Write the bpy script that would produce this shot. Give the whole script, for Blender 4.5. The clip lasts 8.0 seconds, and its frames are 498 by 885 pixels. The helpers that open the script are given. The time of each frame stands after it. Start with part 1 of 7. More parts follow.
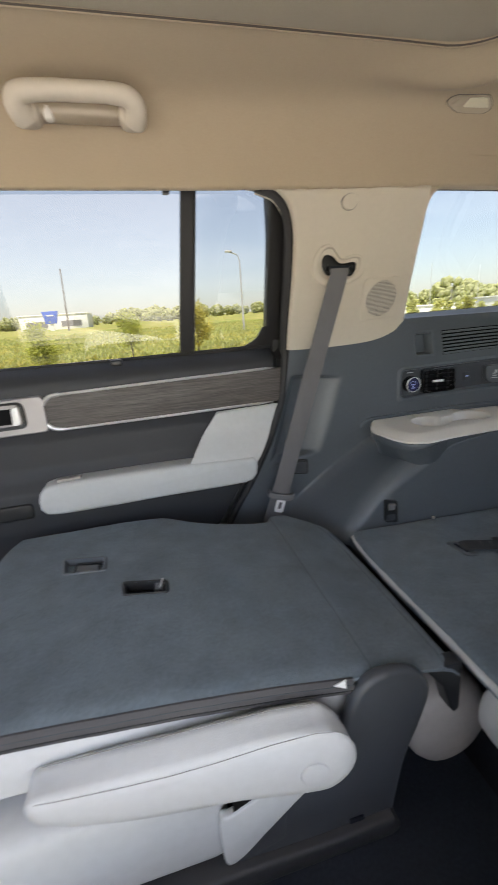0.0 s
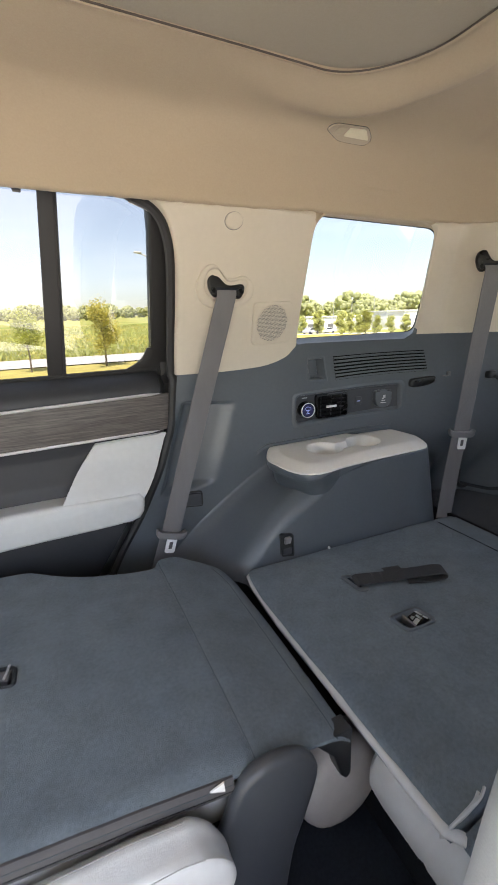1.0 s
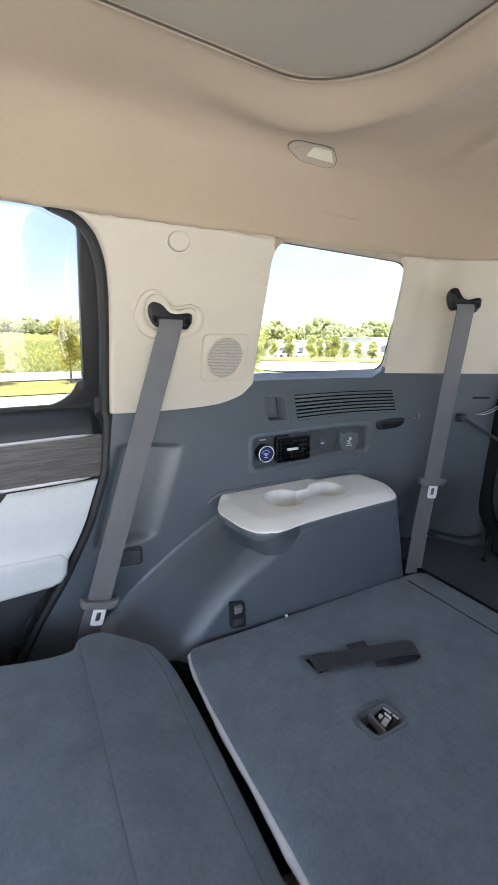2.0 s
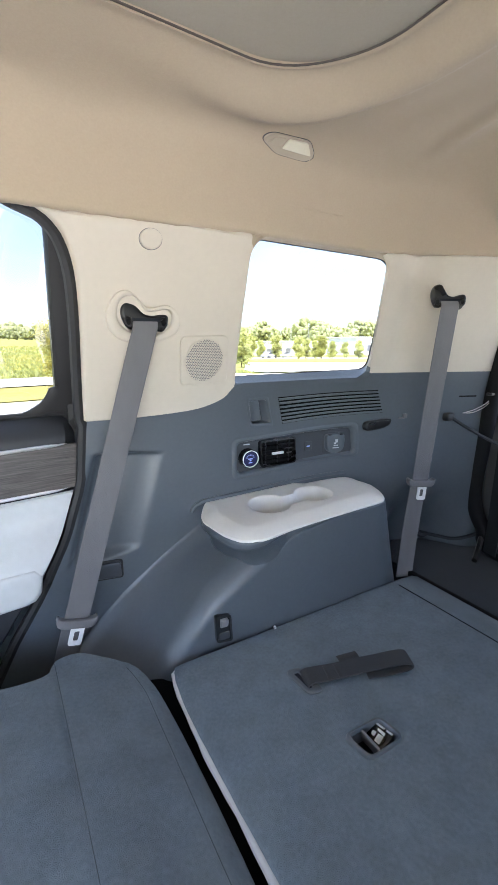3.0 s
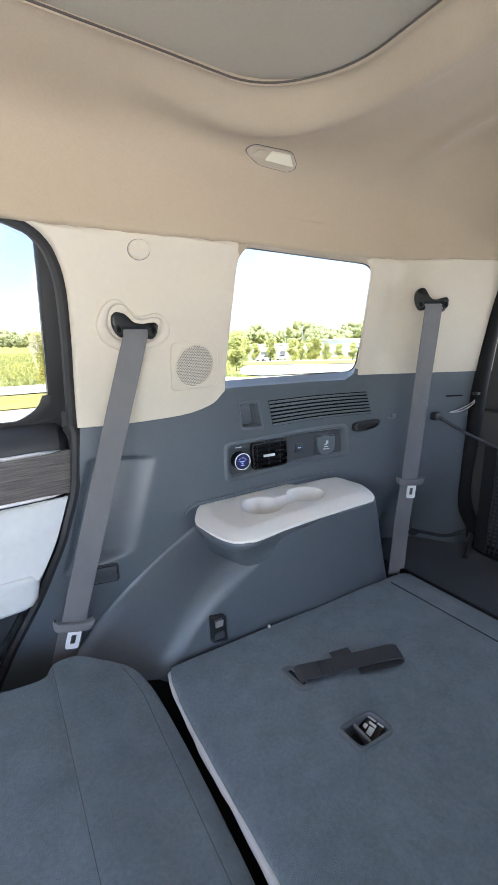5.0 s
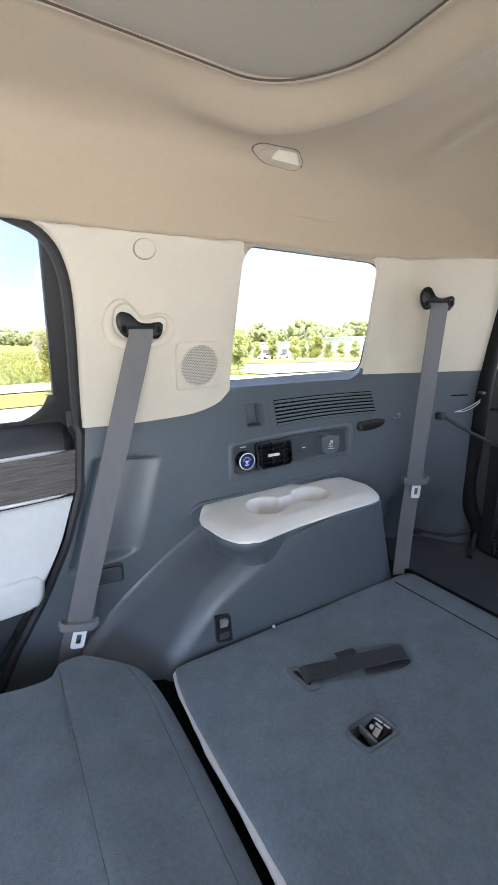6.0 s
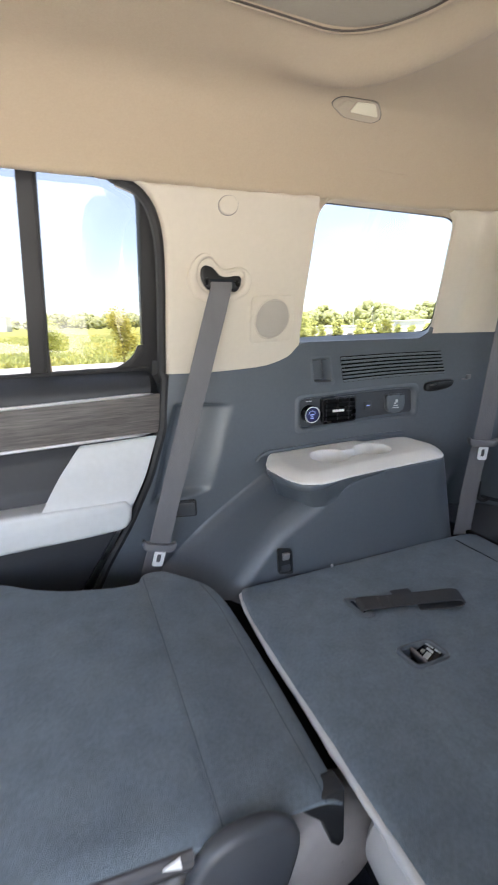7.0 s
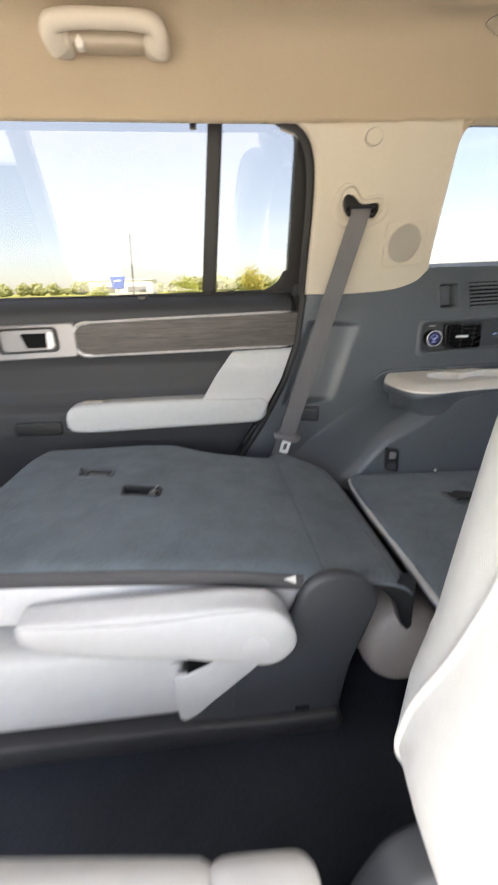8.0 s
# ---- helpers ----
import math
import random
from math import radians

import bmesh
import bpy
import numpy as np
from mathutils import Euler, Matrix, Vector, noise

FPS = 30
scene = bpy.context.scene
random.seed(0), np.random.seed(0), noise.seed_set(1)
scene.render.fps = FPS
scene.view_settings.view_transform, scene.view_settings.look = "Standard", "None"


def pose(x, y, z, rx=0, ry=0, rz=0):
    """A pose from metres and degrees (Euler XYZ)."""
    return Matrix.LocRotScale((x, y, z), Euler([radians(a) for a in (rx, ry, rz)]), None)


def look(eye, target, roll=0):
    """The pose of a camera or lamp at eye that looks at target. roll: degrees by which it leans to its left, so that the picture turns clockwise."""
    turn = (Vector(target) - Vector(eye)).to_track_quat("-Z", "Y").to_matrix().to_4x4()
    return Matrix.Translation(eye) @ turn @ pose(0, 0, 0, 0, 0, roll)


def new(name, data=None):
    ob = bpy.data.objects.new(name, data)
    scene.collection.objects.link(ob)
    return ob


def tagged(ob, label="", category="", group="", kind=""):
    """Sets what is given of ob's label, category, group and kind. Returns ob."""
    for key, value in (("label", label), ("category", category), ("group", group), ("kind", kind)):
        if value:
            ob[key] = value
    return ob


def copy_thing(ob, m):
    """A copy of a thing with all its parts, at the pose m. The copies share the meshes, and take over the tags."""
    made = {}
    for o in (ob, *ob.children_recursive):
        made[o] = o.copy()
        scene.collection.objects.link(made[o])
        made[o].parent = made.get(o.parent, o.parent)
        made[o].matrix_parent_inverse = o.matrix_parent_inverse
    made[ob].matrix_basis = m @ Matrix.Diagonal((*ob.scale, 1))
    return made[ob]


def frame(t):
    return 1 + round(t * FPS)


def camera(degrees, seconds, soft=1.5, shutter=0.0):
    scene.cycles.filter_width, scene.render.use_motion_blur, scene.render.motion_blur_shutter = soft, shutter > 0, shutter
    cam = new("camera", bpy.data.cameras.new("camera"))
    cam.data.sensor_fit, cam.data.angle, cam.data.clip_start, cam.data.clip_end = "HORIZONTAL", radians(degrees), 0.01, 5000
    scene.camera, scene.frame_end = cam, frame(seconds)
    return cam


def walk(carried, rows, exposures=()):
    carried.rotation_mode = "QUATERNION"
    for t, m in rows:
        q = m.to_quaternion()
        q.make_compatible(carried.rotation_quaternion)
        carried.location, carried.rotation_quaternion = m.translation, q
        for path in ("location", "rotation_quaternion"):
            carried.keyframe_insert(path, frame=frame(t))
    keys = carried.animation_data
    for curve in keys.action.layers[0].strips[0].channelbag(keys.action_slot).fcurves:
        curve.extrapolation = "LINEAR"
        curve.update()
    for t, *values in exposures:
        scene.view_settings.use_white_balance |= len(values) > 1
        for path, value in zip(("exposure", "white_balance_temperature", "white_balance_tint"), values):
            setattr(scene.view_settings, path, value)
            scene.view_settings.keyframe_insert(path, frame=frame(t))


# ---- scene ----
# ---------- camera and its walk ----------
cam = camera(63.5, 8.0, shutter=0.35)
PATH = [
    (0, (0.003, 0.01, 1.32), (0.43, 1.874, 0.735), -4.0),
    (0.2, (0.040, 0.023, 1.318), (0.589, 1.858, 0.737), -3.1),
    (0.5, (0.075, 0.042, 1.346), (0.754, 1.829, 0.757), -2.9),
    (1, (0.103, 0.087, 1.358), (0.922, 1.817, 0.775), -1.6),
    (1.5, (0.136, 0.135, 1.365), (1.041, 1.84, 0.84), -0.2),
    (2, (0.211, 0.196, 1.385), (1.173, 1.879, 0.896), 0.7),
    (2.2, (0.230, 0.220, 1.383), (1.216, 1.893, 0.899), 0.6),
    (3.3, (0.242, 0.217, 1.385), (1.252, 1.875, 0.906), -0.6),
    (3.5, (0.242, 0.207, 1.379), (1.253, 1.866, 0.904), -0.9),
    (4, (0.243, 0.198, 1.378), (1.258, 1.856, 0.91), -1.3),
    (4.5, (0.243, 0.194, 1.383), (1.268, 1.848, 0.918), -1.4),
    (6, (0.238, 0.203, 1.391), (1.255, 1.859, 0.917), -1.4),
    (6.5, (0.216, 0.186, 1.38), (1.139, 1.893, 0.897), -1.3),
    (7, (0.18, 0.136, 1.327), (0.926, 1.911, 0.786), -1.4),
    (7.3, (0.166, 0.097, 1.291), (0.776, 1.920, 0.745), -1.2),
    (7.5, (0.162, 0.073, 1.282), (0.67, 1.91, 0.676), -1.1),
    (7.7, (0.137, 0.014, 1.264), (0.517, 1.883, 0.661), -1.0),
    (8, (0.099, -0.091, 1.234), (0.27, 1.779, 0.546), -1.4),
]
walk(cam, [(t, look(eye, target, roll)) for t, eye, target, roll in PATH],
     exposures=[(0.0, 2.42, 7100, 12.5), (1.0, 2.76, 7050, 14), (1.5, 2.95, 6650, 13), (2.1, 3.15, 6150, 12.5), (3.4, 3.28, 6050, 12.5), (6.0, 3.28, 6050, 12.5), (6.5, 3.26, 6150, 13), (7.0, 3.17, 6550, 14), (7.4, 3.08, 6750, 13.5), (8.0, 2.92, 7500, 13.5)])

# ---------- sky and sun ----------
SUN_ELEV, SUN_AZ = radians(63), radians(-112)     # the azimuth is counted from +x towards +y; the sun stands over the open door's side
sun_dir = Vector((math.cos(SUN_AZ) * math.cos(SUN_ELEV), math.sin(SUN_AZ) * math.cos(SUN_ELEV), math.sin(SUN_ELEV)))
world = bpy.data.worlds.new("sky")
scene.world = world
world.use_nodes = True
wn, wl = world.node_tree.nodes, world.node_tree.links
sky = wn.new("ShaderNodeTexSky")
sky.sky_type, sky.sun_disc = "NISHITA", False
sky.sun_elevation, sky.sun_rotation = SUN_ELEV, math.pi / 2 - SUN_AZ
sky.air_density, sky.dust_density, sky.ozone_density = 1.0, 1.2, 1.0
# thin streaks of cloud
wtc, wmap, wnoise, wramp, wmix = (wn.new(n) for n in ("ShaderNodeTexCoord", "ShaderNodeMapping", "ShaderNodeTexNoise", "ShaderNodeValToRGB", "ShaderNodeMixRGB"))
wmap.inputs["Scale"].default_value = (1.6, 2.2, 9.0)
wmap.inputs["Rotation"].default_value = (0.25, 0.1, 0.4)
wnoise.inputs["Scale"].default_value, wnoise.inputs["Detail"].default_value = 1.7, 5.0
wramp.color_ramp.elements[0].position, wramp.color_ramp.elements[1].position = 0.54, 0.9
wramp.color_ramp.elements[0].color = (0.17, 0.17, 0.17, 1)      # thin haze everywhere
wramp.color_ramp.elements[1].color = (0.38, 0.38, 0.38, 1)
wmix.inputs[2].default_value = (9.0, 9.2, 9.4, 1)
wl.new(wtc.outputs["Generated"], wmap.inputs[0])
wl.new(wmap.outputs[0], wnoise.inputs["Vector"])
wl.new(wnoise.outputs["Fac"], wramp.inputs[0])
wl.new(wramp.outputs[0], wmix.inputs[0])
wl.new(sky.outputs[0], wmix.inputs[1])
wl.new(wmix.outputs[0], wn["Background"].inputs["Color"])
wn["Background"].inputs["Strength"].default_value = 0.10

sun = new("sun", bpy.data.lights.new("sun", "SUN"))
sun.data.energy, sun.data.angle, sun.data.color = 4.6, radians(0.55), (1.0, 0.95, 0.87)
sun.matrix_world = look(sun_dir * 50, (0, 0, 0))


# ---------- materials ----------
def material(name, colour, rough=0.6, metal=0.0, vary=0.12, grain=60.0, coarse=4.0, bump=0.15, bump_scale=None, spec=0.5, sheen=0.0,
             island=0.0, stretch=(1, 1, 1), coat=0.0):
    """A surface with two scales of colour variation and a fine relief, in metres."""
    m = bpy.data.materials.new(name)
    m.use_nodes = True
    n, l = m.node_tree.nodes, m.node_tree.links
    b = n["Principled BSDF"]
    b.inputs["Roughness"].default_value, b.inputs["Metallic"].default_value = rough, metal
    b.inputs["Specular IOR Level"].default_value = spec
    b.inputs["Sheen Weight"].default_value = sheen
    b.inputs["Sheen Roughness"].default_value = 0.5
    b.inputs["Coat Weight"].default_value = coat
    tc, mp = n.new("ShaderNodeTexCoord"), n.new("ShaderNodeMapping")
    mp.inputs["Scale"].default_value = stretch
    l.new(tc.outputs["Object"], mp.inputs[0])
    fine, big = n.new("ShaderNodeTexNoise"), n.new("ShaderNodeTexNoise")
    fine.inputs["Scale"].default_value, fine.inputs["Detail"].default_value = grain, 4.0
    big.inputs["Scale"].default_value, big.inputs["Detail"].default_value = coarse, 3.0
    l.new(mp.outputs[0], fine.inputs["Vector"])
    l.new(mp.outputs[0], big.inputs["Vector"])
    add = n.new("ShaderNodeMath")
    add.operation = "ADD"
    l.new(fine.outputs["Fac"], add.inputs[0])
    l.new(big.outputs["Fac"], add.inputs[1])
    last = add
    if island:
        info, mul, plus = n.new("ShaderNodeObjectInfo"), n.new("ShaderNodeMath"), n.new("ShaderNodeMath")
        mul.operation, plus.operation = "MULTIPLY", "ADD"
        mul.inputs[1].default_value = island
        l.new(info.outputs["Random"], mul.inputs[0])
        l.new(add.outputs[0], plus.inputs[0])
        l.new(mul.outputs[0], plus.inputs[1])
        last = plus
    ramp = n.new("ShaderNodeMapRange")
    ramp.inputs["From Min"].default_value, ramp.inputs["From Max"].default_value = 0.6, 1.4 + island
    ramp.inputs["To Min"].default_value, ramp.inputs["To Max"].default_value = 1 - vary, 1 + vary
    l.new(last.outputs[0], ramp.inputs["Value"])
    vm = n.new("ShaderNodeVectorMath")
    vm.operation = "SCALE"
    vm.inputs[0].default_value = colour
    l.new(ramp.outputs["Result"], vm.inputs["Scale"])
    l.new(vm.outputs[0], b.inputs["Base Color"])
    rr = n.new("ShaderNodeMapRange")
    rr.inputs["To Min"].default_value, rr.inputs["To Max"].default_value = max(0, rough - 0.08), min(1, rough + 0.08)
    l.new(big.outputs["Fac"], rr.inputs["Value"])
    l.new(rr.outputs["Result"], b.inputs["Roughness"])
    if bump:
        tex = n.new("ShaderNodeTexNoise")
        tex.inputs["Scale"].default_value, tex.inputs["Detail"].default_value = bump_scale or grain * 4, 3.0
        l.new(mp.outputs[0], tex.inputs["Vector"])
        bp = n.new("ShaderNodeBump")
        bp.inputs["Strength"].default_value, bp.inputs["Distance"].default_value = bump, 0.002
        l.new(tex.outputs["Fac"], bp.inputs["Height"])
        l.new(bp.outputs[0], b.inputs["Normal"])
    return m


def glass_material(name, tint, gloss=0.02):
    m = bpy.data.materials.new(name)
    m.use_nodes = True
    n, l = m.node_tree.nodes, m.node_tree.links
    n.remove(n["Principled BSDF"])
    tr, gl, fr, mx = (n.new(k) for k in ("ShaderNodeBsdfTransparent", "ShaderNodeBsdfGlossy", "ShaderNodeFresnel", "ShaderNodeMixShader"))
    tr.inputs["Color"].default_value = (*tint, 1)
    gl.inputs["Roughness"].default_value = gloss
    fr.inputs["IOR"].default_value = 1.75     # both faces of the pane together
    l.new(fr.outputs[0], mx.inputs[0])
    l.new(tr.outputs[0], mx.inputs[1])
    l.new(gl.outputs[0], mx.inputs[2])
    l.new(mx.outputs[0], n["Material Output"].inputs["Surface"])
    return m


def leaf_material(name, colour, vary):
    """Thin leaves: half of the light goes through them."""
    m = material(name, colour, 0.7, vary=vary, grain=2.2, coarse=0.6, bump=0.0)
    n, l = m.node_tree.nodes, m.node_tree.links
    b = n["Principled BSDF"]
    tl, mx = n.new("ShaderNodeBsdfTranslucent"), n.new("ShaderNodeMixShader")
    mx.inputs[0].default_value = 0.5
    l.new(b.inputs["Base Color"].links[0].from_socket, tl.inputs["Color"])
    l.new(b.outputs[0], mx.inputs[1])
    l.new(tl.outputs[0], mx.inputs[2])
    l.new(mx.outputs[0], n["Material Output"].inputs["Surface"])
    return m


def glow_material(name, colour, strength):
    m = bpy.data.materials.new(name)
    m.use_nodes = True
    b = m.node_tree.nodes["Principled BSDF"]
    b.inputs["Base Color"].default_value = (*colour, 1)
    b.inputs["Emission Color"].default_value, b.inputs["Emission Strength"].default_value = (*colour, 1), strength
    return m


def carpet_material(name, colour):
    """Short nap: a fuzzy fine grain, brushed smudges a hand wide and broad wear."""
    m = material(name, colour, 0.95, vary=0.2, grain=190, coarse=22, bump=0.9, bump_scale=900, spec=0.1, sheen=0.12)
    n, l = m.node_tree.nodes, m.node_tree.links
    b = n["Principled BSDF"]
    src = b.inputs["Base Color"].links[0].from_socket
    tc = n.new("ShaderNodeTexCoord")
    smudge, ramp = n.new("ShaderNodeTexNoise"), n.new("ShaderNodeMapRange")
    smudge.inputs["Scale"].default_value, smudge.inputs["Detail"].default_value, smudge.inputs["Distortion"].default_value = 5.0, 6.0, 0.6
    ramp.inputs["From Min"].default_value, ramp.inputs["From Max"].default_value = 0.35, 0.65
    ramp.inputs["To Min"].default_value, ramp.inputs["To Max"].default_value = 0.9, 1.06
    vm = n.new("ShaderNodeVectorMath")
    vm.operation = "SCALE"
    l.new(tc.outputs["Object"], smudge.inputs["Vector"])
    l.new(smudge.outputs["Fac"], ramp.inputs["Value"])
    l.new(src, vm.inputs[0])
    l.new(ramp.outputs["Result"], vm.inputs["Scale"])
    l.new(vm.outputs[0], b.inputs["Base Color"])
    return m


M_HEAD = material("headliner_knit", (0.452, 0.370, 0.270), 0.92, vary=0.05, grain=300, coarse=3, bump=0.25, bump_scale=1400, spec=0.2, sheen=0.15)
M_SHADE = material("sunshade_knit", (0.345, 0.305, 0.245), 0.92, vary=0.05, grain=300, coarse=3, bump=0.25, bump_scale=1400, spec=0.2, sheen=0.15)
M_CREAM = material("cream_plastic", (0.60, 0.54, 0.452), 0.55, vary=0.03, grain=90, coarse=5, bump=0.12, bump_scale=1600, spec=0.35)
M_TRAY = material("cream_tray_plastic", (0.82, 0.79, 0.74), 0.5, vary=0.03, grain=90, coarse=5, bump=0.12, bump_scale=1600, spec=0.35)
M_WELL_SHADE = material("beige_well_shade", (0.46, 0.42, 0.36), 0.7, vary=0.04, grain=90, coarse=5, bump=0.1, bump_scale=900, spec=0.3)
M_DARK = material("charcoal_plastic", (0.100, 0.115, 0.130), 0.33, vary=0.07, grain=120, coarse=5, bump=0.08, bump_scale=1500, spec=0.55)
M_PANEL = material("satin_charcoal_panel", (0.055, 0.06, 0.068), 0.4, vary=0.06, grain=120, coarse=6, bump=0.08, bump_scale=1800)
M_DOOR = material("charcoal_door_plastic", (0.038, 0.040, 0.045), 0.5, vary=0.08, grain=110, coarse=5, bump=0.2, bump_scale=1300, spec=0.42)
M_BLACK = material("black_plastic", (0.018, 0.019, 0.021), 0.42, vary=0.1, grain=120, coarse=8, bump=0.1, bump_scale=1500)
M_GLOSS = material("gloss_black_plastic", (0.006, 0.006, 0.007), 0.28, vary=0.1, grain=120, coarse=8, bump=0.05, bump_scale=1500)
M_SEALING = material("matt_black_sealing", (0.009, 0.009, 0.010), 0.75, vary=0.1, grain=120, coarse=8, bump=0.1, spec=0.2)
# Near-black for hollows, slots and gaps: their shade is put into the colour.
M_PITCH = material("matt_black_hollow_shade", (0.004, 0.004, 0.0045), 0.7, vary=0.1, grain=120, coarse=8, bump=0.0, spec=0.15)
M_FRAME = material("black_frame_plastic", (0.010, 0.010, 0.011), 0.4, vary=0.1, grain=120, coarse=8, bump=0.08, bump_scale=1500, spec=0.35)
M_RUBBER = material("black_rubber", (0.02, 0.02, 0.022), 0.6, vary=0.12, grain=80, coarse=8, bump=0.15, bump_scale=900)
M_CARPET = carpet_material("charcoal_carpet", (0.160, 0.196, 0.226))
M_SEAM = material("charcoal_seam", (0.075, 0.09, 0.10), 0.9, vary=0.1, grain=200, bump=0.0, spec=0.1)
M_CARGO = material("dark_cargo_carpet", (0.034, 0.042, 0.054), 0.95, vary=0.25, grain=140, coarse=6, bump=0.6, bump_scale=900, spec=0.1, sheen=0.2)
M_LAMP = material("beige_lamp_plastic", (0.44, 0.375, 0.29), 0.4, vary=0.03, grain=120, bump=0.05)
M_FLOOR = material("black_floor_carpet", (0.020, 0.023, 0.030), 0.97, vary=0.25, grain=150, coarse=6, bump=0.7, bump_scale=900, spec=0.1)
M_FOOT = material("dark_foot_carpet", (0.042, 0.050, 0.066), 0.97, vary=0.25, grain=150, coarse=6, bump=0.7, bump_scale=900, spec=0.1)
M_PIPE = material("grey_brown_edging", (0.068, 0.066, 0.070), 0.7, vary=0.08, grain=120, coarse=8, bump=0.2, bump_scale=1200)
M_LEATHER = material("ivory_leather", (0.568, 0.578, 0.580), 0.48, vary=0.05, grain=70, coarse=5, bump=0.22, bump_scale=700, spec=0.4)
M_LEATHER2 = material("stone_grey_leather", (0.40, 0.37, 0.345), 0.5, vary=0.06, grain=70, coarse=6, bump=0.22, bump_scale=700, spec=0.4)
M_STITCH = material("grey_thread", (0.30, 0.30, 0.29), 0.8, vary=0.1, grain=400, bump=0.0)
M_BELT = material("grey_webbing", (0.152, 0.149, 0.155), 0.72, vary=0.08, grain=20, coarse=8, bump=0.5, bump_scale=420, stretch=(4, 4, 1), spec=0.35, sheen=0.2)
M_STRAP = material("black_webbing", (0.038, 0.04, 0.044), 0.75, vary=0.1, grain=30, coarse=8, bump=0.4, bump_scale=500, stretch=(1, 5, 1))
M_STEEL = material("polished_steel", (0.93, 0.93, 0.93), 0.3, metal=0.2, vary=0.03, grain=60, bump=0.0)
M_CHROME = material("satin_chrome", (0.80, 0.79, 0.80), 0.38, metal=0.75, vary=0.04, grain=60, bump=0.0)
M_SATIN = material("satin_metal_paint", (0.36, 0.35, 0.36), 0.36, metal=0.5, vary=0.03, grain=60, bump=0.0)
M_LENS = material("lamp_lens", (0.74, 0.70, 0.56), 0.25, vary=0.03, grain=200, bump=0.3, bump_scale=300)
M_GUARD = material("grey_belt_plastic", (0.16, 0.158, 0.165), 0.45, vary=0.06, grain=120, bump=0.08)
M_EDGE_SHADOW = material("brown_edge_shadow", (0.085, 0.072, 0.062), 0.8, vary=0.08, grain=200, coarse=8, bump=0.2, bump_scale=1200)
M_WHITE = material("white_print", (0.8, 0.8, 0.8), 0.6, vary=0.03, bump=0.0)
M_DIAL = glow_material("lit_blue_dial", (0.004, 0.006, 0.055), 0.04)
M_DIALMARK = glow_material("lit_white_marks", (0.36, 0.44, 0.8), 0.08)
M_PRINT = material("faded_print", (0.55, 0.57, 0.58), 0.7, vary=0.06, bump=0.0)
M_GREY = material("grey_tailgate_plastic", (0.11, 0.106, 0.10), 0.55, vary=0.06, grain=120, coarse=5, bump=0.1, bump_scale=1500)
M_GLASS = glass_material("privacy_glass", (0.245, 0.25, 0.258))
M_GLASSQ = glass_material("privacy_glass_fixed", (0.80, 0.82, 0.83))
M_GLASSS = glass_material("privacy_glass_side", (0.305, 0.32, 0.33))
M_GLASSN = glass_material("light_tinted_glass", (0.62, 0.64, 0.65))
M_PAINT = material("grey_car_paint", (0.35, 0.36, 0.36), 0.3, metal=0.3, vary=0.03, grain=200, bump=0.0, coat=0.6)


def wood_material():
    m = material("dark_striped_wood", (0.105, 0.093, 0.087), 0.5, vary=0.6, grain=24, coarse=6, bump=0.3, bump_scale=60, stretch=(1.0, 1, 26))
    return m


M_WOOD = wood_material()


# ---------- mesh helpers ----------
def origin(ob):
    p = Vector((0, 0, 0))
    while ob is not None:
        p += ob.location
        ob = ob.parent
    return p


def finish(name, bm, mat, angle=38):
    me = bpy.data.meshes.new(name)
    bmesh.ops.recalc_face_normals(bm, faces=bm.faces)
    bm.to_mesh(me)
    bm.free()
    me.materials.append(mat)
    me.polygons.foreach_set("use_smooth", [True] * len(me.polygons))
    me.set_sharp_from_angle(angle=radians(angle))
    return me


def thing(name, at, label, category, group="", kind=""):
    ob = new(name)
    ob.location = at
    ob.empty_display_size = 0.05
    return tagged(ob, label, category, group, kind)


def part(name, bm, mat, parent, label="", angle=38):
    """bm is in world metres; it becomes ONE mesh under its parent."""
    bm.transform(Matrix.Translation(-origin(parent)))
    ob = new(name, finish(name, bm, mat, angle))
    ob.parent = parent
    return tagged(ob, label)


def solid(name, bm, mat, label, category, kind="", group="", angle=38):
    return tagged(new(name, finish(name, bm, mat, angle)), label, category, group, kind)


def box(x0, x1, y0, y1, z0, z1, bev=0.0, seg=2):
    bm = bmesh.new()
    bmesh.ops.create_cube(bm, size=1.0)
    for v in bm.verts:
        v.co = Vector(((x0 + x1) / 2 + v.co.x * (x1 - x0), (y0 + y1) / 2 + v.co.y * (y1 - y0), (z0 + z1) / 2 + v.co.z * (z1 - z0)))
    if bev:
        bmesh.ops.bevel(bm, geom=bm.edges[:], offset=bev, segments=seg, affect="EDGES", profile=0.5)
    return bm


def joined(*bms):
    out = bmesh.new()
    for b in bms:
        me = bpy.data.meshes.new("tmp")
        b.to_mesh(me)
        b.free()
        out.from_mesh(me)
        bpy.data.meshes.remove(me)
    return out


def loft(rings, closed=True, cap=False):
    bm = bmesh.new()
    vs = [[bm.verts.new(p) for p in r] for r in rings]
    n = len(vs[0])
    for a, b in zip(vs, vs[1:]):
        for i in range(n if closed else n - 1):
            j = (i + 1) % n
            bm.faces.new((a[i], a[j], b[j], b[i]))
    if cap:
        bm.faces.new(vs[0])
        bm.faces.new(vs[-1])
    return bm


def grid(nu, nv, f):
    return loft([[f(u / nu, v / nv) for u in range(nu + 1)] for v in range(nv + 1)], closed=False)


def thicken(bm, t):
    bmesh.ops.recalc_face_normals(bm, faces=bm.faces)
    bmesh.ops.solidify(bm, geom=bm.faces[:], thickness=t)
    return bm


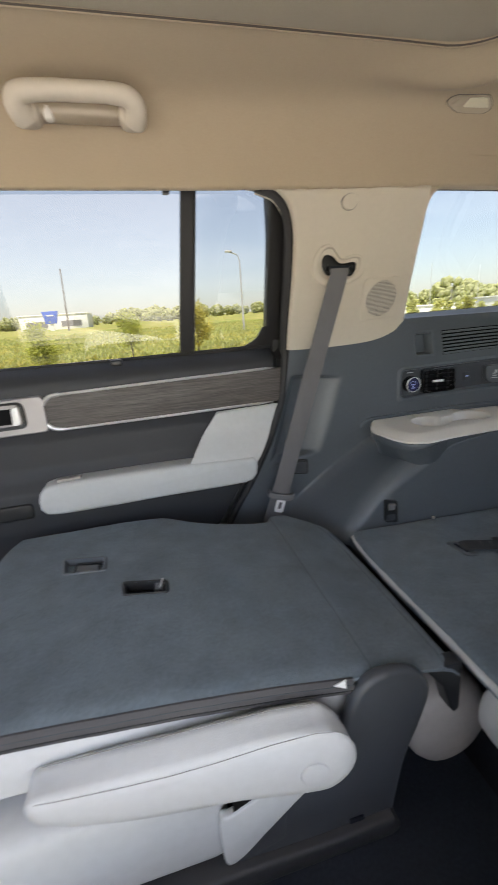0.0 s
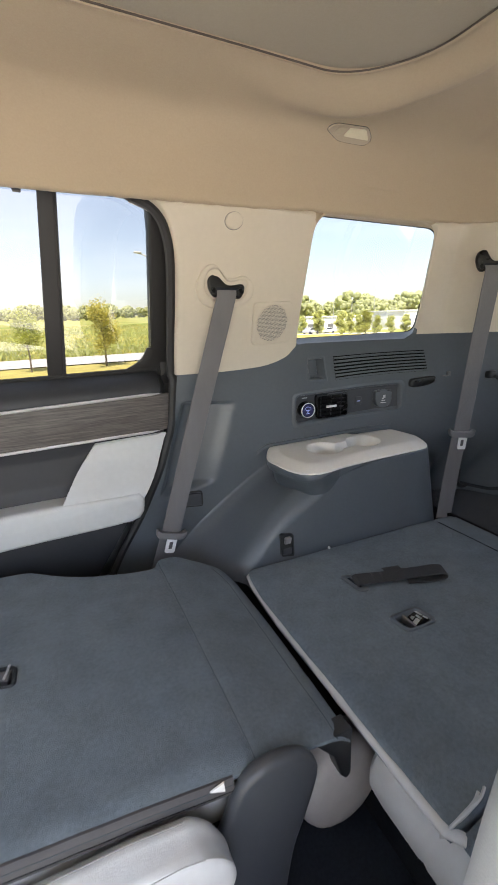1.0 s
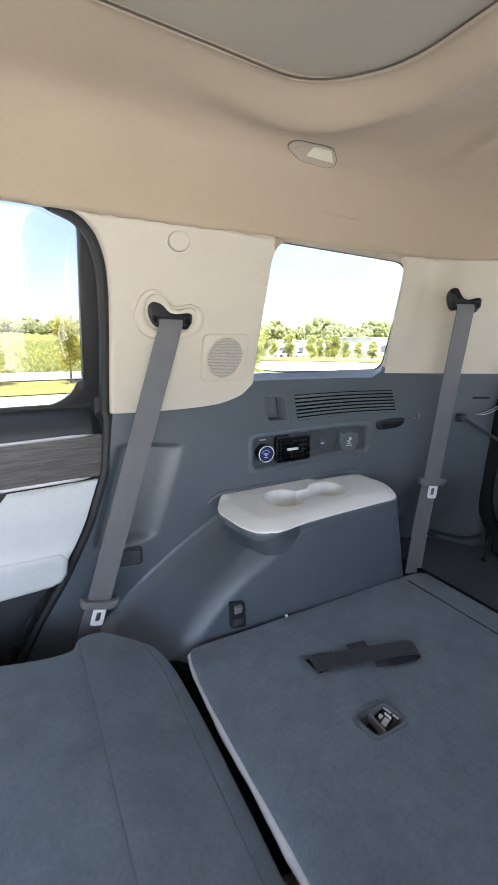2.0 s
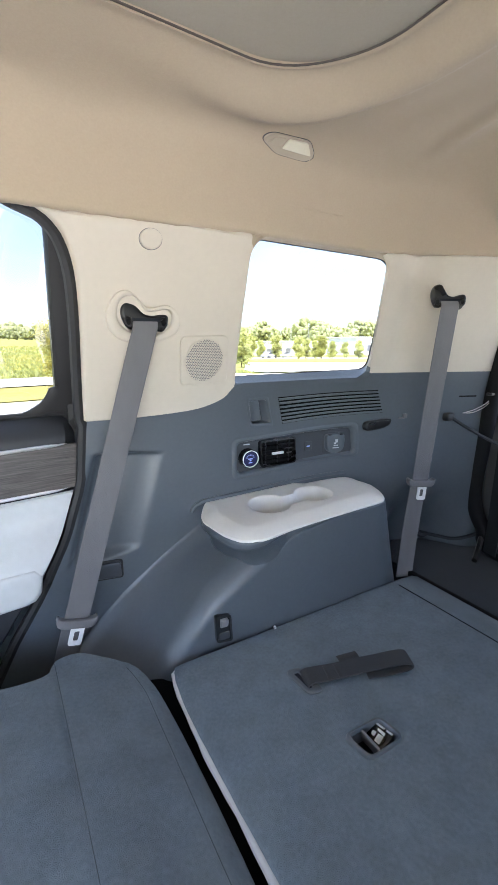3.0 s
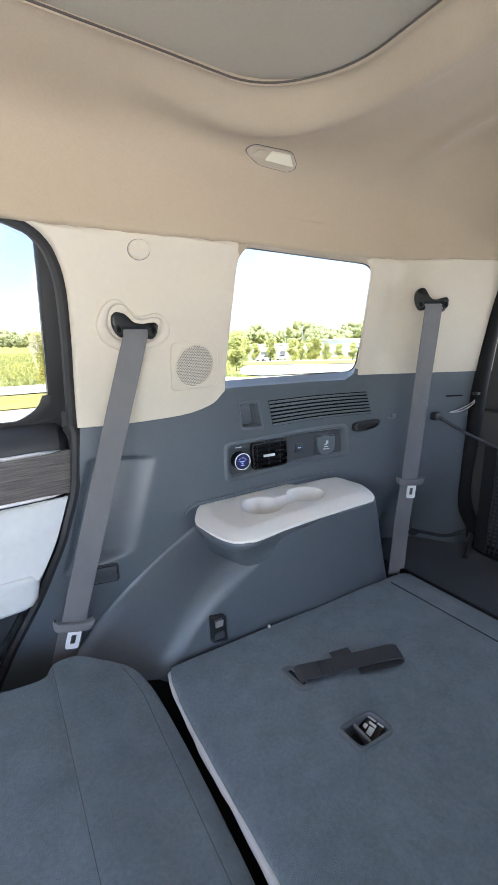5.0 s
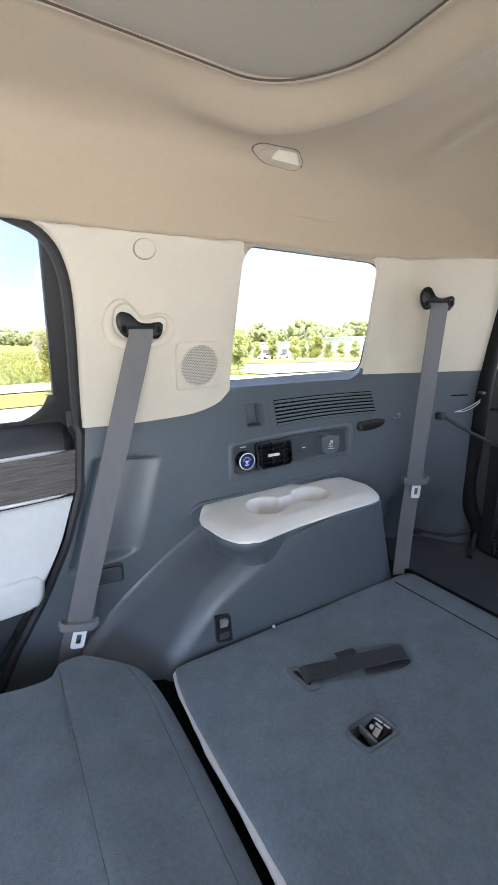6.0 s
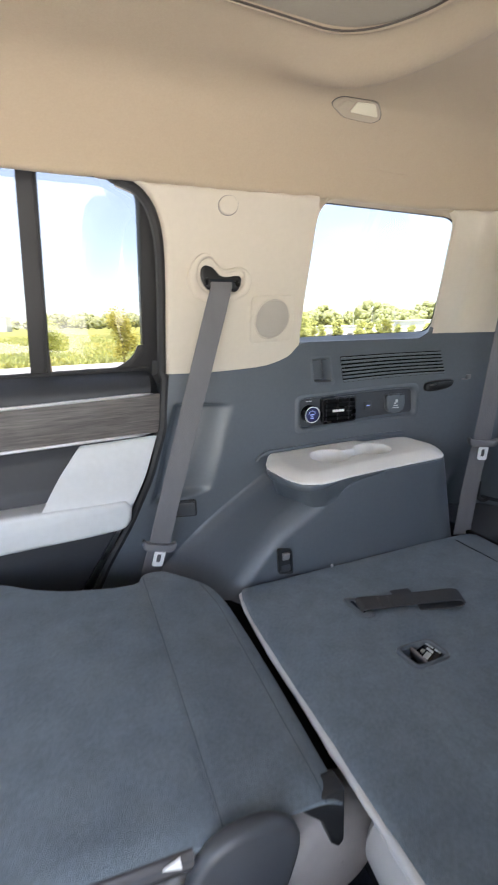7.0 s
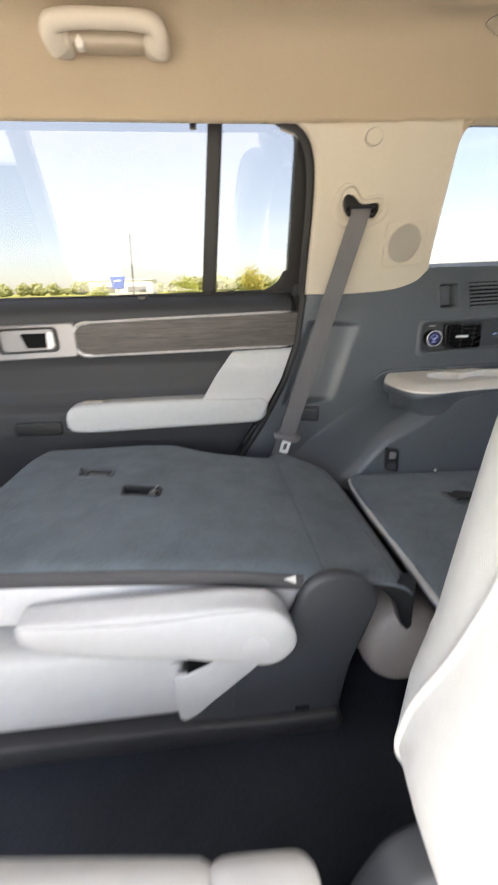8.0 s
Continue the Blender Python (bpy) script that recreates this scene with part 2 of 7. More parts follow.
def prism(pts, f0, f1, bev=0.0, seg=3):
    """A closed outline of pairs, run from the map f0 to the map f1 of a pair into space."""
    bm = loft([[f0(*p) for p in pts], [f1(*p) for p in pts]], cap=True)
    if bev:
        bmesh.ops.recalc_face_normals(bm, faces=bm.faces)
        es = [e for e in bm.edges if len(e.link_faces) == 2 and e.calc_face_angle(0) > radians(50)]
        bmesh.ops.bevel(bm, geom=es, offset=bev, segments=seg, affect="EDGES", profile=0.5, clamp_overlap=True)
    return bm


def xz(y):
    return lambda a, b: Vector((a, y, b))


def xy(z):
    return lambda a, b: Vector((a, b, z))


def smooth_line(pts, n, closed=False):
    """n points along a Catmull-Rom curve through pts, evenly spaced."""
    p = [Vector(q) for q in pts]
    k = len(p)
    fine = []
    segs = k if closed else k - 1
    for i in range(segs):
        if closed:
            a, b, c, d = p[(i - 1) % k], p[i], p[(i + 1) % k], p[(i + 2) % k]
        else:
            a, b, c, d = p[max(i - 1, 0)], p[i], p[i + 1], p[min(i + 2, k - 1)]
        for s in range(16):
            t = s / 16
            fine.append(0.5 * ((2 * b) + (c - a) * t + (2 * a - 5 * b + 4 * c - d) * t * t + (3 * b - 3 * c + d - a) * t ** 3))
    fine.append(p[0].copy() if closed else p[-1])
    return even(fine, n, closed)


def even(pts, n, closed=False):
    p = [Vector(q) for q in pts]
    d = [0.0]
    for a, b in zip(p, p[1:]):
        d.append(d[-1] + (b - a).length)
    out = []
    j = 0
    for i in range(n):
        s = d[-1] * i / (n if closed else n - 1)
        while j < len(d) - 2 and d[j + 1] < s:
            j += 1
        w = (s - d[j]) / max(d[j + 1] - d[j], 1e-9)
        out.append(p[j].lerp(p[j + 1], min(max(w, 0), 1)))
    return out


def rquad(corners, r, n=6, side=6):
    """A quad of pairs with rounded corners, as pairs; always 4 * (n + side) points, the same number on each side."""
    out = []
    k = len(corners)
    rr = r if isinstance(r, (list, tuple)) else [r] * k
    arcs = []
    for i in range(k):
        a, b, c = (Vector(corners[(i + s) % k]) for s in (-1, 0, 1))
        p, q = b + (a - b).normalized() * rr[i], b + (c - b).normalized() * rr[i]
        arcs.append([((1 - t) ** 2) * p + 2 * t * (1 - t) * b + t * t * q for t in [s / (n - 1) for s in range(n)]])
    for i in range(k):
        out += arcs[i]
        e, f = arcs[i][-1], arcs[(i + 1) % k][0]
        out += [e.lerp(f, (s + 1) / (side + 1)) for s in range(side)]
    return [tuple(v) for v in out]


def rrect(cx, cy, w, h, r, n=6, side=1):
    return rquad([(cx - w / 2, cy - h / 2), (cx + w / 2, cy - h / 2), (cx + w / 2, cy + h / 2), (cx - w / 2, cy + h / 2)], r, n, side)


def tube(path, r, n=8, closed=False, cap=True, flat=1.0):
    p = [Vector(q) for q in path]
    k = len(p)
    rings = []
    side = None
    for i in range(k):
        a, b = (p[(i - 1) % k], p[(i + 1) % k]) if closed else (p[max(i - 1, 0)], p[min(i + 1, k - 1)])
        t = (b - a).normalized()
        if side is None:
            side = t.orthogonal().normalized()
        side = (side - t * side.dot(t)).normalized()
        up = t.cross(side)
        rad = r(i / (k - 1)) if callable(r) else r
        rings.append([p[i] + (side * math.cos(x) + up * math.sin(x) * flat) * rad for x in [2 * math.pi * j / n for j in range(n)]])
    if closed:
        rings.append(rings[0])
        bm = loft(rings)
        bmesh.ops.remove_doubles(bm, verts=bm.verts, dist=1e-6)
        return bm
    return loft(rings, cap=cap)


def ribbon(path, wides, thick, turn=None):
    """A strap through path; wides: half-width vectors, one each."""
    rings = []
    p = [Vector(q) for q in path]
    for i in range(len(p)):
        w = Vector(wides[i] if isinstance(wides, list) else wides)
        t = (p[min(i + 1, len(p) - 1)] - p[max(i - 1, 0)]).normalized()
        nrm = w.cross(t).normalized() * thick / 2
        e = w * (1 - 0.04)
        rings.append([p[i] - w, p[i] - e + nrm, p[i] + e + nrm, p[i] + w, p[i] + e - nrm, p[i] - e - nrm])
    return loft(rings, cap=True)


def soft_box(c, half, r, puff=0.0, n=14, m=None):
    """A cushion: a rounded box whose faces swell by puff."""
    bm = bmesh.new()
    bmesh.ops.create_cube(bm, size=2.0)
    bmesh.ops.subdivide_edges(bm, edges=bm.edges[:], cuts=n, use_grid_fill=True)
    h = Vector(half)
    for v in bm.verts:
        q = Vector([math.copysign(abs(math.sin(a * math.pi / 2)), a) for a in v.co])
        p = Vector((q.x * h.x, q.y * h.y, q.z * h.z))
        core = Vector([max(-(hh - r), min(hh - r, a)) for a, hh in zip(p, h)])
        d = p - core
        p = core + (d.normalized() * r if d.length > 1e-9 else d)
        sw = [1 - min(1, abs(a)) ** 2 for a in q]
        p += Vector((math.copysign(puff * sw[1] * sw[2], q.x) if abs(v.co.x) > 0.999 else 0,
                     math.copysign(puff * sw[0] * sw[2], q.y) if abs(v.co.y) > 0.999 else 0,
                     math.copysign(puff * sw[0] * sw[1], q.z) if abs(v.co.z) > 0.999 else 0))
        v.co = p
    bm.transform(Matrix.Translation(c) @ (m or Matrix()))
    return bm


def coons(left, right, bottom, top, nu, nv):
    """The grid of pairs between four lines; left and right run upwards, bottom and top to the right."""
    L, R, B, T = even(left, nv + 1), even(right, nv + 1), even(bottom, nu + 1), even(top, nu + 1)
    rows = []
    for j in range(nv + 1):
        v = j / nv
        row = []
        for i in range(nu + 1):
            u = i / nu
            row.append((1 - v) * B[i] + v * T[i] + (1 - u) * L[j] + u * R[j]
                       - ((1 - u) * (1 - v) * B[0] + u * (1 - v) * B[-1] + (1 - u) * v * T[0] + u * v * T[-1]))
        rows.append(row)
    return rows


def inside(p, poly):
    hit = False
    for (x0, y0), (x1, y1) in zip(poly, poly[1:] + poly[:1]):
        if (y0 > p[1]) != (y1 > p[1]) and p[0] < x0 + (p[1] - y0) * (x1 - x0) / (y1 - y0):
            hit = not hit
    return hit


def cut_hole(bm, poly, top):
    """Opens the upper skin of a board over a recess; top(x, y) is the skin's height."""
    gone = []
    for f in bm.faces:
        c = f.calc_center_median()
        if abs(c.z - top(c.x, c.y)) < 0.004 and inside((c.x, c.y), poly):
            gone.append(f)
    bmesh.ops.delete(bm, geom=gone, context="FACES")
    return bm


def slab(rows, height, thick, r=0.01, bottom=True):
    """A padded board: rows of pairs (x, y) topped at height(x, y), rolled over at the edge by r and thick deep."""
    bm = bmesh.new()
    V = [[bm.verts.new((p[0], p[1], height(p[0], p[1]))) for p in row] for row in rows]
    for a, b in zip(V, V[1:]):
        for i in range(len(a) - 1):
            bm.faces.new((a[i], a[i + 1], b[i + 1], b[i]))
    edge = V[0][:-1] + [row[-1] for row in V[:-1]] + V[-1][:0:-1] + [row[0] for row in V[:0:-1]]
    k = len(edge)
    pts = [v.co.copy() for v in edge]
    area = sum(pts[i].x * pts[(i + 1) % k].y - pts[(i + 1) % k].x * pts[i].y for i in range(k))
    sign = 1 if area > 0 else -1
    outs = []
    for i in range(k):
        d = pts[(i + 1) % k] - pts[i - 1]
        outs.append(Vector((d.y, -d.x, 0)).normalized() * sign)
    prev = edge
    for a, dz in [(radians(g), 0) for g in (30, 60, 90)] + [(radians(90), thick - r)]:
        ring = [bm.verts.new(pts[i] + outs[i] * r * math.sin(a) - Vector((0, 0, r * (1 - math.cos(a)) + dz))) for i in range(k)]
        for i in range(k):
            j = (i + 1) % k
            bm.faces.new((prev[i], prev[j], ring[j], ring[i]))
        prev = ring
    if bottom:
        bm.faces.new(prev)
    return bm


def step(a, b, t):
    t = min(1, max(0, (t - a) / (b - a)))
    return t * t * (3 - 2 * t)


# ---------- plan: x to the rear, y to the far side, z up ----------
MID = 0.36              # the cabin's middle line
SEATBACK = 0.785        # top of the folded third row
FLOOR = 0.42


def side_y(x):
    """The side trim at the belt line."""
    y = 1.082 - 0.09 * max(0, x - 0.36)
    if x > 0.9:
        y -= (min(x, 1.1) - 0.9) ** 2 + 0.38 * max(0, x - 1.1)
    return y


def wall_y(x, z):
    """The side trim's inner face, leaning in above the belt line."""
    s = (z - 1.237) / 0.025
    fold = 0.020 * math.exp(-((x - 1.145) / 0.034) ** 2) * min(1, max(0, (z - 1.308) / 0.05))
    lean = 0.36 - 0.15 * min(1, max(0, (x - 0.7) / 0.45))
    return side_y(x) - lean * 0.025 * (math.log1p(math.exp(min(s, 30))) if s < 30 else s) + fold


def on_wall(bm):
    """Takes a mesh made in (x, depth into the cabin, z) onto the side trim."""
    for v in bm.verts:
        v.co = Vector((v.co.x, wall_y(v.co.x, v.co.z) - v.co.y, v.co.z))
    return bm


# ---------- side trim, pillars, ceiling, floor ----------
def trim_top(x):
    return float(np.interp(x, [0.2, 0.48, 0.58, 0.63, 0.671, 0.70, 0.718, 1.04, 1.06, 1.5], [1.237, 1.237, 1.242, 1.250, 1.267, 1.289, 1.293, 1.293, 1.308, 1.308]))


def trim_left(z):
    return float(np.interp(z, [0.4, 0.776, 0.871, 0.986, 1.1, 1.237], [0.0, 0.20, 0.262, 0.322, 0.362, 0.378]))


def ramp(a, b, x):
    """A straight slope from 0 to 1 with slightly rounded ends."""
    t, w = (x - a) / (b - a), 0.09
    soft = lambda q: 0.0 if q < -w else (q if q > w else (q + w) ** 2 / (4 * w))
    return soft(t) - soft(t - 1)


def low_y(x, z):
    """The dark lower trim: hollow beside the belt, wheel arch and shelf box, recesses for the pocket and the controls."""
    y = wall_y(x, z)
    lip = 0.462 + 0.30 * (z - 0.9377)          # rolled edge of the hollow beside the belt
    hollow = step(-0.012, 0.070, lip - x) * step(lip - 0.150, lip - 0.125, x)
    y += 0.026 * hollow * step(0.922, 0.940, z - 0.1 * (x - 0.45)) * (1 - step(1.143, 1.153, z + 0.08 * (x - 0.5)))
    lo, hi = 1.058 + 0.07 * (x - 0.704), 1.152 + 0.04 * (x - 0.704)
    y += 0.009 * step(0.703, 0.711, x) * (1 - step(1.052, 1.06, x)) * step(lo, lo + 0.008, z) * (1 - step(hi - 0.008, hi, z))
    pl, pr = 0.738 + (1.25 - z) * 0.2, 0.788 + (1.25 - z) * 0.28
    y += 0.028 * step(pl, pl + 0.005, x) * (1 - step(pr - 0.012, pr, x)) * step(1.186, 1.192, z) * (1 - step(1.246, 1.252, z))
    y += 0.075 * step(1.13, 1.22, x) * (1 - step(1.315, 1.40, x)) * (1 - step(0.80, 1.00, z))          # drawn out towards the cargo floor
    y -= 0.002
    return y


def trim_point(u, v):
    z0 = 0.40 + (1.237 - 0.40) * v
    x = trim_left(z0) + (1.425 - trim_left(z0)) * u
    z = 0.40 + (trim_top(x) - 0.40) * v
    return Vector((x, low_y(x, z), z))


wall_right = thing("wall_right", (0.9, 1.0, FLOOR), "charcoal plastic side trim of the cargo bay with cream pillar covers", "wall", kind="structure")
part("lower_trim", grid(250, 190, trim_point), M_DARK, wall_right, "charcoal grained plastic lower trim with wheel arch", angle=75)


# wheel arch: a slanted top that rises to the shelf, rolled over into the upright face
ARCH_X = [0.30, 0.36, 0.40, 0.43, 0.485, 0.539, 0.592, 0.64, 0.70, 0.84, 1.05]
ARCH_IN = [0.62, 0.675, 0.715, 0.745, 0.812, 0.882, 0.921, 0.948, 0.972, 0.9975, 1.0065]
ARCH_OUT = [0.70, 0.755, 0.795, 0.82, 0.861, 0.897, 0.930, 0.957, 0.977, 0.9975, 1.0065]


def arch_point(u, v):
    x = 0.30 + 0.735 * u
    zi, zo = (float(np.mean([np.interp(x + d, ARCH_X, q) for d in (-0.02, -0.01, 0, 0.01, 0.02)])) for q in (ARCH_IN, ARCH_OUT))
    yw, yf = wall_y(x, 0.95) + 0.004, 0.862 - 0.075 * (x - 0.56)
    yf += 0.05 * max(0, 0.46 - x)
    r = 0.050 - 0.046 * step(0.62, 0.76, x)
    if v < 0.5:
        t = (v / 0.5) ** 1.6
        y = yw + (yf + r - yw) * t
        z = zo + (zi - zo) * t + (0.008 * math.exp(-(t / 0.045) ** 4) + 0.013 * math.exp(-(t / 0.15) ** 2)) * (1 - step(0.66, 0.80, x)) - 0.085 * math.sin(math.pi * t) * step(0.655, 0.72, x) - 0.010 * math.sin(math.pi * t) * step(0.36, 0.46, x) * (1 - step(0.62, 0.70, x))
    elif v < 0.75:
        a = (v - 0.5) / 0.25 * math.pi / 2
        y, z = yf + r - r * math.sin(a), zi - r * (1 - math.cos(a))
    else:
        t = (v - 0.75) / 0.25
        y, z = yf - 0.012 * t, zi - r + (0.62 - zi + r) * t
    k = max(0, (u - 0.90) / 0.10)
    x += 0.35 * (0.985 - z) * k * k
    if v > 0.4:
        y += 0.030 * k ** 3
    if u > 0.985:
        y += (yw - y) * ((u - 0.985) / 0.015)
    return Vector((x, y, z))


part("wheel_arch", grid(140, 72, arch_point), M_DARK, wall_right, "charcoal wheel arch cover with a slanted top")


def arch_face(x, z, o=0.0):
    t = min(1, max(0, (0.90 - z) / 0.3))
    return Vector((x, 0.862 - 0.075 * (x - 0.56) - 0.012 * t - o, z))


def cover_y(x, z):
    """The trim face, turned outwards behind the headliner's edge."""
    return wall_y(x, min(z, 1.582)) + 0.9 * max(0, z - 1.582)


def wall_patch(rows, off=0.0):
    return loft([[Vector((p[0], cover_y(p[0], p[1]) - off, p[1])) for p in row] for row in rows], closed=False)


# cream cover of the middle pillar, with its edge turned outwards at the door
edge_l = smooth_line([(0.379, 1.232), (0.379, 1.33), (0.379, 1.42), (0.375, 1.50), (0.362, 1.548), (0.343, 1.573), (0.322, 1.586), (0.296, 1.598)], 44)
edge_b = smooth_line([(0.379, 1.232), (0.48, 1.232), (0.58, 1.237), (0.63, 1.245), (0.671, 1.261), (0.686, 1.277), (0.695, 1.287)], 40)
edge_r = [(0.695, 1.287), (0.691, 1.345), (0.684, 1.45), (0.682, 1.602)]
edge_t = [(0.296, 1.598), (0.5, 1.606), (0.682, 1.602)]
cover = wall_patch(coons(edge_l, smooth_line(edge_r, 30), edge_b, edge_t, 40, 40), 0.0038)
lip = loft([[Vector((p.x - a, cover_y(p.x, p.y) + b, p.y)) for p in edge_l] for a, b in ((-0.006, -0.0036), (-0.001, -0.0040), (0.002, -0.002), (0.0045, 0.003), (0.0055, 0.012), (0.003, 0.07))], closed=False)
low = loft([[Vector((p.x, wall_y(p.x, p.y) + b, p.y - c)) for p in edge_b] for b, c in ((-0.0038, 0), (0.003, 0.003), (0.02, 0.004))], closed=False)
both = joined(cover, lip, low)
bmesh.ops.remove_doubles(both, verts=both.verts, dist=0.0004)
part("pillar_cover", both, M_CREAM, wall_right, "cream plastic cover of the middle pillar")

# cream cover of the rear pillar
part("rear_pillar_cover", wall_patch(coons([(1.070, 1.3055), (1.050, 1.592)], [(1.425, 1.3055), (1.39, 1.60)],
                                           [(1.070, 1.3055), (1.425, 1.3055)], [(1.050, 1.592), (1.39, 1.60)], 120, 40), 0.0038),
     M_CREAM, wall_right, "cream plastic cover of the rear pillar")


# window in the side trim: reveal, black border and pane
def quarter_plane(x, z, out=0.0):
    return Vector((x, 1.09 - 0.12 * (x - 0.72) - 0.36 * (z - 1.30) + out, z))


hole = rquad([(0.697, 1.293), (1.072, 1.293), (1.052, 1.588), (0.684, 1.588)], [0.02, 0.03, 0.045, 0.06], 8, 14)
flange = rquad([(0.688, 1.275), (1.080, 1.278), (1.064, 1.600), (0.672, 1.600)], [0.022, 0.030, 0.026, 0.032], 8, 14)
pane_line = rquad([(0.685, 1.303), (1.131, 1.310), (1.096, 1.578), (0.685, 1.594)], [0.02, 0.032, 0.045, 0.06], 8, 14)
rings = []
for s in (0.0, 0.55):          # flange on the trim, hidden under its roll
    rings.append([Vector((q[0] + (p[0] - q[0]) * s, cover_y(q[0] + (p[0] - q[0]) * s, q[1] + (p[1] - q[1]) * s) - 0.0012 - 0.002 * s, q[1] + (p[1] - q[1]) * s)) for p, q in zip(hole, flange)])
for deg in (15, 35, 55, 75, 90):          # rounded roll into the opening
    ring = []
    for p, q in zip(hole, flange):
        out = (Vector(q) - Vector(p)).normalized()
        r = 0.009 + 0.009 * step(0.75, 0.99, -out.y)
        c = Vector(p) + out * r * (1 - math.sin(radians(deg)))
        ring.append(Vector((c.x, cover_y(c.x, c.y) - 0.0032 + r * (1 - math.cos(radians(deg))), c.y)))
    rings.append(ring)
last = rings[-1]
for t in (0.35, 0.7, 1.0):
    rings.append([a.lerp(quarter_plane(q[0], q[1]), t) for a, q in zip(last, pane_line)])
n_side = 22
k_bottom = list(range(3, n_side + 8))
part("window_ledge", loft([[r[i] for i in k_bottom] for r in rings], closed=False), M_DARK, wall_right, "charcoal ledge under the side window")
k_right = list(range(n_side + 7, 2 * n_side + 5))
part("window_reveal", loft([[r[i] for i in k_right] for r in rings], closed=False), M_CREAM, wall_right, "cream reveal beside the side window")
k_top = list(range(2 * n_side + 4, 3 * n_side + 6))
part("window_header", loft([[r[i] for i in k_top] for r in rings], closed=False), M_HEAD, wall_right, "beige knit roll over the side window")
k_left = [i % len(hole) for i in range(3 * n_side + 5, len(hole) + 4)]
part("window_reveal", loft([[r[i] for i in k_left] for r in rings], closed=False), M_CREAM, wall_right, "cream reveal beside the side window")

window_1 = thing("window_1", (0.9, 1.06, 1.29), "fixed privacy-glass window over the cargo trim", "window", kind="structure")
inner = [quarter_plane(p[0] + (0.9 - p[0]) * 0.003, p[1] + (1.44 - p[1]) * 0.008, 0.004) for p in pane_line]
outer = [quarter_plane(0.9 + (p[0] - 0.9) * 1.14, 1.44 + (p[1] - 1.44) * 1.2, 0.004) for p in pane_line]
part("window_border", loft([outer, inner]), M_BLACK, window_1, "black printed border of the glass")
pane = bmesh.new()
sheet_line = [quarter_plane(0.9 + (p[0] - 0.9) * 1.06, 1.44 + (p[1] - 1.44) * 1.08, 0.007) for p in pane_line]
pane.faces.new([pane.verts.new(p) for p in sheet_line])
glazing = part("window_pane", pane, M_GLASSS, window_1, "tinted fixed pane")
glazing.visible_shadow = False
if glazing.data.polygons[0].normal.y > 0:
    glazing.data.flip_normals()


# ceiling
HX0, HX1, HY0, HY1, HR = -1.25, 0.724, -0.045, 0.768, 0.152          # sunroof opening with round corners
HOLE = []
for (cx, cy), a0, (nx, ny) in (((HX0 + HR, HY0 + HR), 180, (HX1 - HR, HY0)), ((HX1 - HR, HY0 + HR), 270, (HX1, HY1 - HR)), ((HX1 - HR, HY1 - HR), 0, (HX0 + HR, HY1)), ((HX0 + HR, HY1 - HR), 90, (HX0, HY0 + HR))):
    arc = [(cx + HR * math.cos(radians(a0 + 90 * i / 29)), cy + HR * math.sin(radians(a0 + 90 * i / 29))) for i in range(30)]
    HOLE += arc + [(arc[-1][0] + (nx - arc[-1][0]) * (i + 1) / 181, arc[-1][1] + (ny - arc[-1][1]) * (i + 1) / 181) for i in range(180)]


def roof_edge(x):
    calm = lambda q: sum(wall_y(q + d, 1.587) for d in (-0.09, -0.06, -0.03, 0, 0.03, 0.06, 0.09)) / 7
    return calm(x) - 0.007 if x > 0.46 else calm(0.46) - 0.007 + 0.01 * min(1, (0.46 - x) * 4)


def roof_z(x, y, inner, least=0.0):
    e = max(least, (roof_edge(x) - MID) - abs(y - MID))
    k = 1 - min(1, e / 0.11)
    xd = x - 1.045 - 0.67 * max(0, y - 0.62) ** 2 + 0.9 * max(0, y - 0.80) ** 1.5
    drop = 0.62 * 0.020 * math.log1p(math.exp(min(40, (xd - 0.085) / 0.020)))
    z = 1.587 + (0.148 * max(0, 1 - k ** 4) ** 0.25 + 0.025 * step(0, 0.22, e)) * (1 - min(0.97, drop / 0.173))
    qx, qy = abs(x - (HX0 + HX1) / 2) - ((HX1 - HX0) / 2 - HR), abs(y - (HY0 + HY1) / 2) - ((HY1 - HY0) / 2 - HR)
    s = max(0.0, math.hypot(max(qx, 0), max(qy, 0)) + min(max(qx, qy), 0) - HR)
    rear = step(0.42, 0.76, x) * step(0.0, 0.1, e)
    z += 0.012 * step(0.84, 1.03, x) * step(0.0, 0.14, e)
    z -= 0.034 * (math.exp(-((s - 0.066) / 0.038) ** 2) - 0.03 * math.exp(-(s / 0.03) ** 2)) * rear
    z += 0.006 * math.exp(-((s - 0.20) / 0.045) ** 2) * rear
    z -= 0.009 * math.exp(-((xd + 0.012) / 0.020) ** 2) * step(0.02, 0.16, e)
    z += 0.020 * step(0.0, 0.075, xd) * step(0.02, 0.16, e)
    z -= 0.006 * math.exp(-s / 0.006)
    return z


front_e, rear_e = roof_edge(-1.5) - MID, roof_edge(1.41) - MID
outer_pairs = rquad([(-1.5, MID - front_e), (1.41, MID - rear_e), (1.41, MID + rear_e), (-1.5, MID + front_e)], [0.02, 0.02, 0.02, 0.02], 30, 180)
fixed = []
for p in outer_pairs:
    x, y = p
    e = roof_edge(x)
    if abs(y - MID) > 0.5 * (e - MID) and x < 1.38:
        y = e if y > MID else 2 * MID - e
    fixed.append((x, y))
rows = []
for j in range(181):
    t = math.sin(j / 180 * math.pi / 2) ** 0.9
    rows.append([Vector((a[0] + (b[0] - a[0]) * t, a[1] + (b[1] - a[1]) * t, 0)) for a, b in zip(HOLE, fixed)])
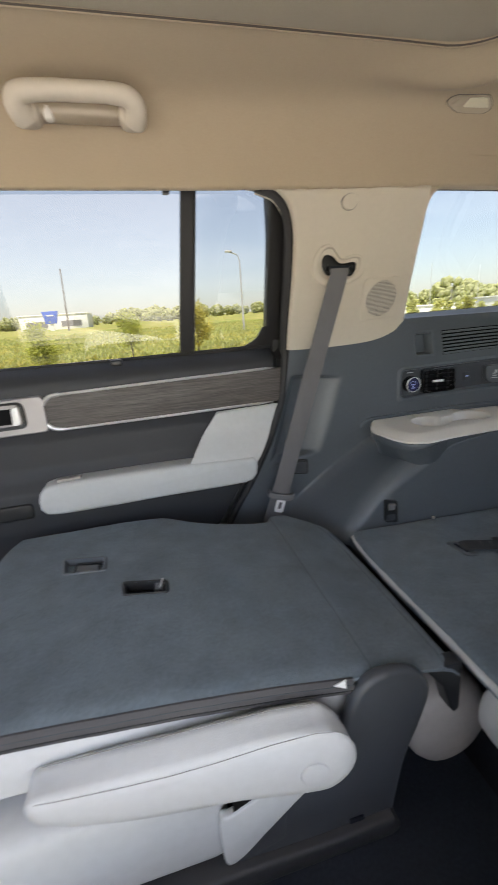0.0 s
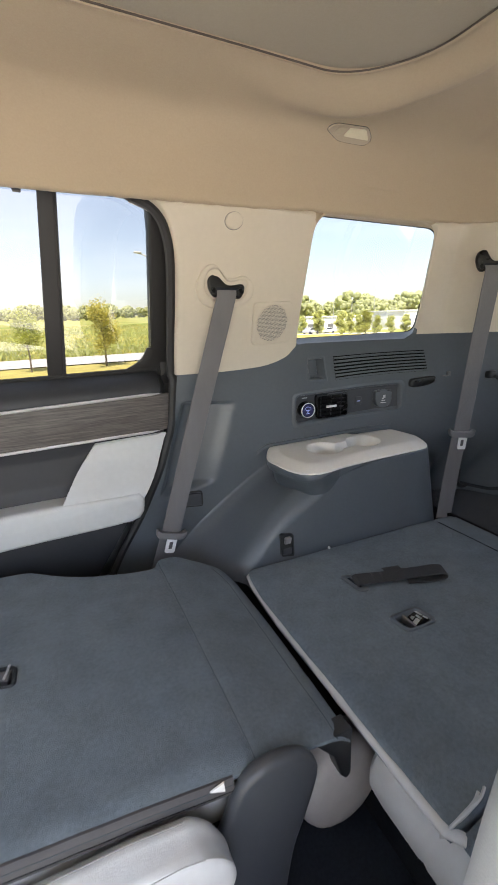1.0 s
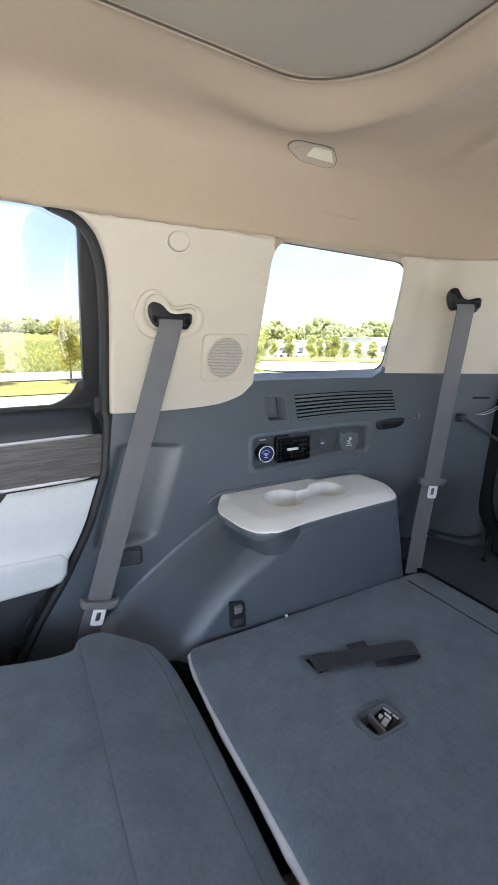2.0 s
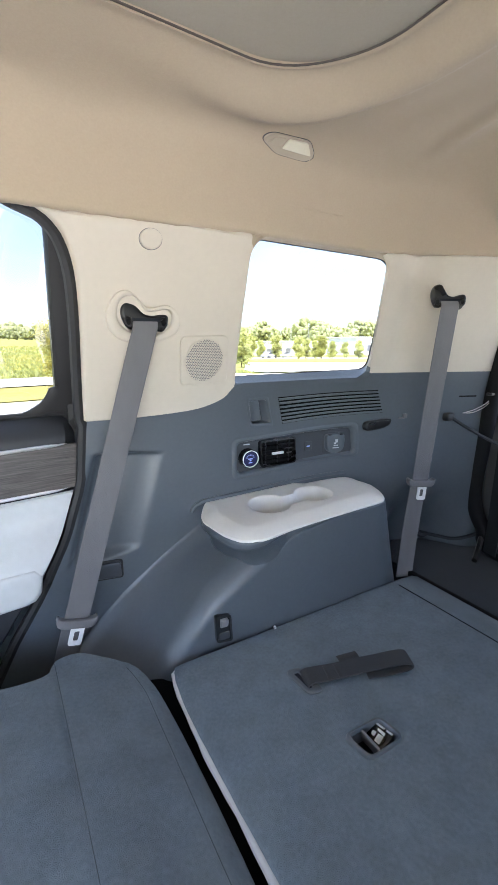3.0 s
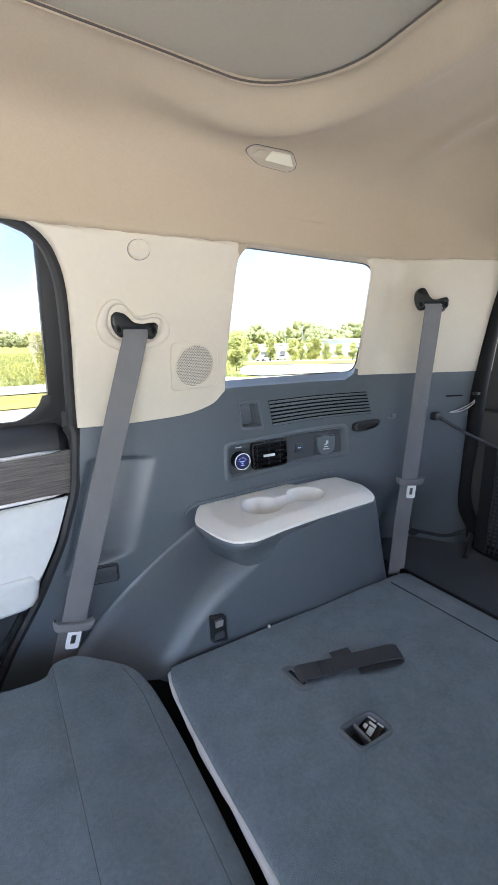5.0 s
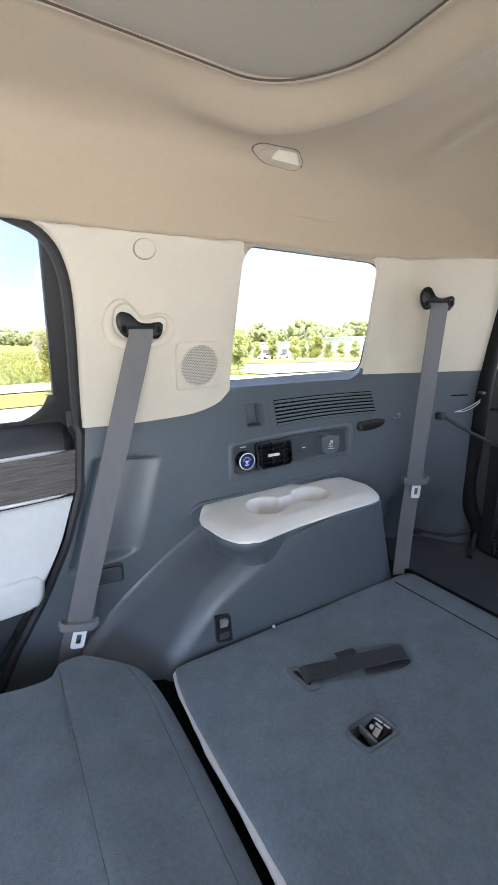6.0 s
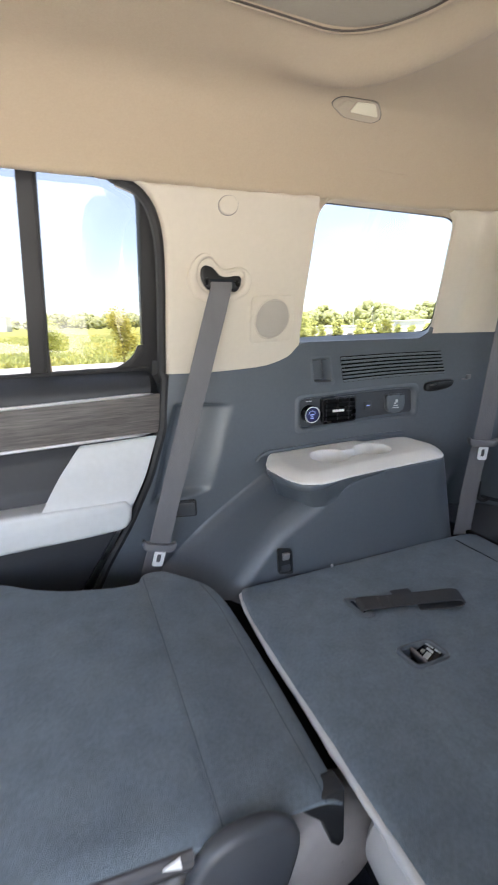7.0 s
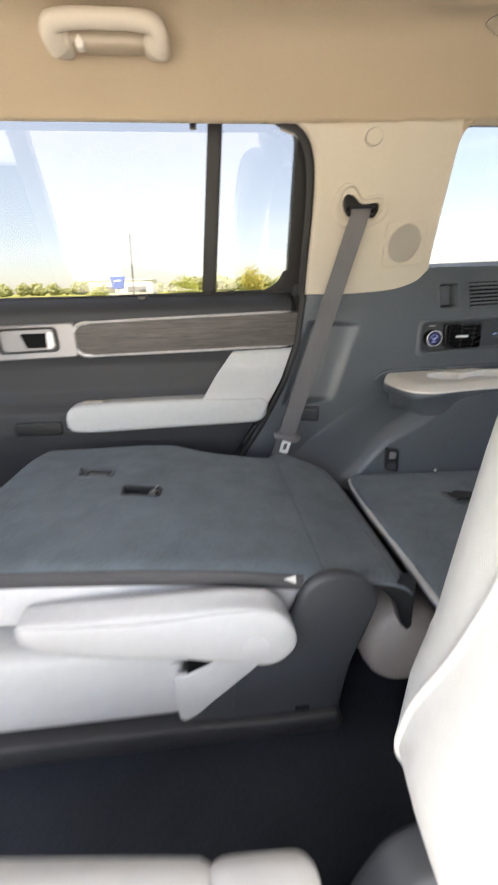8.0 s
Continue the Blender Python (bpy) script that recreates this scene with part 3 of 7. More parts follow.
for r in rows:
    for v, a, b in zip(r, HOLE, fixed):
        d = math.hypot(v.x - b[0], v.y - b[1])
        v.z = roof_z(v.x, v.y, a, min(0.0006, 0.35 * d))
lip_rows = [[Vector((p.x + (-0.2 - p.x) * k * 0.003 / 0.935, p.y + (MID - p.y) * k * 0.004 / 0.41, p.z + dz)) for p in rows[0]] for k, dz in ((0.0, 0.012),)]
hem = [[Vector((p.x, p.y + math.copysign(a, p.y - MID), p.z - b)) for p in rows[-1]] for a, b in ((0.0015, 0.0035), (0.006, 0.0062), (0.012, 0.0065), (0.022, 0.004))]
ceiling = solid("ceiling", loft(lip_rows + rows + hem), M_HEAD, "beige knit headliner, moulded round the sunroof", "ceiling", "structure", angle=120)
sunroof = thing("sunroof_shade", (-0.2, MID, 1.77), "closed beige fabric sunroof shade set into the headliner", "sunshade", kind="structure")
shade_rings = []
for j in range(1, 31):
    k = j / 30
    shade_rings.append([Vector((-0.2 + (p[0] + 0.2) * k * 0.9985, MID + (p[1] - MID) * k * 0.9985, 1.7580 + 0.022 * (1 - k ** 2))) for p in HOLE])
shade_bm = loft(shade_rings)
shade_bm.faces.new([v for v in shade_bm.verts][:len(HOLE)])
part("shade_panel", shade_bm, M_SHADE, sunroof)
# Thin dark line added along the opening to paint its edge shadow.
part("edge_shadow_line", tube([(p[0] + (-0.2 - p[0]) * 0.002, p[1] + (MID - p[1]) * 0.003, roof_z(p[0], p[1], p) + 0.003) for p in HOLE[::2]], 0.0014, 8, closed=True), M_EDGE_SHADOW, sunroof,
     "thin brown line painting the shadow at the opening's edge")

# outer shell, so that light comes in through the openings alone
shell = thing("car_body", (0, MID, 0.3), "grey painted body shell of the car", "car body", kind="structure")
part("roof", box(-1.7, 1.62, -0.34, 1.06, 1.80, 1.86, 0.02), M_PAINT, shell)
for y0, y1 in ((1.03, 1.12), (-0.40, -0.31)):
    part("roof_rail", box(-1.7, 1.62, y0, y1, 1.632, 1.84, 0.01), M_PAINT, shell)
part("roof_header", box(-1.7, -1.5, -0.34, 1.06, 1.60, 1.84, 0.01), M_PAINT, shell)
part("roof_header", box(1.46, 1.62, -0.34, 1.06, 1.62, 1.84, 0.01), M_PAINT, shell)
part("rear_panel", box(0.40, 1.6, 1.118, 1.15, 0.2, 1.275, 0.01), M_PAINT, shell)
part("rear_panel", box(1.32, 1.6, 1.06, 1.12, 1.27, 1.66, 0.01), M_PAINT, shell)
part("rear_panel", box(0.42, 0.64, 1.08, 1.14, 1.27, 1.66, 0.01), M_PAINT, shell)
part("sill", box(-1.7, 0.5, 1.10, 1.17, 0.2, 0.45, 0.01), M_PAINT, shell)
part("front_wall", box(-1.75, -1.7, -0.4, 1.17, 0.2, 1.12, 0.01), M_DOOR, shell)
part("windscreen_pillar", box(-1.7, -1.5, 1.05, 1.13, 0.9, 1.66, 0.02), M_CREAM, shell)
part("windscreen_pillar", box(-1.7, -1.5, -0.41, -0.33, 0.9, 1.66, 0.02), M_CREAM, shell)

for wx in (-1.25, 1.30):
    for wy in (-0.30, 1.02):
        part("wheel", tube([(wx, wy - 0.11, 0.36), (wx, wy + 0.11, 0.36)], 0.36, 24), M_RUBBER, shell)
part("underbody", box(-1.7, 1.62, -0.38, 1.12, 0.18, 0.36, 0.02), M_RUBBER, shell)

wall_left = thing("wall_left", (0, -0.38, 0.2), "plain side wall with an open doorway", "wall", kind="structure")
part("sill", box(-1.7, 0.5, -0.43, -0.35, 0.2, 0.48, 0.02), M_DOOR, wall_left)
part("front_door_panel", box(-1.7, -0.86, -0.42, -0.36, 0.48, 1.22, 0.02), M_DOOR, wall_left)
part("middle_pillar", box(-0.86, -0.76, -0.42, -0.34, 0.48, 1.66, 0.02), M_CREAM, wall_left)
part("rear_trim", box(0.50, 1.6, -0.42, -0.34, 0.48, 1.22, 0.02), M_DARK, wall_left)
part("rear_pillar", box(0.50, 0.60, -0.40, -0.32, 1.22, 1.66, 0.02), M_CREAM, wall_left)
part("rear_pillar", box(1.25, 1.6, -0.38, -0.28, 1.22, 1.66, 0.02), M_CREAM, wall_left)
# Unseen near-side pane, its tint set to hold back light at the rear.
part("window_pane", box(0.59, 1.26, -0.372, -0.367, 1.21, 1.67), M_GLASSN, wall_left, "lightly tinted fixed pane")

solid("floor", box(-1.7, 1.12, -0.36, 1.12, 0.36, FLOOR, 0.0), M_FOOT, "black carpeted car floor", "floor", "structure")
# Matt black strip between the folded seats and the cargo floor.
solid("trim", box(1.115, 1.131, -0.28, 0.845, 0.738, 0.7795, 0.003), M_PITCH, "black strip along the cargo floor's edge", "trim strip", "structure")
solid("cargo_floor", box(1.1345, 1.60, -0.30, 1.03, 0.68, 0.772, 0.004), M_CARGO, "black carpeted cargo floor behind the folded seats", "floor", "structure")

# ---------- tailgate ----------
tailgate = thing("tailgate", (1.5, MID, 0.74), "closed tailgate with charcoal trim and a rear window", "tailgate", kind="structure")
part("lower_trim", box(1.50, 1.56, -0.20, 0.92, 0.70, 1.18, 0.02), M_GREY, tailgate)
part("window_frame", box(1.50, 1.56, -0.20, -0.16, 1.18, 1.64, 0.02), M_GUARD, tailgate)
part("window_frame", box(1.50, 1.56, 0.77, 0.92, 1.18, 1.64, 0.02), M_GREY, tailgate)
part("window_frame", box(1.48, 1.56, -0.16, 0.77, 1.61, 1.66, 0.02), M_GUARD, tailgate)
rear_pane = bmesh.new()
rear_pane.faces.new([rear_pane.verts.new((1.52, y, z)) for y, z in ((-0.17, 1.17), (0.78, 1.17), (0.78, 1.62), (-0.17, 1.62))])
rear_glazing = part("window_pane", rear_pane, M_GLASSQ, tailgate)
if rear_glazing.data.polygons[0].normal.x > 0:
    rear_glazing.data.flip_normals()
half = [(1.385, 0.70, 1.585), (1.39, 0.765, 1.53), (1.395, 0.80, 1.43), (1.40, 0.816, 1.31), (1.405, 0.829, 1.13), (1.405, 0.837, 0.95), (1.405, 0.80, 0.85), (1.405, 0.70, 0.775)]
mirror = [(x, 2 * MID - y, z) for x, y, z in half[::-1]]
part("seal", tube(smooth_line(half + mirror, 200, closed=True), 0.021, 12, closed=True), M_SEALING, tailgate, "thick black rubber door seal")
part("lock_pillar", loft([[Vector((x, y, z)) for x, y, z in half], [Vector((x + 0.10, y + 0.16, z)) for x, y, z in half]], closed=False), M_GREY, tailgate, "grey inner flange of the tailgate opening")

# ---------- far door with its window ----------
DOOR_PROFILE = ([0.4, 0.80, 0.87, 0.925, 0.955, 0.985, 1.055, 1.078, 1.085, 1.19, 1.205, 1.222, 1.234, 1.242], [1.085, 1.072, 1.066, 1.07, 1.088, 1.10, 1.10, 1.094, 1.09, 1.09, 1.094, 1.112, 1.14, 1.158])


def door_y(z):
    return float(np.interp(z, *DOOR_PROFILE))


def door_edge(z):
    return float(np.interp(z, [0.4, 0.6, 0.776, 0.88, 0.985, 1.09, 1.19, 1.242], [-0.1, 0.06, 0.18, 0.248, 0.308, 0.346, 0.359, 0.364]))


def door_glass(x, z, off=0.0):
    return Vector((x, 1.16 - 0.24 * (z - 1.24) - off, z))


door = thing("door_1", (-0.2, 1.1, 0.4), "closed rear door with charcoal panel, striped wood trim and ivory armrest", "car door", kind="structure")


def door_point(u, v):
    z = 0.40 + 0.842 * v
    x = -1.05 + (door_edge(z) + 1.05) * u
    rim = 0.05 * step(0.975, 1.0, u) ** 2
    return Vector((x, door_y(z) + rim, z))


part("door_panel", grid(60, 120, door_point), M_DOOR, door, "charcoal moulded door panel")
rim_pts = [Vector((door_edge(z), door_y(z) + 0.05, z)) for z in np.linspace(0.40, 1.242, 40)]
part("door_shut", loft([rim_pts, [p + Vector((0.0, 0.08, 0)) for p in rim_pts]], closed=False), M_BLACK, door)
part("door_jamb", box(0.352, 0.43, 1.142, 1.165, 0.40, 1.64, 0.003), M_RUBBER, door)
part("door_skin", box(-1.05, 0.44, 1.165, 1.18, 0.4, 1.225, 0.004), M_PAINT, door)

# wood trim between two chrome lines, rounded at its front end
wood_line = rquad([(-0.266, 1.086), (0.3455, 1.0945), (0.356, 1.187), (-0.266, 1.170)], [0.03, 0.004, 0.004, 0.03], 8, 12)
part("wood_trim", prism(wood_line, lambda a, b: Vector((a, 1.097, b)), lambda a, b: Vector((a, 1.0855, b)), 0.002, 2), M_WOOD, door, "dark grey striped wood trim")
chrome_top = [(0.338, 1.0895, 1.188), (0.32, 1.0855, 1.1875), (0.05, 1.0845, 1.181), (-0.225, 1.0845, 1.1735)]
chrome_end = smooth_line([(-0.225, 1.0845, 1.1735), (-0.25, 1.0845, 1.169), (-0.267, 1.0845, 1.15), (-0.270, 1.0845, 1.128), (-0.267, 1.0845, 1.105), (-0.25, 1.0845, 1.089), (-0.225, 1.0845, 1.0845)], 24)
part("chrome_strip", tube(even(chrome_top, 30), lambda t: 0.0038 * min(1, 0.15 + 14 * t), 8), M_CHROME, door, "bright chrome line")
part("chrome_strip", tube(even([(0.330, 1.0915, 1.0932), (0.31, 1.0862, 1.0928), (0.05, 1.0845, 1.0885), (-0.225, 1.0845, 1.0845)], 30), lambda t: 0.0036 * min(1, 0.15 + 14 * t), 8), M_CHROME, door, "bright chrome line")
part("chrome_strip", tube(chrome_end, 0.0055, 8), M_CHROME, door, "bright chrome line")
# release handle: satin surround with a dark cup and a pale lever
cup_out = rquad([(-0.50, 1.078), (-0.262, 1.084), (-0.262, 1.176), (-0.50, 1.170)], [0.02, 0.012, 0.012, 0.02], 8, 4)
cup_rim = rquad([(-0.47, 1.096), (-0.306, 1.100), (-0.308, 1.166), (-0.47, 1.164)], 0.018, 8, 4)
cup_in = rquad([(-0.462, 1.102), (-0.314, 1.106), (-0.316, 1.160), (-0.462, 1.158)], 0.016, 8, 4)
cup_plate = loft([[Vector((a, 1.0915, b)) for a, b in cup_out], [Vector((a, 1.082, b)) for a, b in cup_out], [Vector((a * 0.985 - 0.0057, 1.0785, 1.130 + (b - 1.130) * 0.93)) for a, b in cup_out],
                  [Vector((a, 1.079, b)) for a, b in cup_rim]])
plate = part("handle_plate", cup_plate, M_SATIN, door, "satin chrome plate of the door release")
part("cup_border", loft([[Vector((a, 1.0792, b)) for a, b in cup_rim], [Vector((a, 1.0765, b)) for a, b in cup_rim], [Vector((a, 1.078, b)) for a, b in cup_in], [Vector((a, 1.0895, b)) for a, b in cup_in]]), M_BLACK, plate, "black rim of the cup")
part("cup", prism(cup_in, xz(1.0895), xz(1.0885)), M_SATIN, plate, "pale satin bowl")
# Flat black plate paints the dark of the opening.
part("cup_hole", prism(rquad([(-0.396, 1.110), (-0.336, 1.111), (-0.333, 1.149), (-0.410, 1.149)], 0.006), xz(1.0886), xz(1.0868), 0.0008), M_PITCH, plate, "black plate painting the dark opening behind the lever")
part("release_lever", prism(rquad([(-0.341, 1.106), (-0.320, 1.110), (-0.320, 1.156), (-0.338, 1.152)], 0.007), xz(1.0887), xz(1.0775), 0.004), M_STEEL, plate, "pale satin release lever")

patch = coons(smooth_line([(0.062, 0.94), (0.115, 1.015), (0.166, 1.0835)], 12), smooth_line([(0.26, 0.94), (0.309, 1.01), (0.338, 1.0885)], 12), [(0.062, 0.94), (0.262, 0.94)], [(0.166, 1.0835), (0.338, 1.0885)], 20, 24)
pb = loft([[Vector((p[0], min(1.094, door_y(max(p[1], 1.0))) - 0.005 - 0.046 * step(1.045, 0.945, p[1]), p[1])) for p in row] for row in patch], closed=False)
part("insert", thicken(pb, 0.006), M_LEATHER, door, "ivory leather door insert")
arm_line = smooth_line([(-0.312, 0.915), (-0.300, 0.945), (-0.26, 0.957), (-0.10, 0.960), (0.06, 0.960), (0.20, 0.956), (0.246, 0.956), (0.261, 0.949), (0.258, 0.917), (0.246, 0.888), (0.19, 0.880), (0.0, 0.878), (-0.2, 0.874), (-0.29, 0.877), (-0.310, 0.893)], 60, closed=True)
arm = part("armrest", prism([tuple(p) for p in arm_line], xz(1.10), xz(1.032), 0.012, 4), M_LEATHER, door, "ivory leather door armrest", angle=70)
part("grip_pocket", prism(rrect(-0.40, 0.885, 0.13, 0.04, 0.012), xz(1.09), xz(1.060), 0.004), M_BLACK, door, "black grip pocket")
part("switch", prism(rrect(-0.235, 0.0, 0.06, 0.02, 0.006), lambda a, b: Vector((a, 1.060 + b, 0.955)), lambda a, b: Vector((a, 1.060 + b, 0.964)), 0.002), M_LEATHER2, door)

# window: frame, division bar, panes, seal
f_in = rquad([(-0.90, 1.226), (0.332, 1.244), (0.340, 1.632), (-0.90, 1.636)], [0.03, 0.055, 0.055, 0.03], 10, 20)
f_out = rquad([(-0.95, 1.205), (0.405, 1.205), (0.405, 1.665), (-0.95, 1.665)], [0.03, 0.03, 0.06, 0.03], 10, 20)
f_mid = [((a[0] * 0.45 + b[0] * 0.55), (a[1] * 0.45 + b[1] * 0.55)) for a, b in zip(f_in, f_out)]
frame_bm = loft([[door_glass(a, b, -0.02) for a, b in f_in], [door_glass(a, b, 0.006) for a, b in f_in], [door_glass(a + (p[0] - a) * 0.12, b + (p[1] - b) * 0.12, 0.012) for (a, b), p in zip(f_in, f_mid)],
                 [door_glass(a, b, 0.014) for a, b in f_mid], [door_glass(a + (p[0] - a) * 0.1, b + (p[1] - b) * 0.1, 0.024) for (a, b), p in zip(f_mid, f_out)], [door_glass(a, b, 0.028) for a, b in f_out],
                 [door_glass(a, b, -0.02) for a, b in f_out]])
part("window_frame", frame_bm, M_FRAME, door, "black window frame")
bar = loft([[door_glass(x, z, o) for x, z in ((0.086, 1.225), (0.121, 1.225), (0.157, 1.64), (0.127, 1.64))] for o in (-0.01, 0.012)], cap=True)
bmesh.ops.recalc_face_normals(bar, faces=bar.faces)
bmesh.ops.bevel(bar, geom=bar.edges[:], offset=0.003, segments=2, affect="EDGES")
part("division_bar", bar, M_FRAME, door, "black upright bar dividing the window")
part("bar_seal", tube([door_glass(0.124, 1.228, 0.013), door_glass(0.159, 1.64, 0.013)], 0.003, 6), M_RUBBER, door)
for a0, a1, b0, b1 in ((-0.92, 0.09, -0.92, 0.13), (0.115, 0.36, 0.15, 0.36)):
    p = bmesh.new()
    p.faces.new([p.verts.new(q) for q in (door_glass(a0, 1.215), door_glass(a1, 1.215), door_glass(b1, 1.65), door_glass(b0, 1.65))])
    part("window_pane", p, M_GLASS, door, "tinted window pane").visible_shadow = False
part("sill_seal", tube([(x, 1.150, 1.2335 + 0.0125 * (x + 0.4)) for x in np.linspace(-0.95, 0.345, 40)], 0.006, 8), M_RUBBER, door)
fill = [(0.255, 1.236), (0.262, 1.2445), (0.285, 1.255), (0.308, 1.272), (0.322, 1.297), (0.345, 1.30), (0.345, 1.236)]
part("corner_filler", prism([tuple(p) for p in smooth_line(fill[:5], 20)] + fill[5:], lambda a, b: door_glass(a, b, 0.001), lambda a, b: door_glass(a, b, 0.012), 0.002), M_FRAME, door, "black corner filler of the window")
part("blind_hook", box(-0.095, -0.066, 1.122, 1.15, 1.226, 1.242, 0.004), M_GLOSS, door)
for x in (-0.42, 0.09):
    part("blind_hook", box(x - 0.008, x + 0.008, 1.04, 1.06, 1.601, 1.615, 0.003), M_BLACK, door)
# body seal round the doorway
seal_path = [(p.x - 0.012, cover_y(p.x, p.y) + 0.019, p.y) for p in edge_l]
low_path = [(trim_left(z) - 0.006, 1.088, z) for z in np.linspace(0.42, 1.22, 30)]
top_path = [(x, roof_edge(x) + 0.014, 1.5955) for x in np.linspace(0.27, -1.4, 30)]
solid("trim", tube(low_path + seal_path + top_path, 0.011, 8), M_RUBBER, "black rubber seal round the door opening", "door seal", "structure")


# ---------- things on the side trim ----------


def belt_thing(at, top, guard, foot, side, normal, label):
    """at: base; top, guard, foot: points of the webbing; side: half-width direction; normal: into the cabin."""
    th = thing("seat_belt", at, label, "seat belt", "seat belts")
    s, nn = Vector(side).normalized(), Vector(normal).normalized()
    top, guard, foot = Vector(top), Vector(guard), Vector(foot)
    path = even([top + nn * 0.007 + Vector((0, 0, 0.0035)), top + nn * 0.0135 + (guard - top).normalized() * 0.004, top + nn * 0.012 + (guard - top).normalized() * 0.03, top.lerp(guard, 0.5) + nn * 0.004, guard], 40)
    level = Vector((s.x, s.y, 0)).normalized()
    wides = [level.lerp(s, step(0.0, 0.09, (path[0] - p).length)).normalized() * 0.0238 for p in path]
    part("webbing", ribbon(path, wides, 0.0018), M_BELT, th, "grey woven webbing")
    part("lap_webbing", ribbon(even([guard - nn * 0.004, guard.lerp(foot, 0.5) - nn * 0.006, foot], 10), s * 0.0235, 0.0018), M_BELT, th, "grey woven webbing")
    t = (guard - top).normalized()
    up = -t
    base = Matrix((( s.x, nn.x, up.x, 0), (s.y, nn.y, up.y, 0), (s.z, nn.z, up.z, 0), (0, 0, 0, 1)))
    # guide: a bowed black loop; the webbing comes out of its slot between two rounded ends
    shape = smooth_line([(-0.031, 0.040), (-0.021, 0.0385), (-0.014, 0.030), (-0.002, 0.0165), (0.014, 0.0135), (0.030, 0.0175), (0.041, 0.0185), (0.0465, 0.010), (0.042, -0.006), (0.032, -0.0165), (0.012, -0.012), (-0.012, -0.010), (-0.029, -0.0125), (-0.0405, 0.002), (-0.0445, 0.020), (-0.0405, 0.033)], 64, closed=True)
    tilt = Matrix.Translation(top + nn * 0.002) @ Matrix(((s.x / math.hypot(s.x, s.y), nn.x, 0, 0), (s.y / math.hypot(s.x, s.y), nn.y, 0, 0), (0, nn.z, 1, 0), (0, 0, 0, 1)))
    g = prism([tuple(p) for p in shape], lambda a, b: Vector((a, -0.010, b)), lambda a, b: Vector((a, 0.006, b)), 0.0055, 4)
    g.transform(tilt)
    guide = part("belt_guide", g, M_GLOSS, th, "bowed black plastic belt guide", angle=80)
    for ex in (-0.0325, 0.0345):
        eye = tube([(ex + 0.0062 * math.cos(q), 0.0062, 0.001 + 0.0078 * math.sin(q)) for q in np.linspace(0, 2 * math.pi, 20, endpoint=False)], 0.0022, 6, closed=True)
        eye.transform(tilt)
        part("eyelet", eye, M_GLOSS, guide)
        pit = prism([(ex + 0.005 * math.cos(q), 0.001 + 0.0066 * math.sin(q)) for q in np.linspace(0, 2 * math.pi, 16, endpoint=False)], lambda a, b: Vector((a, 0.0050, b)), lambda a, b: Vector((a, 0.0064, b)))
        pit.transform(tilt)
        part("eye_hole", pit, M_PITCH, guide)
    slot = prism(rrect(0.001, 0.0045, 0.058, 0.0065, 0.003), lambda a, b: Vector((a, 0.0050, b)), lambda a, b: Vector((a, 0.0066, b)))
    slot.transform(tilt)
    part("slot", slot, M_FLOOR, guide, "dark slot")
    # guard and steel tongue
    gd = prism([tuple(p) for p in smooth_line([(-0.036, 0.012), (-0.029, 0.006), (0.0, 0.0045), (0.029, 0.006), (0.036, 0.013), (0.039, 0.005), (0.031, -0.0105), (0.0, -0.0125), (-0.031, -0.0105), (-0.039, 0.004)], 40, closed=True)], lambda a, b: Vector((a, -0.007, b)), lambda a, b: Vector((a, 0.009, b)), 0.003)
    gd.transform(Matrix.Translation(guard + nn * 0.002) @ base)
    grd = part("tongue_guard", gd, M_GUARD, th, "grey plastic tongue guard")
    so, si = rrect(0.004, -0.029, 0.026, 0.040, 0.006, 5, 2), rrect(0.004, -0.029, 0.010, 0.020, 0.003, 5, 2)
    tg = loft([[Vector((a, 0.003, b)) for a, b in si], [Vector((a, 0.005, b)) for a, b in si], [Vector((a, 0.005, b)) for a, b in so], [Vector((a, 0.003, b)) for a, b in so], [Vector((a, 0.003, b)) for a, b in si]])
    tg.transform(Matrix.Translation(guard + nn * 0.004) @ base)
    part("tongue", tg, M_STEEL, grd, "polished steel belt tongue")
    return th


belt_thing((0.30, 0.99, SEATBACK), (0.486, 0.999, 1.422), (0.3066, 0.992, 0.849), (0.27, 1.03, 0.70), (0.955, 0.0, -0.297), (0.0, -1.0, 0.0),
           "grey seat belt hanging from the cream middle pillar")
belt_thing((1.105, 0.83, SEATBACK), (1.185, 0.845, 1.476), (1.167, 0.857, 1.019), (1.103, 0.832, 0.766), (0.93, -0.36, -0.07), (-0.36, -0.93, 0.0),
           "grey seat belt hanging from the cream rear pillar")

# raised rim of the pillar cover round the belt guide
rim_shape = smooth_line([(0.417, 1.428), (0.422, 1.455), (0.437, 1.473), (0.455, 1.476), (0.471, 1.464), (0.487, 1.450), (0.505, 1.450), (0.524, 1.454), (0.543, 1.446), (0.554, 1.426), (0.546, 1.402), (0.51, 1.388), (0.462, 1.386), (0.430, 1.400)], 72, closed=True)
cx, cz = 0.486, 1.428
esc = thing("belt_escutcheon", (0.49, 1.0, 1.43), "raised cream escutcheon round the belt guide", "trim cover")


hug = smooth_line([(-0.0475, 0.008), (-0.047, 0.024), (-0.042, 0.037), (-0.031, 0.043), (-0.020, 0.0415), (-0.011, 0.032), (0.0, 0.0195), (0.014, 0.0165), (0.030, 0.0205), (0.043, 0.0215), (0.0495, 0.010), (0.044, -0.010), (0.02, -0.02), (-0.02, -0.018), (-0.040, -0.006)], 72, closed=True)


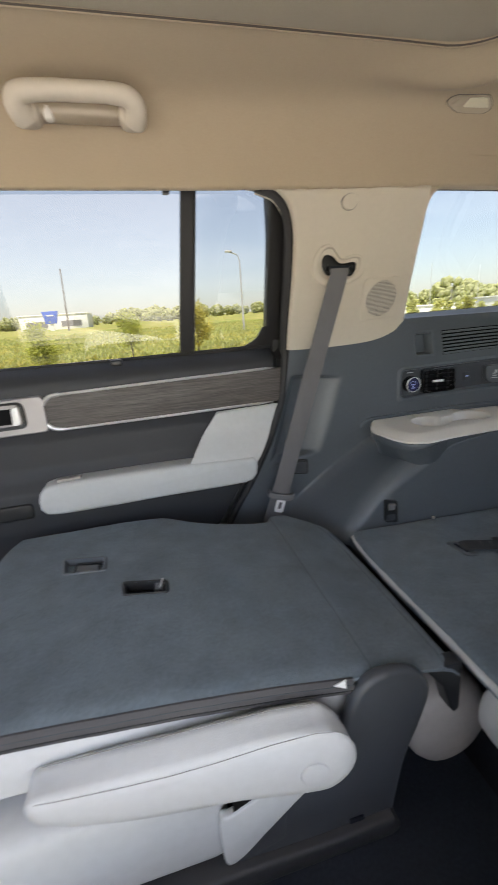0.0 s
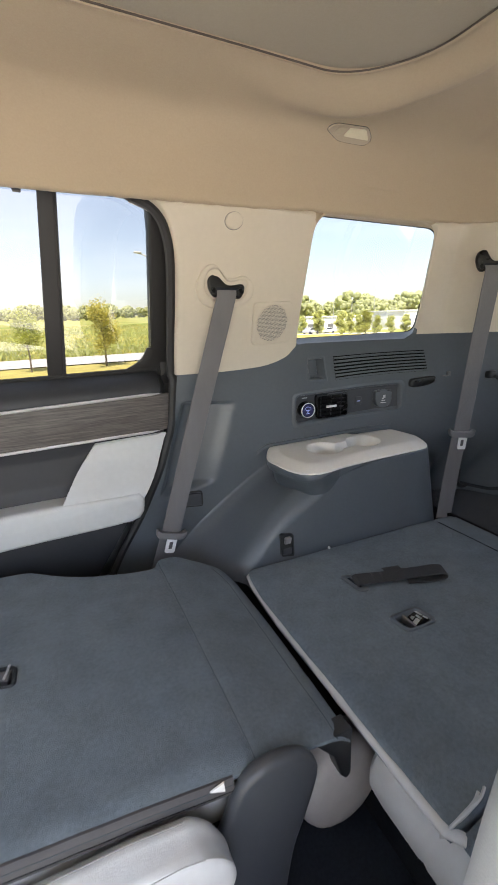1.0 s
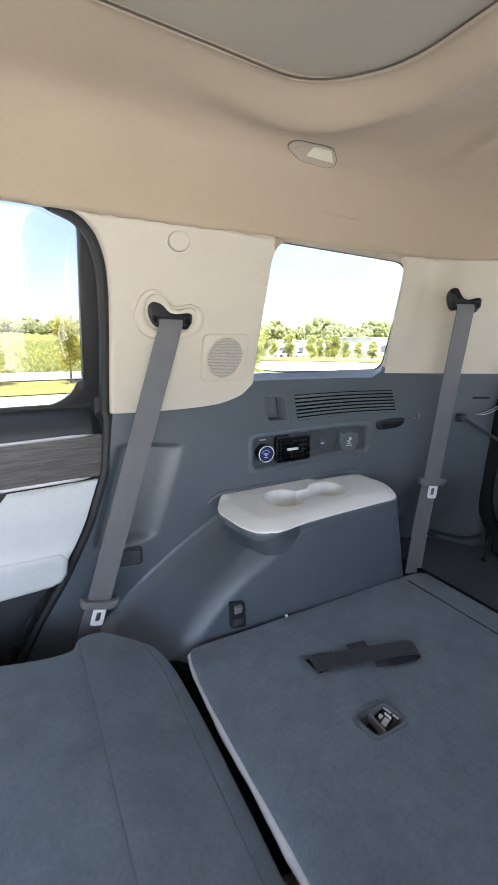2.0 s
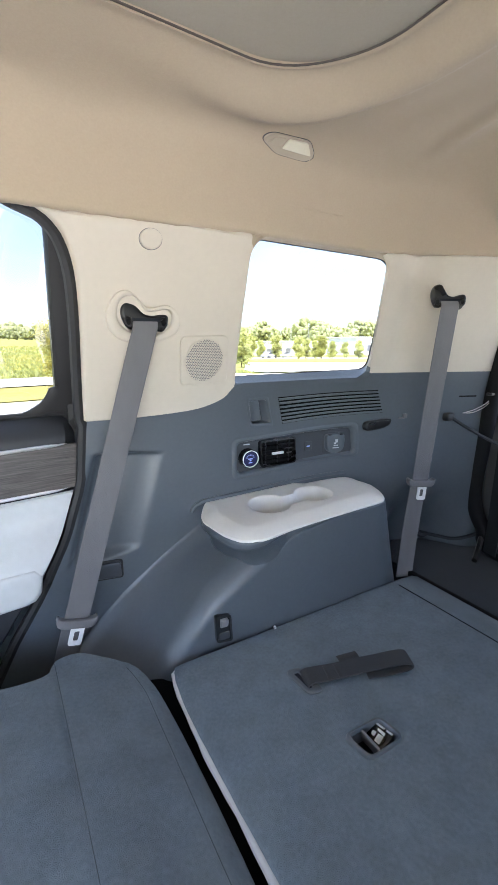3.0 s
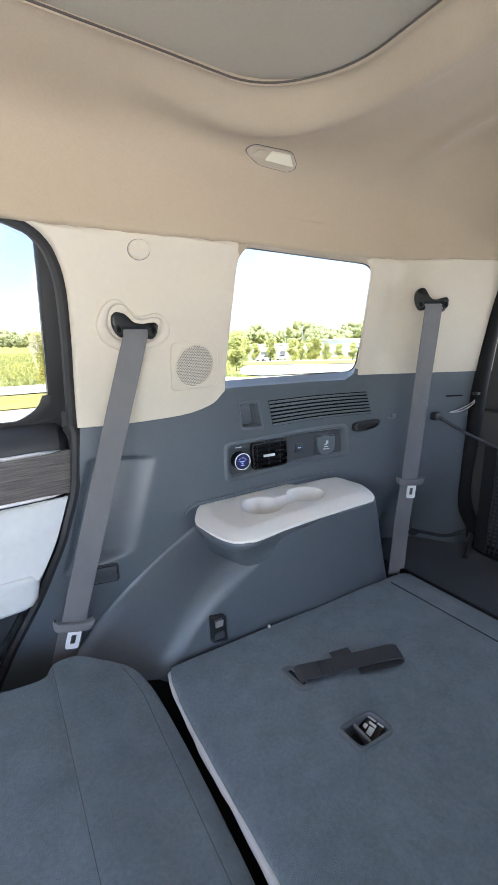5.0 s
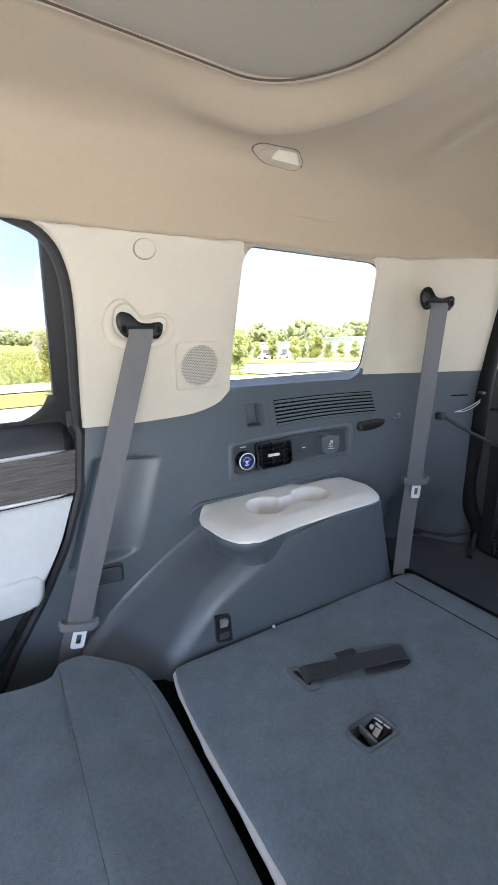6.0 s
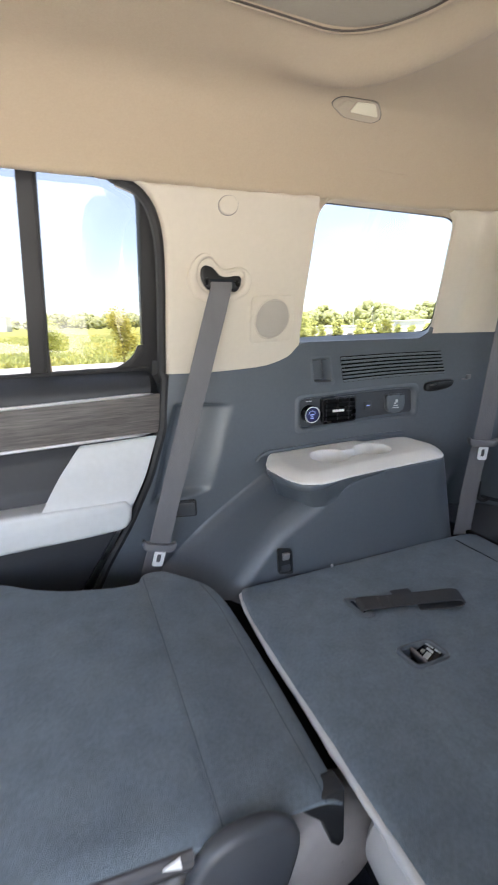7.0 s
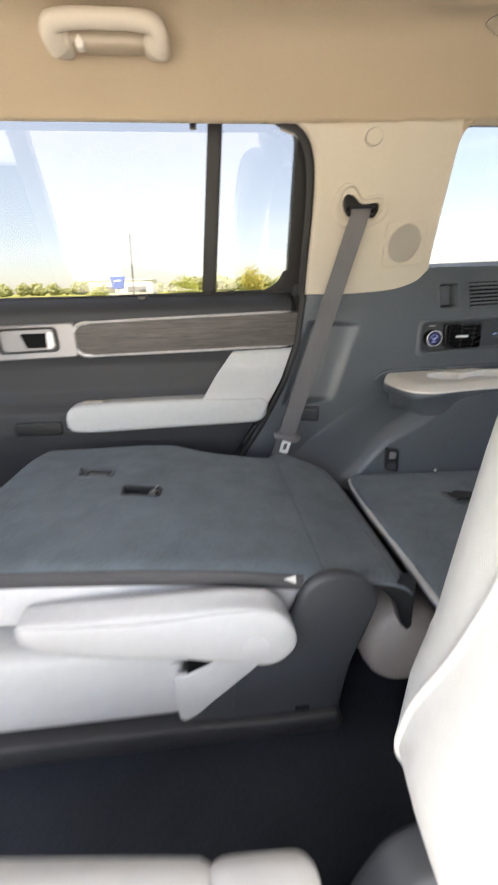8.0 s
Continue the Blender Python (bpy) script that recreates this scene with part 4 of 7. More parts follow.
def rim_blend(t, o):
    """From the collar's outer line, 0, to the line that hugs the guide, 1."""
    return [Vector((p.x + (0.486 + q.x - p.x) * t, o, p.y + (1.424 + q.y - p.y) * t)) for p, q in zip(rim_shape, hug)]


part("rim", on_wall(loft([rim_blend(t, o) for t, o in ((-0.03, 0.002), (0.0, 0.0068), (0.08, 0.0090), (0.35, 0.0100), (0.62, 0.0096), (0.82, 0.0068), (0.94, 0.0030), (1.0, -0.004))])), M_CREAM, esc)
part("recess", on_wall(loft([rim_blend(0.95, -0.0005), rim_blend(1.4, -0.0005)])), M_CREAM, esc)

# round blanking cap
cap_pts = [(0.491 + 0.019 * math.cos(a), 1.558 + 0.0155 * math.sin(a)) for a in np.linspace(0, 2 * math.pi, 28, endpoint=False)]
cap = thing("blanking_cap", (0.491, 0.955, 1.558), "small oval cream cap on the pillar cover", "trim cap")
part("cap", on_wall(loft([[Vector((0.491 + (a - 0.491) * s, o, 1.558 + (b - 1.558) * s)) for a, b in cap_pts] for s, o in ((1.0, -0.001), (1.0, 0.0062), (0.95, 0.0076), (0.6, 0.0084), (0.02, 0.0086))])), M_CREAM, cap)
part("letters", on_wall(box(0.483, 0.499, 0.0084, 0.0092, 1.5565, 1.5595)), M_CREAM, cap)
# Dark ring paints the thin shadow round the cap's edge.
part("joint", on_wall(loft([[Vector((0.491 + (a - 0.491) * s, o, 1.558 + (b - 1.558) * s)) for a, b in cap_pts] for s, o in ((1.07, 0.0030), (1.06, 0.0042), (0.98, 0.0042))])), M_GUARD, cap, "thin dark ring painting the shadow round the cap")

# speaker
speaker = thing("speaker", (0.617, 1.02, 1.29), "cream speaker cover with a perforated round grille", "speaker")
spk = rquad([(0.566, 1.295), (0.674, 1.299), (0.662, 1.400), (0.558, 1.398)], 0.014, 6, 4)
part("cover_plate", on_wall(prism(spk, lambda a, b: Vector((a, -0.002, b)), lambda a, b: Vector((a, 0.0078, b)), 0.0028)), M_CREAM, speaker)
cx, cz, rad = 0.6135, 1.348, 0.0425
disc = [(math.cos(a), math.sin(a)) for a in np.linspace(0, 2 * math.pi, 36, endpoint=False)]
part("grille", on_wall(loft([[Vector((cx + a * s * rad, o, cz + b * s * rad * 1.06)) for a, b in disc] for s, o in ((1.04, 0.0070), (1.03, 0.0092), (1.0, 0.0094), (0.97, 0.0084), (0.5, 0.0086), (0.02, 0.0086))])), M_CREAM, speaker)
dots = bmesh.new()
pitch = 0.0037
for j in range(-14, 15):
    for i in range(-13, 14):
        px, pz = (i + 0.5 * (j % 2)) * pitch, j * pitch * 0.87
        if px * px + (pz / 1.06) ** 2 < (rad * 0.95) ** 2:
            dots.faces.new([dots.verts.new((cx + px + 0.00135 * math.cos(a), 0.0090, cz + pz + 0.00135 * math.sin(a))) for a in np.linspace(0, 2 * math.pi, 6, endpoint=False)])
tagged(part("perforations", on_wall(dots), M_GUARD, speaker), kind="stuff")

# slotted air outlet: frame and slats
grille = thing("air_grille", (0.96, 1.0, 1.19), "charcoal slotted air outlet under the side window", "air grille")


def grille_map(a, o, b):
    """a along the slots from 0 to 1, b up from 0 to 1."""
    z0, z1 = 1.184 + 0.013 * a, 1.253 + 0.006 * a
    x0, x1 = 0.837 - 0.018 * b, 1.122 - 0.020 * b
    return Vector((x0 + (x1 - x0) * a, o, z0 + (z1 - z0) * b))


span = np.linspace(0.0, 1.0, 24)
# Flat black plate behind the slats paints the shade of the slots.
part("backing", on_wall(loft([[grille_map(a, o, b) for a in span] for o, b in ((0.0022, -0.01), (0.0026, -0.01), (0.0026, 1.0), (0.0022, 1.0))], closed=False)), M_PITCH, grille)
for i in range(7):
    b0 = i / 6.9
    sl = loft([[grille_map(a, o, b0 + d) for a in span] for o, d in ((0.0022, 0.0), (0.0042, 0.004), (0.0052, 0.020), (0.0050, 0.062), (0.0036, 0.088), (0.0022, 0.092))], closed=False)
    part("slat", on_wall(sl), M_DARK, grille)

# pocket rim and its inner block
pocket = thing("wall_pocket", (0.77, 1.05, 1.187), "small square pocket in the charcoal trim", "pocket")
prim = rquad([(0.752, 1.188), (0.805, 1.188), (0.788, 1.250), (0.739, 1.249)], 0.006, 5, 3)
def inset(line, d, o):
    """An outline of pairs drawn in by d, at the depth o."""
    c = Vector((sum(p[0] for p in line) / len(line), sum(p[1] for p in line) / len(line)))
    w, h = max(abs(p[0] - c.x) for p in line), max(abs(p[1] - c.y) for p in line)
    return [Vector((c.x + (p[0] - c.x) * (1 - d / w), o, c.y + (p[1] - c.y) * (1 - d / h))) for p in line]


part("rim", on_wall(loft([inset(prim, d, o) for d, o in ((-0.008, 0.0018), (-0.006, 0.0026), (-0.001, 0.0026), (0.001, 0.0012), (0.002, -0.006), (0.004, -0.026))])), M_DARK, pocket)
part("block", on_wall(prism([(0.744, 1.245), (0.757, 1.194), (0.786, 1.196), (0.772, 1.247)], lambda a, b: Vector((a, -0.034, b)), lambda a, b: Vector((a, -0.012 + 0.10 * (a - 0.76) - 0.1 * (1.22 - b), b)), 0.002)), M_DARK, pocket)

# control panel
panel = thing("control_panel", (0.88, 1.03, 1.06), "rear climate control panel with a lit blue dial", "control panel")
pq = rquad([(0.706, 1.060), (1.060, 1.080), (1.054, 1.164), (0.705, 1.150)], 0.017, 6, 10)
part("bezel", on_wall(loft([inset(pq, d, o) for d, o in ((-0.009, 0.0018), (-0.006, 0.0030), (-0.002, 0.0046), (0.002, 0.0046), (0.0045, 0.0030), (0.006, -0.0010), (0.0085, -0.0068))])), M_DARK, panel, "rounded rim of the panel")
pq2 = rquad([(0.712, 1.066), (1.053, 1.089), (1.047, 1.159), (0.711, 1.145)], 0.010, 6, 10)
part("face_plate", on_wall(loft([[Vector((p[0], -0.0055, p[1])) for p in row] for row in coons([(0.712, 1.066), (0.711, 1.145)], [(1.053, 1.089), (1.047, 1.159)], [(0.712, 1.066), (1.053, 1.089)], [(0.711, 1.145), (1.047, 1.159)], 30, 8)], closed=False)), M_PANEL, panel)


def turned(cx, cz, prof, n=28, squash=1.0):
    return on_wall(loft([[Vector((cx + r * math.cos(a), o, cz + r * squash * math.sin(a))) for a in np.linspace(0, 2 * math.pi, n, endpoint=False)] for r, o in prof]))


knob = part("dial_knob", turned(0.742, 1.105, ((0.0235, -0.008), (0.0235, 0.006), (0.0225, 0.012), (0.020, 0.013), (0.0185, 0.0115))), M_GLOSS, panel, "black knurled dial")
part("dial_ring", turned(0.742, 1.105, ((0.0218, 0.0125), (0.0218, 0.0148), (0.0201, 0.0152), (0.0196, 0.0118))), M_STEEL, knob, "bright ring")
part("dial_display", turned(0.742, 1.105, ((0.0197, 0.0118), (0.009, 0.012), (0.0002, 0.012))), M_DIAL, knob, "lit blue dial display")
marks = joined(*[box(0.742 - 0.010 * math.cos(a) - 0.001, 0.742 - 0.010 * math.cos(a) + 0.001, 0.0122, 0.0126, 1.105 + 0.010 * math.sin(a) - 0.0012, 1.105 + 0.010 * math.sin(a) + 0.0012) for a in np.linspace(0.3, 2.8, 7)],
               box(0.736, 0.748, 0.0122, 0.0126, 1.1035, 1.1065), box(0.7395, 0.7445, 0.0122, 0.0126, 1.099, 1.102), box(0.737, 0.747, 0.0122, 0.0126, 1.094, 1.0965))
part("dial_marks", on_wall(marks), M_DIALMARK, knob)
part("dial_word", on_wall(box(0.733, 0.750, -0.0054, -0.0049, 1.137, 1.1395)), M_PRINT, panel, "small white bar of print")
vent = part("vent_frame", on_wall(loft([[Vector((a, o, b)) for a, b in rquad([(0.777 + i, 1.074 + i), (0.880 - i, 1.076 + i), (0.879 - i, 1.146 - i), (0.773 + i, 1.144 - i)], 0.008, 5, 5)] for i, o in ((0, -0.0075), (0, 0.005), (0.004, 0.006), (0.006, -0.003), (0.006, -0.005))])), M_GLOSS, panel, "glossy black vent frame")
# Black plate just over the panel face paints the vent's dark depth.
part("vent_shade_plate", on_wall(box(0.782, 0.875, -0.0052, -0.0040, 1.08, 1.14)), M_PITCH, vent)
for i in range(4):
    z = 1.091 + 0.0125 * i
    part("vent_slat", on_wall(box(0.781, 0.875, -0.0042, 0.0025, z - 0.0012, z + 0.0012, 0.0005, 1)), M_GLOSS, vent)
for i in range(3):
    x = 0.793 + 0.0345 * i
    part("vent_fin", on_wall(box(x - 0.001, x + 0.001, -0.0042, -0.0005, 1.081, 1.139)), M_BLACK, vent)
part("vent_tab", on_wall(box(0.808, 0.842, 0.002, 0.0065, 1.1045, 1.1115, 0.0014)), M_STEEL, vent, "chrome slider tab")
btn = part("button", on_wall(prism(rrect(0.924, 1.113, 0.022, 0.026, 0.004), lambda a, b: Vector((a, -0.008, b)), lambda a, b: Vector((a, -0.0035, b)), 0.0012)), M_PANEL, panel)
part("button_mark", on_wall(box(0.919, 0.929, -0.0036, -0.003, 1.1115, 1.1145)), M_DIALMARK, btn, "small lit mark")
sock = part("socket_surround", on_wall(prism(rrect(0.999, 1.116, 0.060, 0.062, 0.010), lambda a, b: Vector((a, -0.009, b)), lambda a, b: Vector((a, -0.0048, b)), 0.0006)), M_PANEL, panel)
lid_line = smooth_line([(0.974, 1.140), (0.998, 1.1425), (1.020, 1.141), (1.0235, 1.118), (1.019, 1.100), (1.008, 1.0915), (0.995, 1.0895), (0.983, 1.0925), (0.975, 1.102), (0.9725, 1.120)], 44, closed=True)
part("socket_lid", on_wall(prism([tuple(p) for p in lid_line], lambda a, b: Vector((a, -0.005, b)), lambda a, b: Vector((a, 0.010 - 0.05 * (b - 1.09), b)), 0.0025)), M_DARK, sock, "hinged power socket lid")
for x in (0.977, 1.009):
    part("lid_hinge", on_wall(box(x, x + 0.009, 0.004, 0.0095, 1.1385, 1.1435, 0.001)), M_PANEL, sock)
part("socket_print", on_wall(joined(box(0.991, 1.003, 0.0092, 0.0097, 1.1095, 1.1125), box(0.996, 1.003, 0.0088, 0.0093, 1.119, 1.128), box(0.992, 0.998, 0.0088, 0.0093, 1.115, 1.119), box(0.988, 1.006, 0.0096, 0.0101, 1.1035, 1.106))), M_PRINT, sock)

# oval catch right of the panel
oval = thing("bag_hook", (1.108, 0.965, 1.16), "black oval folding bag hook", "hook")
hook_line = smooth_line([(1.074, 1.166), (1.082, 1.173), (1.105, 1.177), (1.138, 1.180), (1.1405, 1.172), (1.136, 1.162), (1.118, 1.153), (1.085, 1.1475), (1.075, 1.152)], 40, closed=True)
part("hook", on_wall(prism([tuple(p) for p in hook_line], lambda a, b: Vector((a, -0.003, b)), lambda a, b: Vector((a, 0.013, b)), 0.003)), M_BLACK, oval)
part("hook_face", on_wall(prism([(1.107 + (p.x - 1.107) * 0.82, 1.164 + (p.y - 1.164) * 0.72) for p in hook_line], lambda a, b: Vector((a, 0.010, b)), lambda a, b: Vector((a, 0.0142, b)), 0.001)), M_GLOSS, oval)
tag = thing("trim_clip", (1.19, 0.93, 1.19), "small chrome clip beside the rear belt", "clip")
part("clip", on_wall(joined(box(1.176, 1.186, -0.001, 0.006, 1.18, 1.192, 0.001), box(1.166, 1.182, -0.001, 0.004, 1.178, 1.182, 0.001))), M_GUARD, tag)

# release handle low on the trim beside the belt
rel = thing("release_tab", (0.39, 1.07, 0.87), "flat charcoal tab in the lower trim", "tab")
part("tab", on_wall(prism(rquad([(0.360, 0.874), (0.418, 0.868), (0.418, 0.905), (0.362, 0.909)], 0.006, 5, 3), lambda a, b: Vector((a, 0.0, b)), lambda a, b: Vector((a, 0.009, b)), 0.003)), M_PANEL, rel)


part("joint", on_wall(tube([(a, 0.002, b) for a, b in rquad([(0.357, 0.871), (0.421, 0.865), (0.421, 0.908), (0.359, 0.912)], 0.007, 5, 3)], 0.0026, 6, closed=True)), M_RUBBER, rel, "dark joint round the tab")


# seat-release latch on the shelf box


latch = thing("seat_latch", (0.56, 0.86, SEATBACK), "black seat release lever in a recessed cup", "latch")
lf = rquad([(0.548, 0.786), (0.584, 0.780), (0.582, 0.842), (0.547, 0.848)], 0.007, 5, 3)
lat_y = lambda a, b, o: arch_face(a, b, o + 0.001)
part("cup_rim", loft([[lat_y(a, b, -0.006) for a, b in lf], [lat_y(a, b, 0.004) for a, b in lf], [lat_y(0.565 + (a - 0.565) * 0.82, 0.814 + (b - 0.814) * 0.88, 0.004) for a, b in lf],
                      [lat_y(0.565 + (a - 0.565) * 0.78, 0.814 + (b - 0.814) * 0.84, 0.001) for a, b in lf], [lat_y(0.565 + (a - 0.565) * 0.02, 0.814, 0.001) for a, b in lf]]), M_BLACK, latch)
part("cup_tongue", prism(rrect(0.5665, 0.796, 0.023, 0.017, 0.004), lambda a, b: lat_y(a, b, 0.0), lambda a, b: lat_y(a, b, 0.0025), 0.001), M_PANEL, latch)
part("lever", prism(rrect(0.566, 0.827, 0.017, 0.019, 0.003), lambda a, b: lat_y(a, b, 0.0), lambda a, b: lat_y(a, b, 0.004 + (b - 0.815) * 0.3), 0.002), M_SATIN, latch, "grey lever")

# cream tray with two cup wells on the shelf box
tray = thing("cup_holder_tray", (0.83, 0.93, 0.96), "cream plastic cup holder tray on the wheel arch", "tray")
tray_line = smooth_line([(0.640, 0.8470), (0.665, 0.8400), (0.74, 0.8435), (0.82, 0.8420), (0.92, 0.8370), (0.985, 0.8330), (1.008, 0.8390), (1.024, 0.8560), (1.038, 0.8800), (1.048, 0.9050), (1.054, 0.9300), (1.050, 0.965), (1.040, 1.012), (0.95, 1.035), (0.80, 1.052), (0.66, 1.066), (0.625, 1.055), (0.598, 1.022), (0.588, 0.990), (0.590, 0.955), (0.596, 0.905), (0.608, 0.872), (0.622, 0.856)], 220, closed=True)
TRAY_C = (0.83, 0.950)


def disc_slab(outline, centre, height, thick, r, rings=150):
    """A moulded plate with the given outline of pairs, topped at height(x, y), rolled over at its edge."""
    c = Vector(centre)
    out = []
    for j in range(1, rings + 1):
        s = (j / rings) * 0.975
        out.append([Vector((*(c + (p - c) * s), height(*(c + (p - c) * s)))) for p in outline])
    nrm = []
    k = len(outline)
    for i in range(k):
        t = outline[(i + 1) % k] - outline[i - 1]
        nrm.append(Vector((t.y, -t.x)).normalized())
    if (outline[0] - c).dot(nrm[0]) < 0:
        nrm = [-n for n in nrm]
    for deg in (0, 20, 40, 60, 75, 90):
        a = radians(deg)
        out.append([Vector((p.x - n.x * r * (1 - math.sin(a)), p.y - n.y * r * (1 - math.sin(a)), height(p.x - n.x * r, p.y - n.y * r) - r * (1 - math.cos(a)))) for p, n in zip(outline, nrm)])
    out.append([Vector((p.x - n.x * 0.001, p.y - n.y * 0.001, height(p.x - n.x * r, p.y - n.y * r) - thick)) for p, n in zip(outline, nrm)])
    bm = loft(out)
    f = bm.faces.new([v for v in bm.verts][:k])
    return bm


TRAY_EDGE = [(p, q) for p, q in zip(tray_line[::4], tray_line[4::4] + tray_line[:1]) if p.y < 1.04 and q.y < 1.04]


def segment_gap(x, y, p, q):
    """The distance of a point from the line between p and q."""
    dx, dy = q.x - p.x, q.y - p.y
    t = min(1, max(0, ((x - p.x) * dx + (y - p.y) * dy) / (dx * dx + dy * dy)))
    return math.hypot(x - p.x - t * dx, y - p.y - t * dy)


def tray_z(x, y):
    """The top, sloped off towards its free edges, with two deep wells joined by a narrow neck."""
    z = 1.0085 + 0.036 * (x - 0.645)
    d = min(segment_gap(x, y, p, q) for p, q in TRAY_EDGE)
    z -= 0.0125 * max(0, 1 - d / 0.040) ** 1.5
    d1 = math.hypot(x - 0.748, (y - 0.958) * 0.95)
    d2 = math.hypot(x - 0.874, (y - 0.948) * 1.0)
    ch = max(abs(y - 0.951) - 0.010, abs(x - 0.81) - 0.06, 0)
    far1, far2 = (0.5 + 0.5 * (y - c) / max(d, 1e-4) for c, d in ((0.958, d1), (0.948, d2)))          # steep near bank, long far bank
    depth = max(1 - step(0.038 - 0.010 * far1, 0.050 + 0.003 * far1, d1), 1 - step(0.036 - 0.010 * far2, 0.048 + 0.003 * far2, d2), 0.7 * (1 - step(0.0, 0.016, ch)))
    return z - 0.056 * depth


# Beige discs added on the well floors to paint the wells' shade.
for cx, cy, rr in ((0.748, 0.958, 0.036), (0.874, 0.948, 0.034)):
    disc_z = tray_z(cx, cy) + 0.0015
    part("well_shade_disc", loft([[Vector((cx + rr * k * math.cos(a), cy + rr * k * math.sin(a), disc_z - dz)) for a in np.linspace(0, 2 * math.pi, 32, endpoint=False)] for k, dz in ((1.0, 0.004), (0.98, 0.0), (0.5, 0.0), (0.02, 0.0))]), M_WELL_SHADE, tray, "beige disc painting the shade in the cup well")
part("tray_top", disc_slab(tray_line, TRAY_C, tray_z, 0.006, 0.003), M_TRAY, tray, "cream moulded tray top", angle=60)


def base_ring(s, z, deep=0.0):
    """Under the tray: flush at the rear, hanging lower over the arch at the front end."""
    out = []
    for p in tray_line:
        front = 1 - step(0.60, 0.74, p.x)
        q = Vector(TRAY_C) + (p - Vector(TRAY_C)) * s
        out.append(Vector((q.x, q.y, tray_z(p.x, p.y) - 0.004 - z * front - deep)))
    return out


part("tray_base", loft([base_ring(0.985, 0.001), base_ring(0.9965, 0.003), base_ring(0.996, 0.009), base_ring(0.990, 0.018), base_ring(0.978, 0.023), base_ring(0.94, 0.026), base_ring(0.90, 0.026, 0.04), base_ring(0.85, 0.020, 0.06), base_ring(0.05, 0.0, 0.07)]), M_DARK, tray, "charcoal underside", angle=60)
back_lip = [(p.x, wall_y(p.x, 1.01) - 0.003, 1.0145 + 0.040 * (p.x - 0.645)) for p in tray_line if p.y > 1.0 and p.x > 0.63]
part("wall_joint", tube(smooth_line([(0.590, wall_y(0.59, 1.0) - 0.002, 0.990), (0.598, wall_y(0.6, 1.0) - 0.004, 1.004), (0.62, wall_y(0.63, 1.01) - 0.004, 1.0140)] + sorted(back_lip)[::6], 60), 0.0052, 8), M_DARK, tray, "charcoal lip along the wall")


# ---------- folded third row ----------


seat3 = thing("third_row_seat", (0.75, 0.55, FLOOR), "folded third-row seat with a charcoal carpeted back and ivory edging", "car seat", "folded third-row seats")
S3_IN = [(0.452, 0.285), (0.75, 0.285), (1.105, 0.285)]
S3_OUT = [(0.460, 0.842), (0.66, 0.832), (0.86, 0.822), (1.105, 0.806)]
S3_FRONT = smooth_line([(0.452, 0.285), (0.450, 0.40), (0.449, 0.55), (0.447, 0.66), (0.449, 0.76), (0.454, 0.815), (0.460, 0.842)], 24)
S3_REAR = [(1.105, 0.285), (1.105, 0.806)]


def s3_z(x, y):
    d = min(x - 0.43, 1.112 - x, 0.845 - y)
    return SEATBACK - 0.004 + 0.004 * step(0, 0.05, d) + 0.0015 * noise.noise((x * 9, y * 9, 0.3))


RC = [(0.636, 0.525), (0.699, 0.522), (0.695, 0.562), (0.631, 0.567)]          # release recess
part("back_panel", cut_hole(slab(coons(S3_FRONT, S3_REAR, S3_IN, S3_OUT, 130, 110), s3_z, 0.03, 0.010), RC, s3_z), M_CARPET, seat3, "charcoal carpeted seat back")
pipe_path = [(p.x - 0.010, p.y, 0.768) for p in S3_FRONT[::-1]]
part("edge_piping", tube([(0.462, 0.848, 0.77)] + pipe_path + [(0.455, 0.266, 0.768)], lambda t: 0.0046 + 0.0036 * t + 0.0009 * math.sin(23 * t) + 0.0006 * math.sin(61 * t), 10), M_LEATHER, seat3, "ivory leather edge of the seat")
part("seat_base", box(0.52, 1.05, 0.29, 0.82, 0.43, 0.752, 0.02), M_FLOOR, seat3)
part("rear_strip", slab(coons([(1.046, 0.29), (1.036, 0.80)], [(1.113, 0.29), (1.113, 0.80)], [(1.046, 0.29), (1.113, 0.29)], [(1.036, 0.80), (1.113, 0.80)], 8, 20), lambda x, y: 0.7870 - 0.006 * step(1.085, 1.113, x), 0.02, 0.002), M_CARPET, seat3, "carpeted hinge flap")
part("flap_joint", tube([(1.0455 - 0.010 * (y - 0.29) / 0.51, y, 0.7852) for y in np.linspace(0.29, 0.795, 20)], 0.0019, 5), M_PITCH, seat3, "dark joint of the hinge flap")
# rolled front of the seat cushion
drum = [Vector((0.434 + 0.083 * math.cos(a), 0, 0.612 + 0.092 * math.sin(a))) for a in np.linspace(0, 2 * math.pi, 26, endpoint=False)]
part("cushion", loft([[Vector((0.434 + (p.x - 0.434) * s, y, 0.612 + (p.z - 0.612) * s)) for p in drum] for y, s in ((0.4410, 0.01), (0.4412, 0.3), (0.4425, 0.55), (0.4455, 0.76), (0.451, 0.88), (0.460, 0.955), (0.474, 0.99), (0.5, 1.005), (0.7, 1.0), (0.84, 0.98))]), M_LEATHER2, seat3, "stone grey leather cushion roll")
# pull strap with its plate
plate_line = rquad([(0.628, 0.655), (0.658, 0.650), (0.653, 0.716), (0.622, 0.722)], 0.013, 7, 4)
slot_line = rquad([(0.636, 0.668), (0.645, 0.667), (0.642, 0.706), (0.633, 0.707)], 0.002, 7, 4)


def flat_ring(line, s, z):
    cx, cy = sum(p[0] for p in line) / len(line), sum(p[1] for p in line) / len(line)
    return [Vector((cx + (a - cx) * s, cy + (b - cy) * s, z)) for a, b in line]


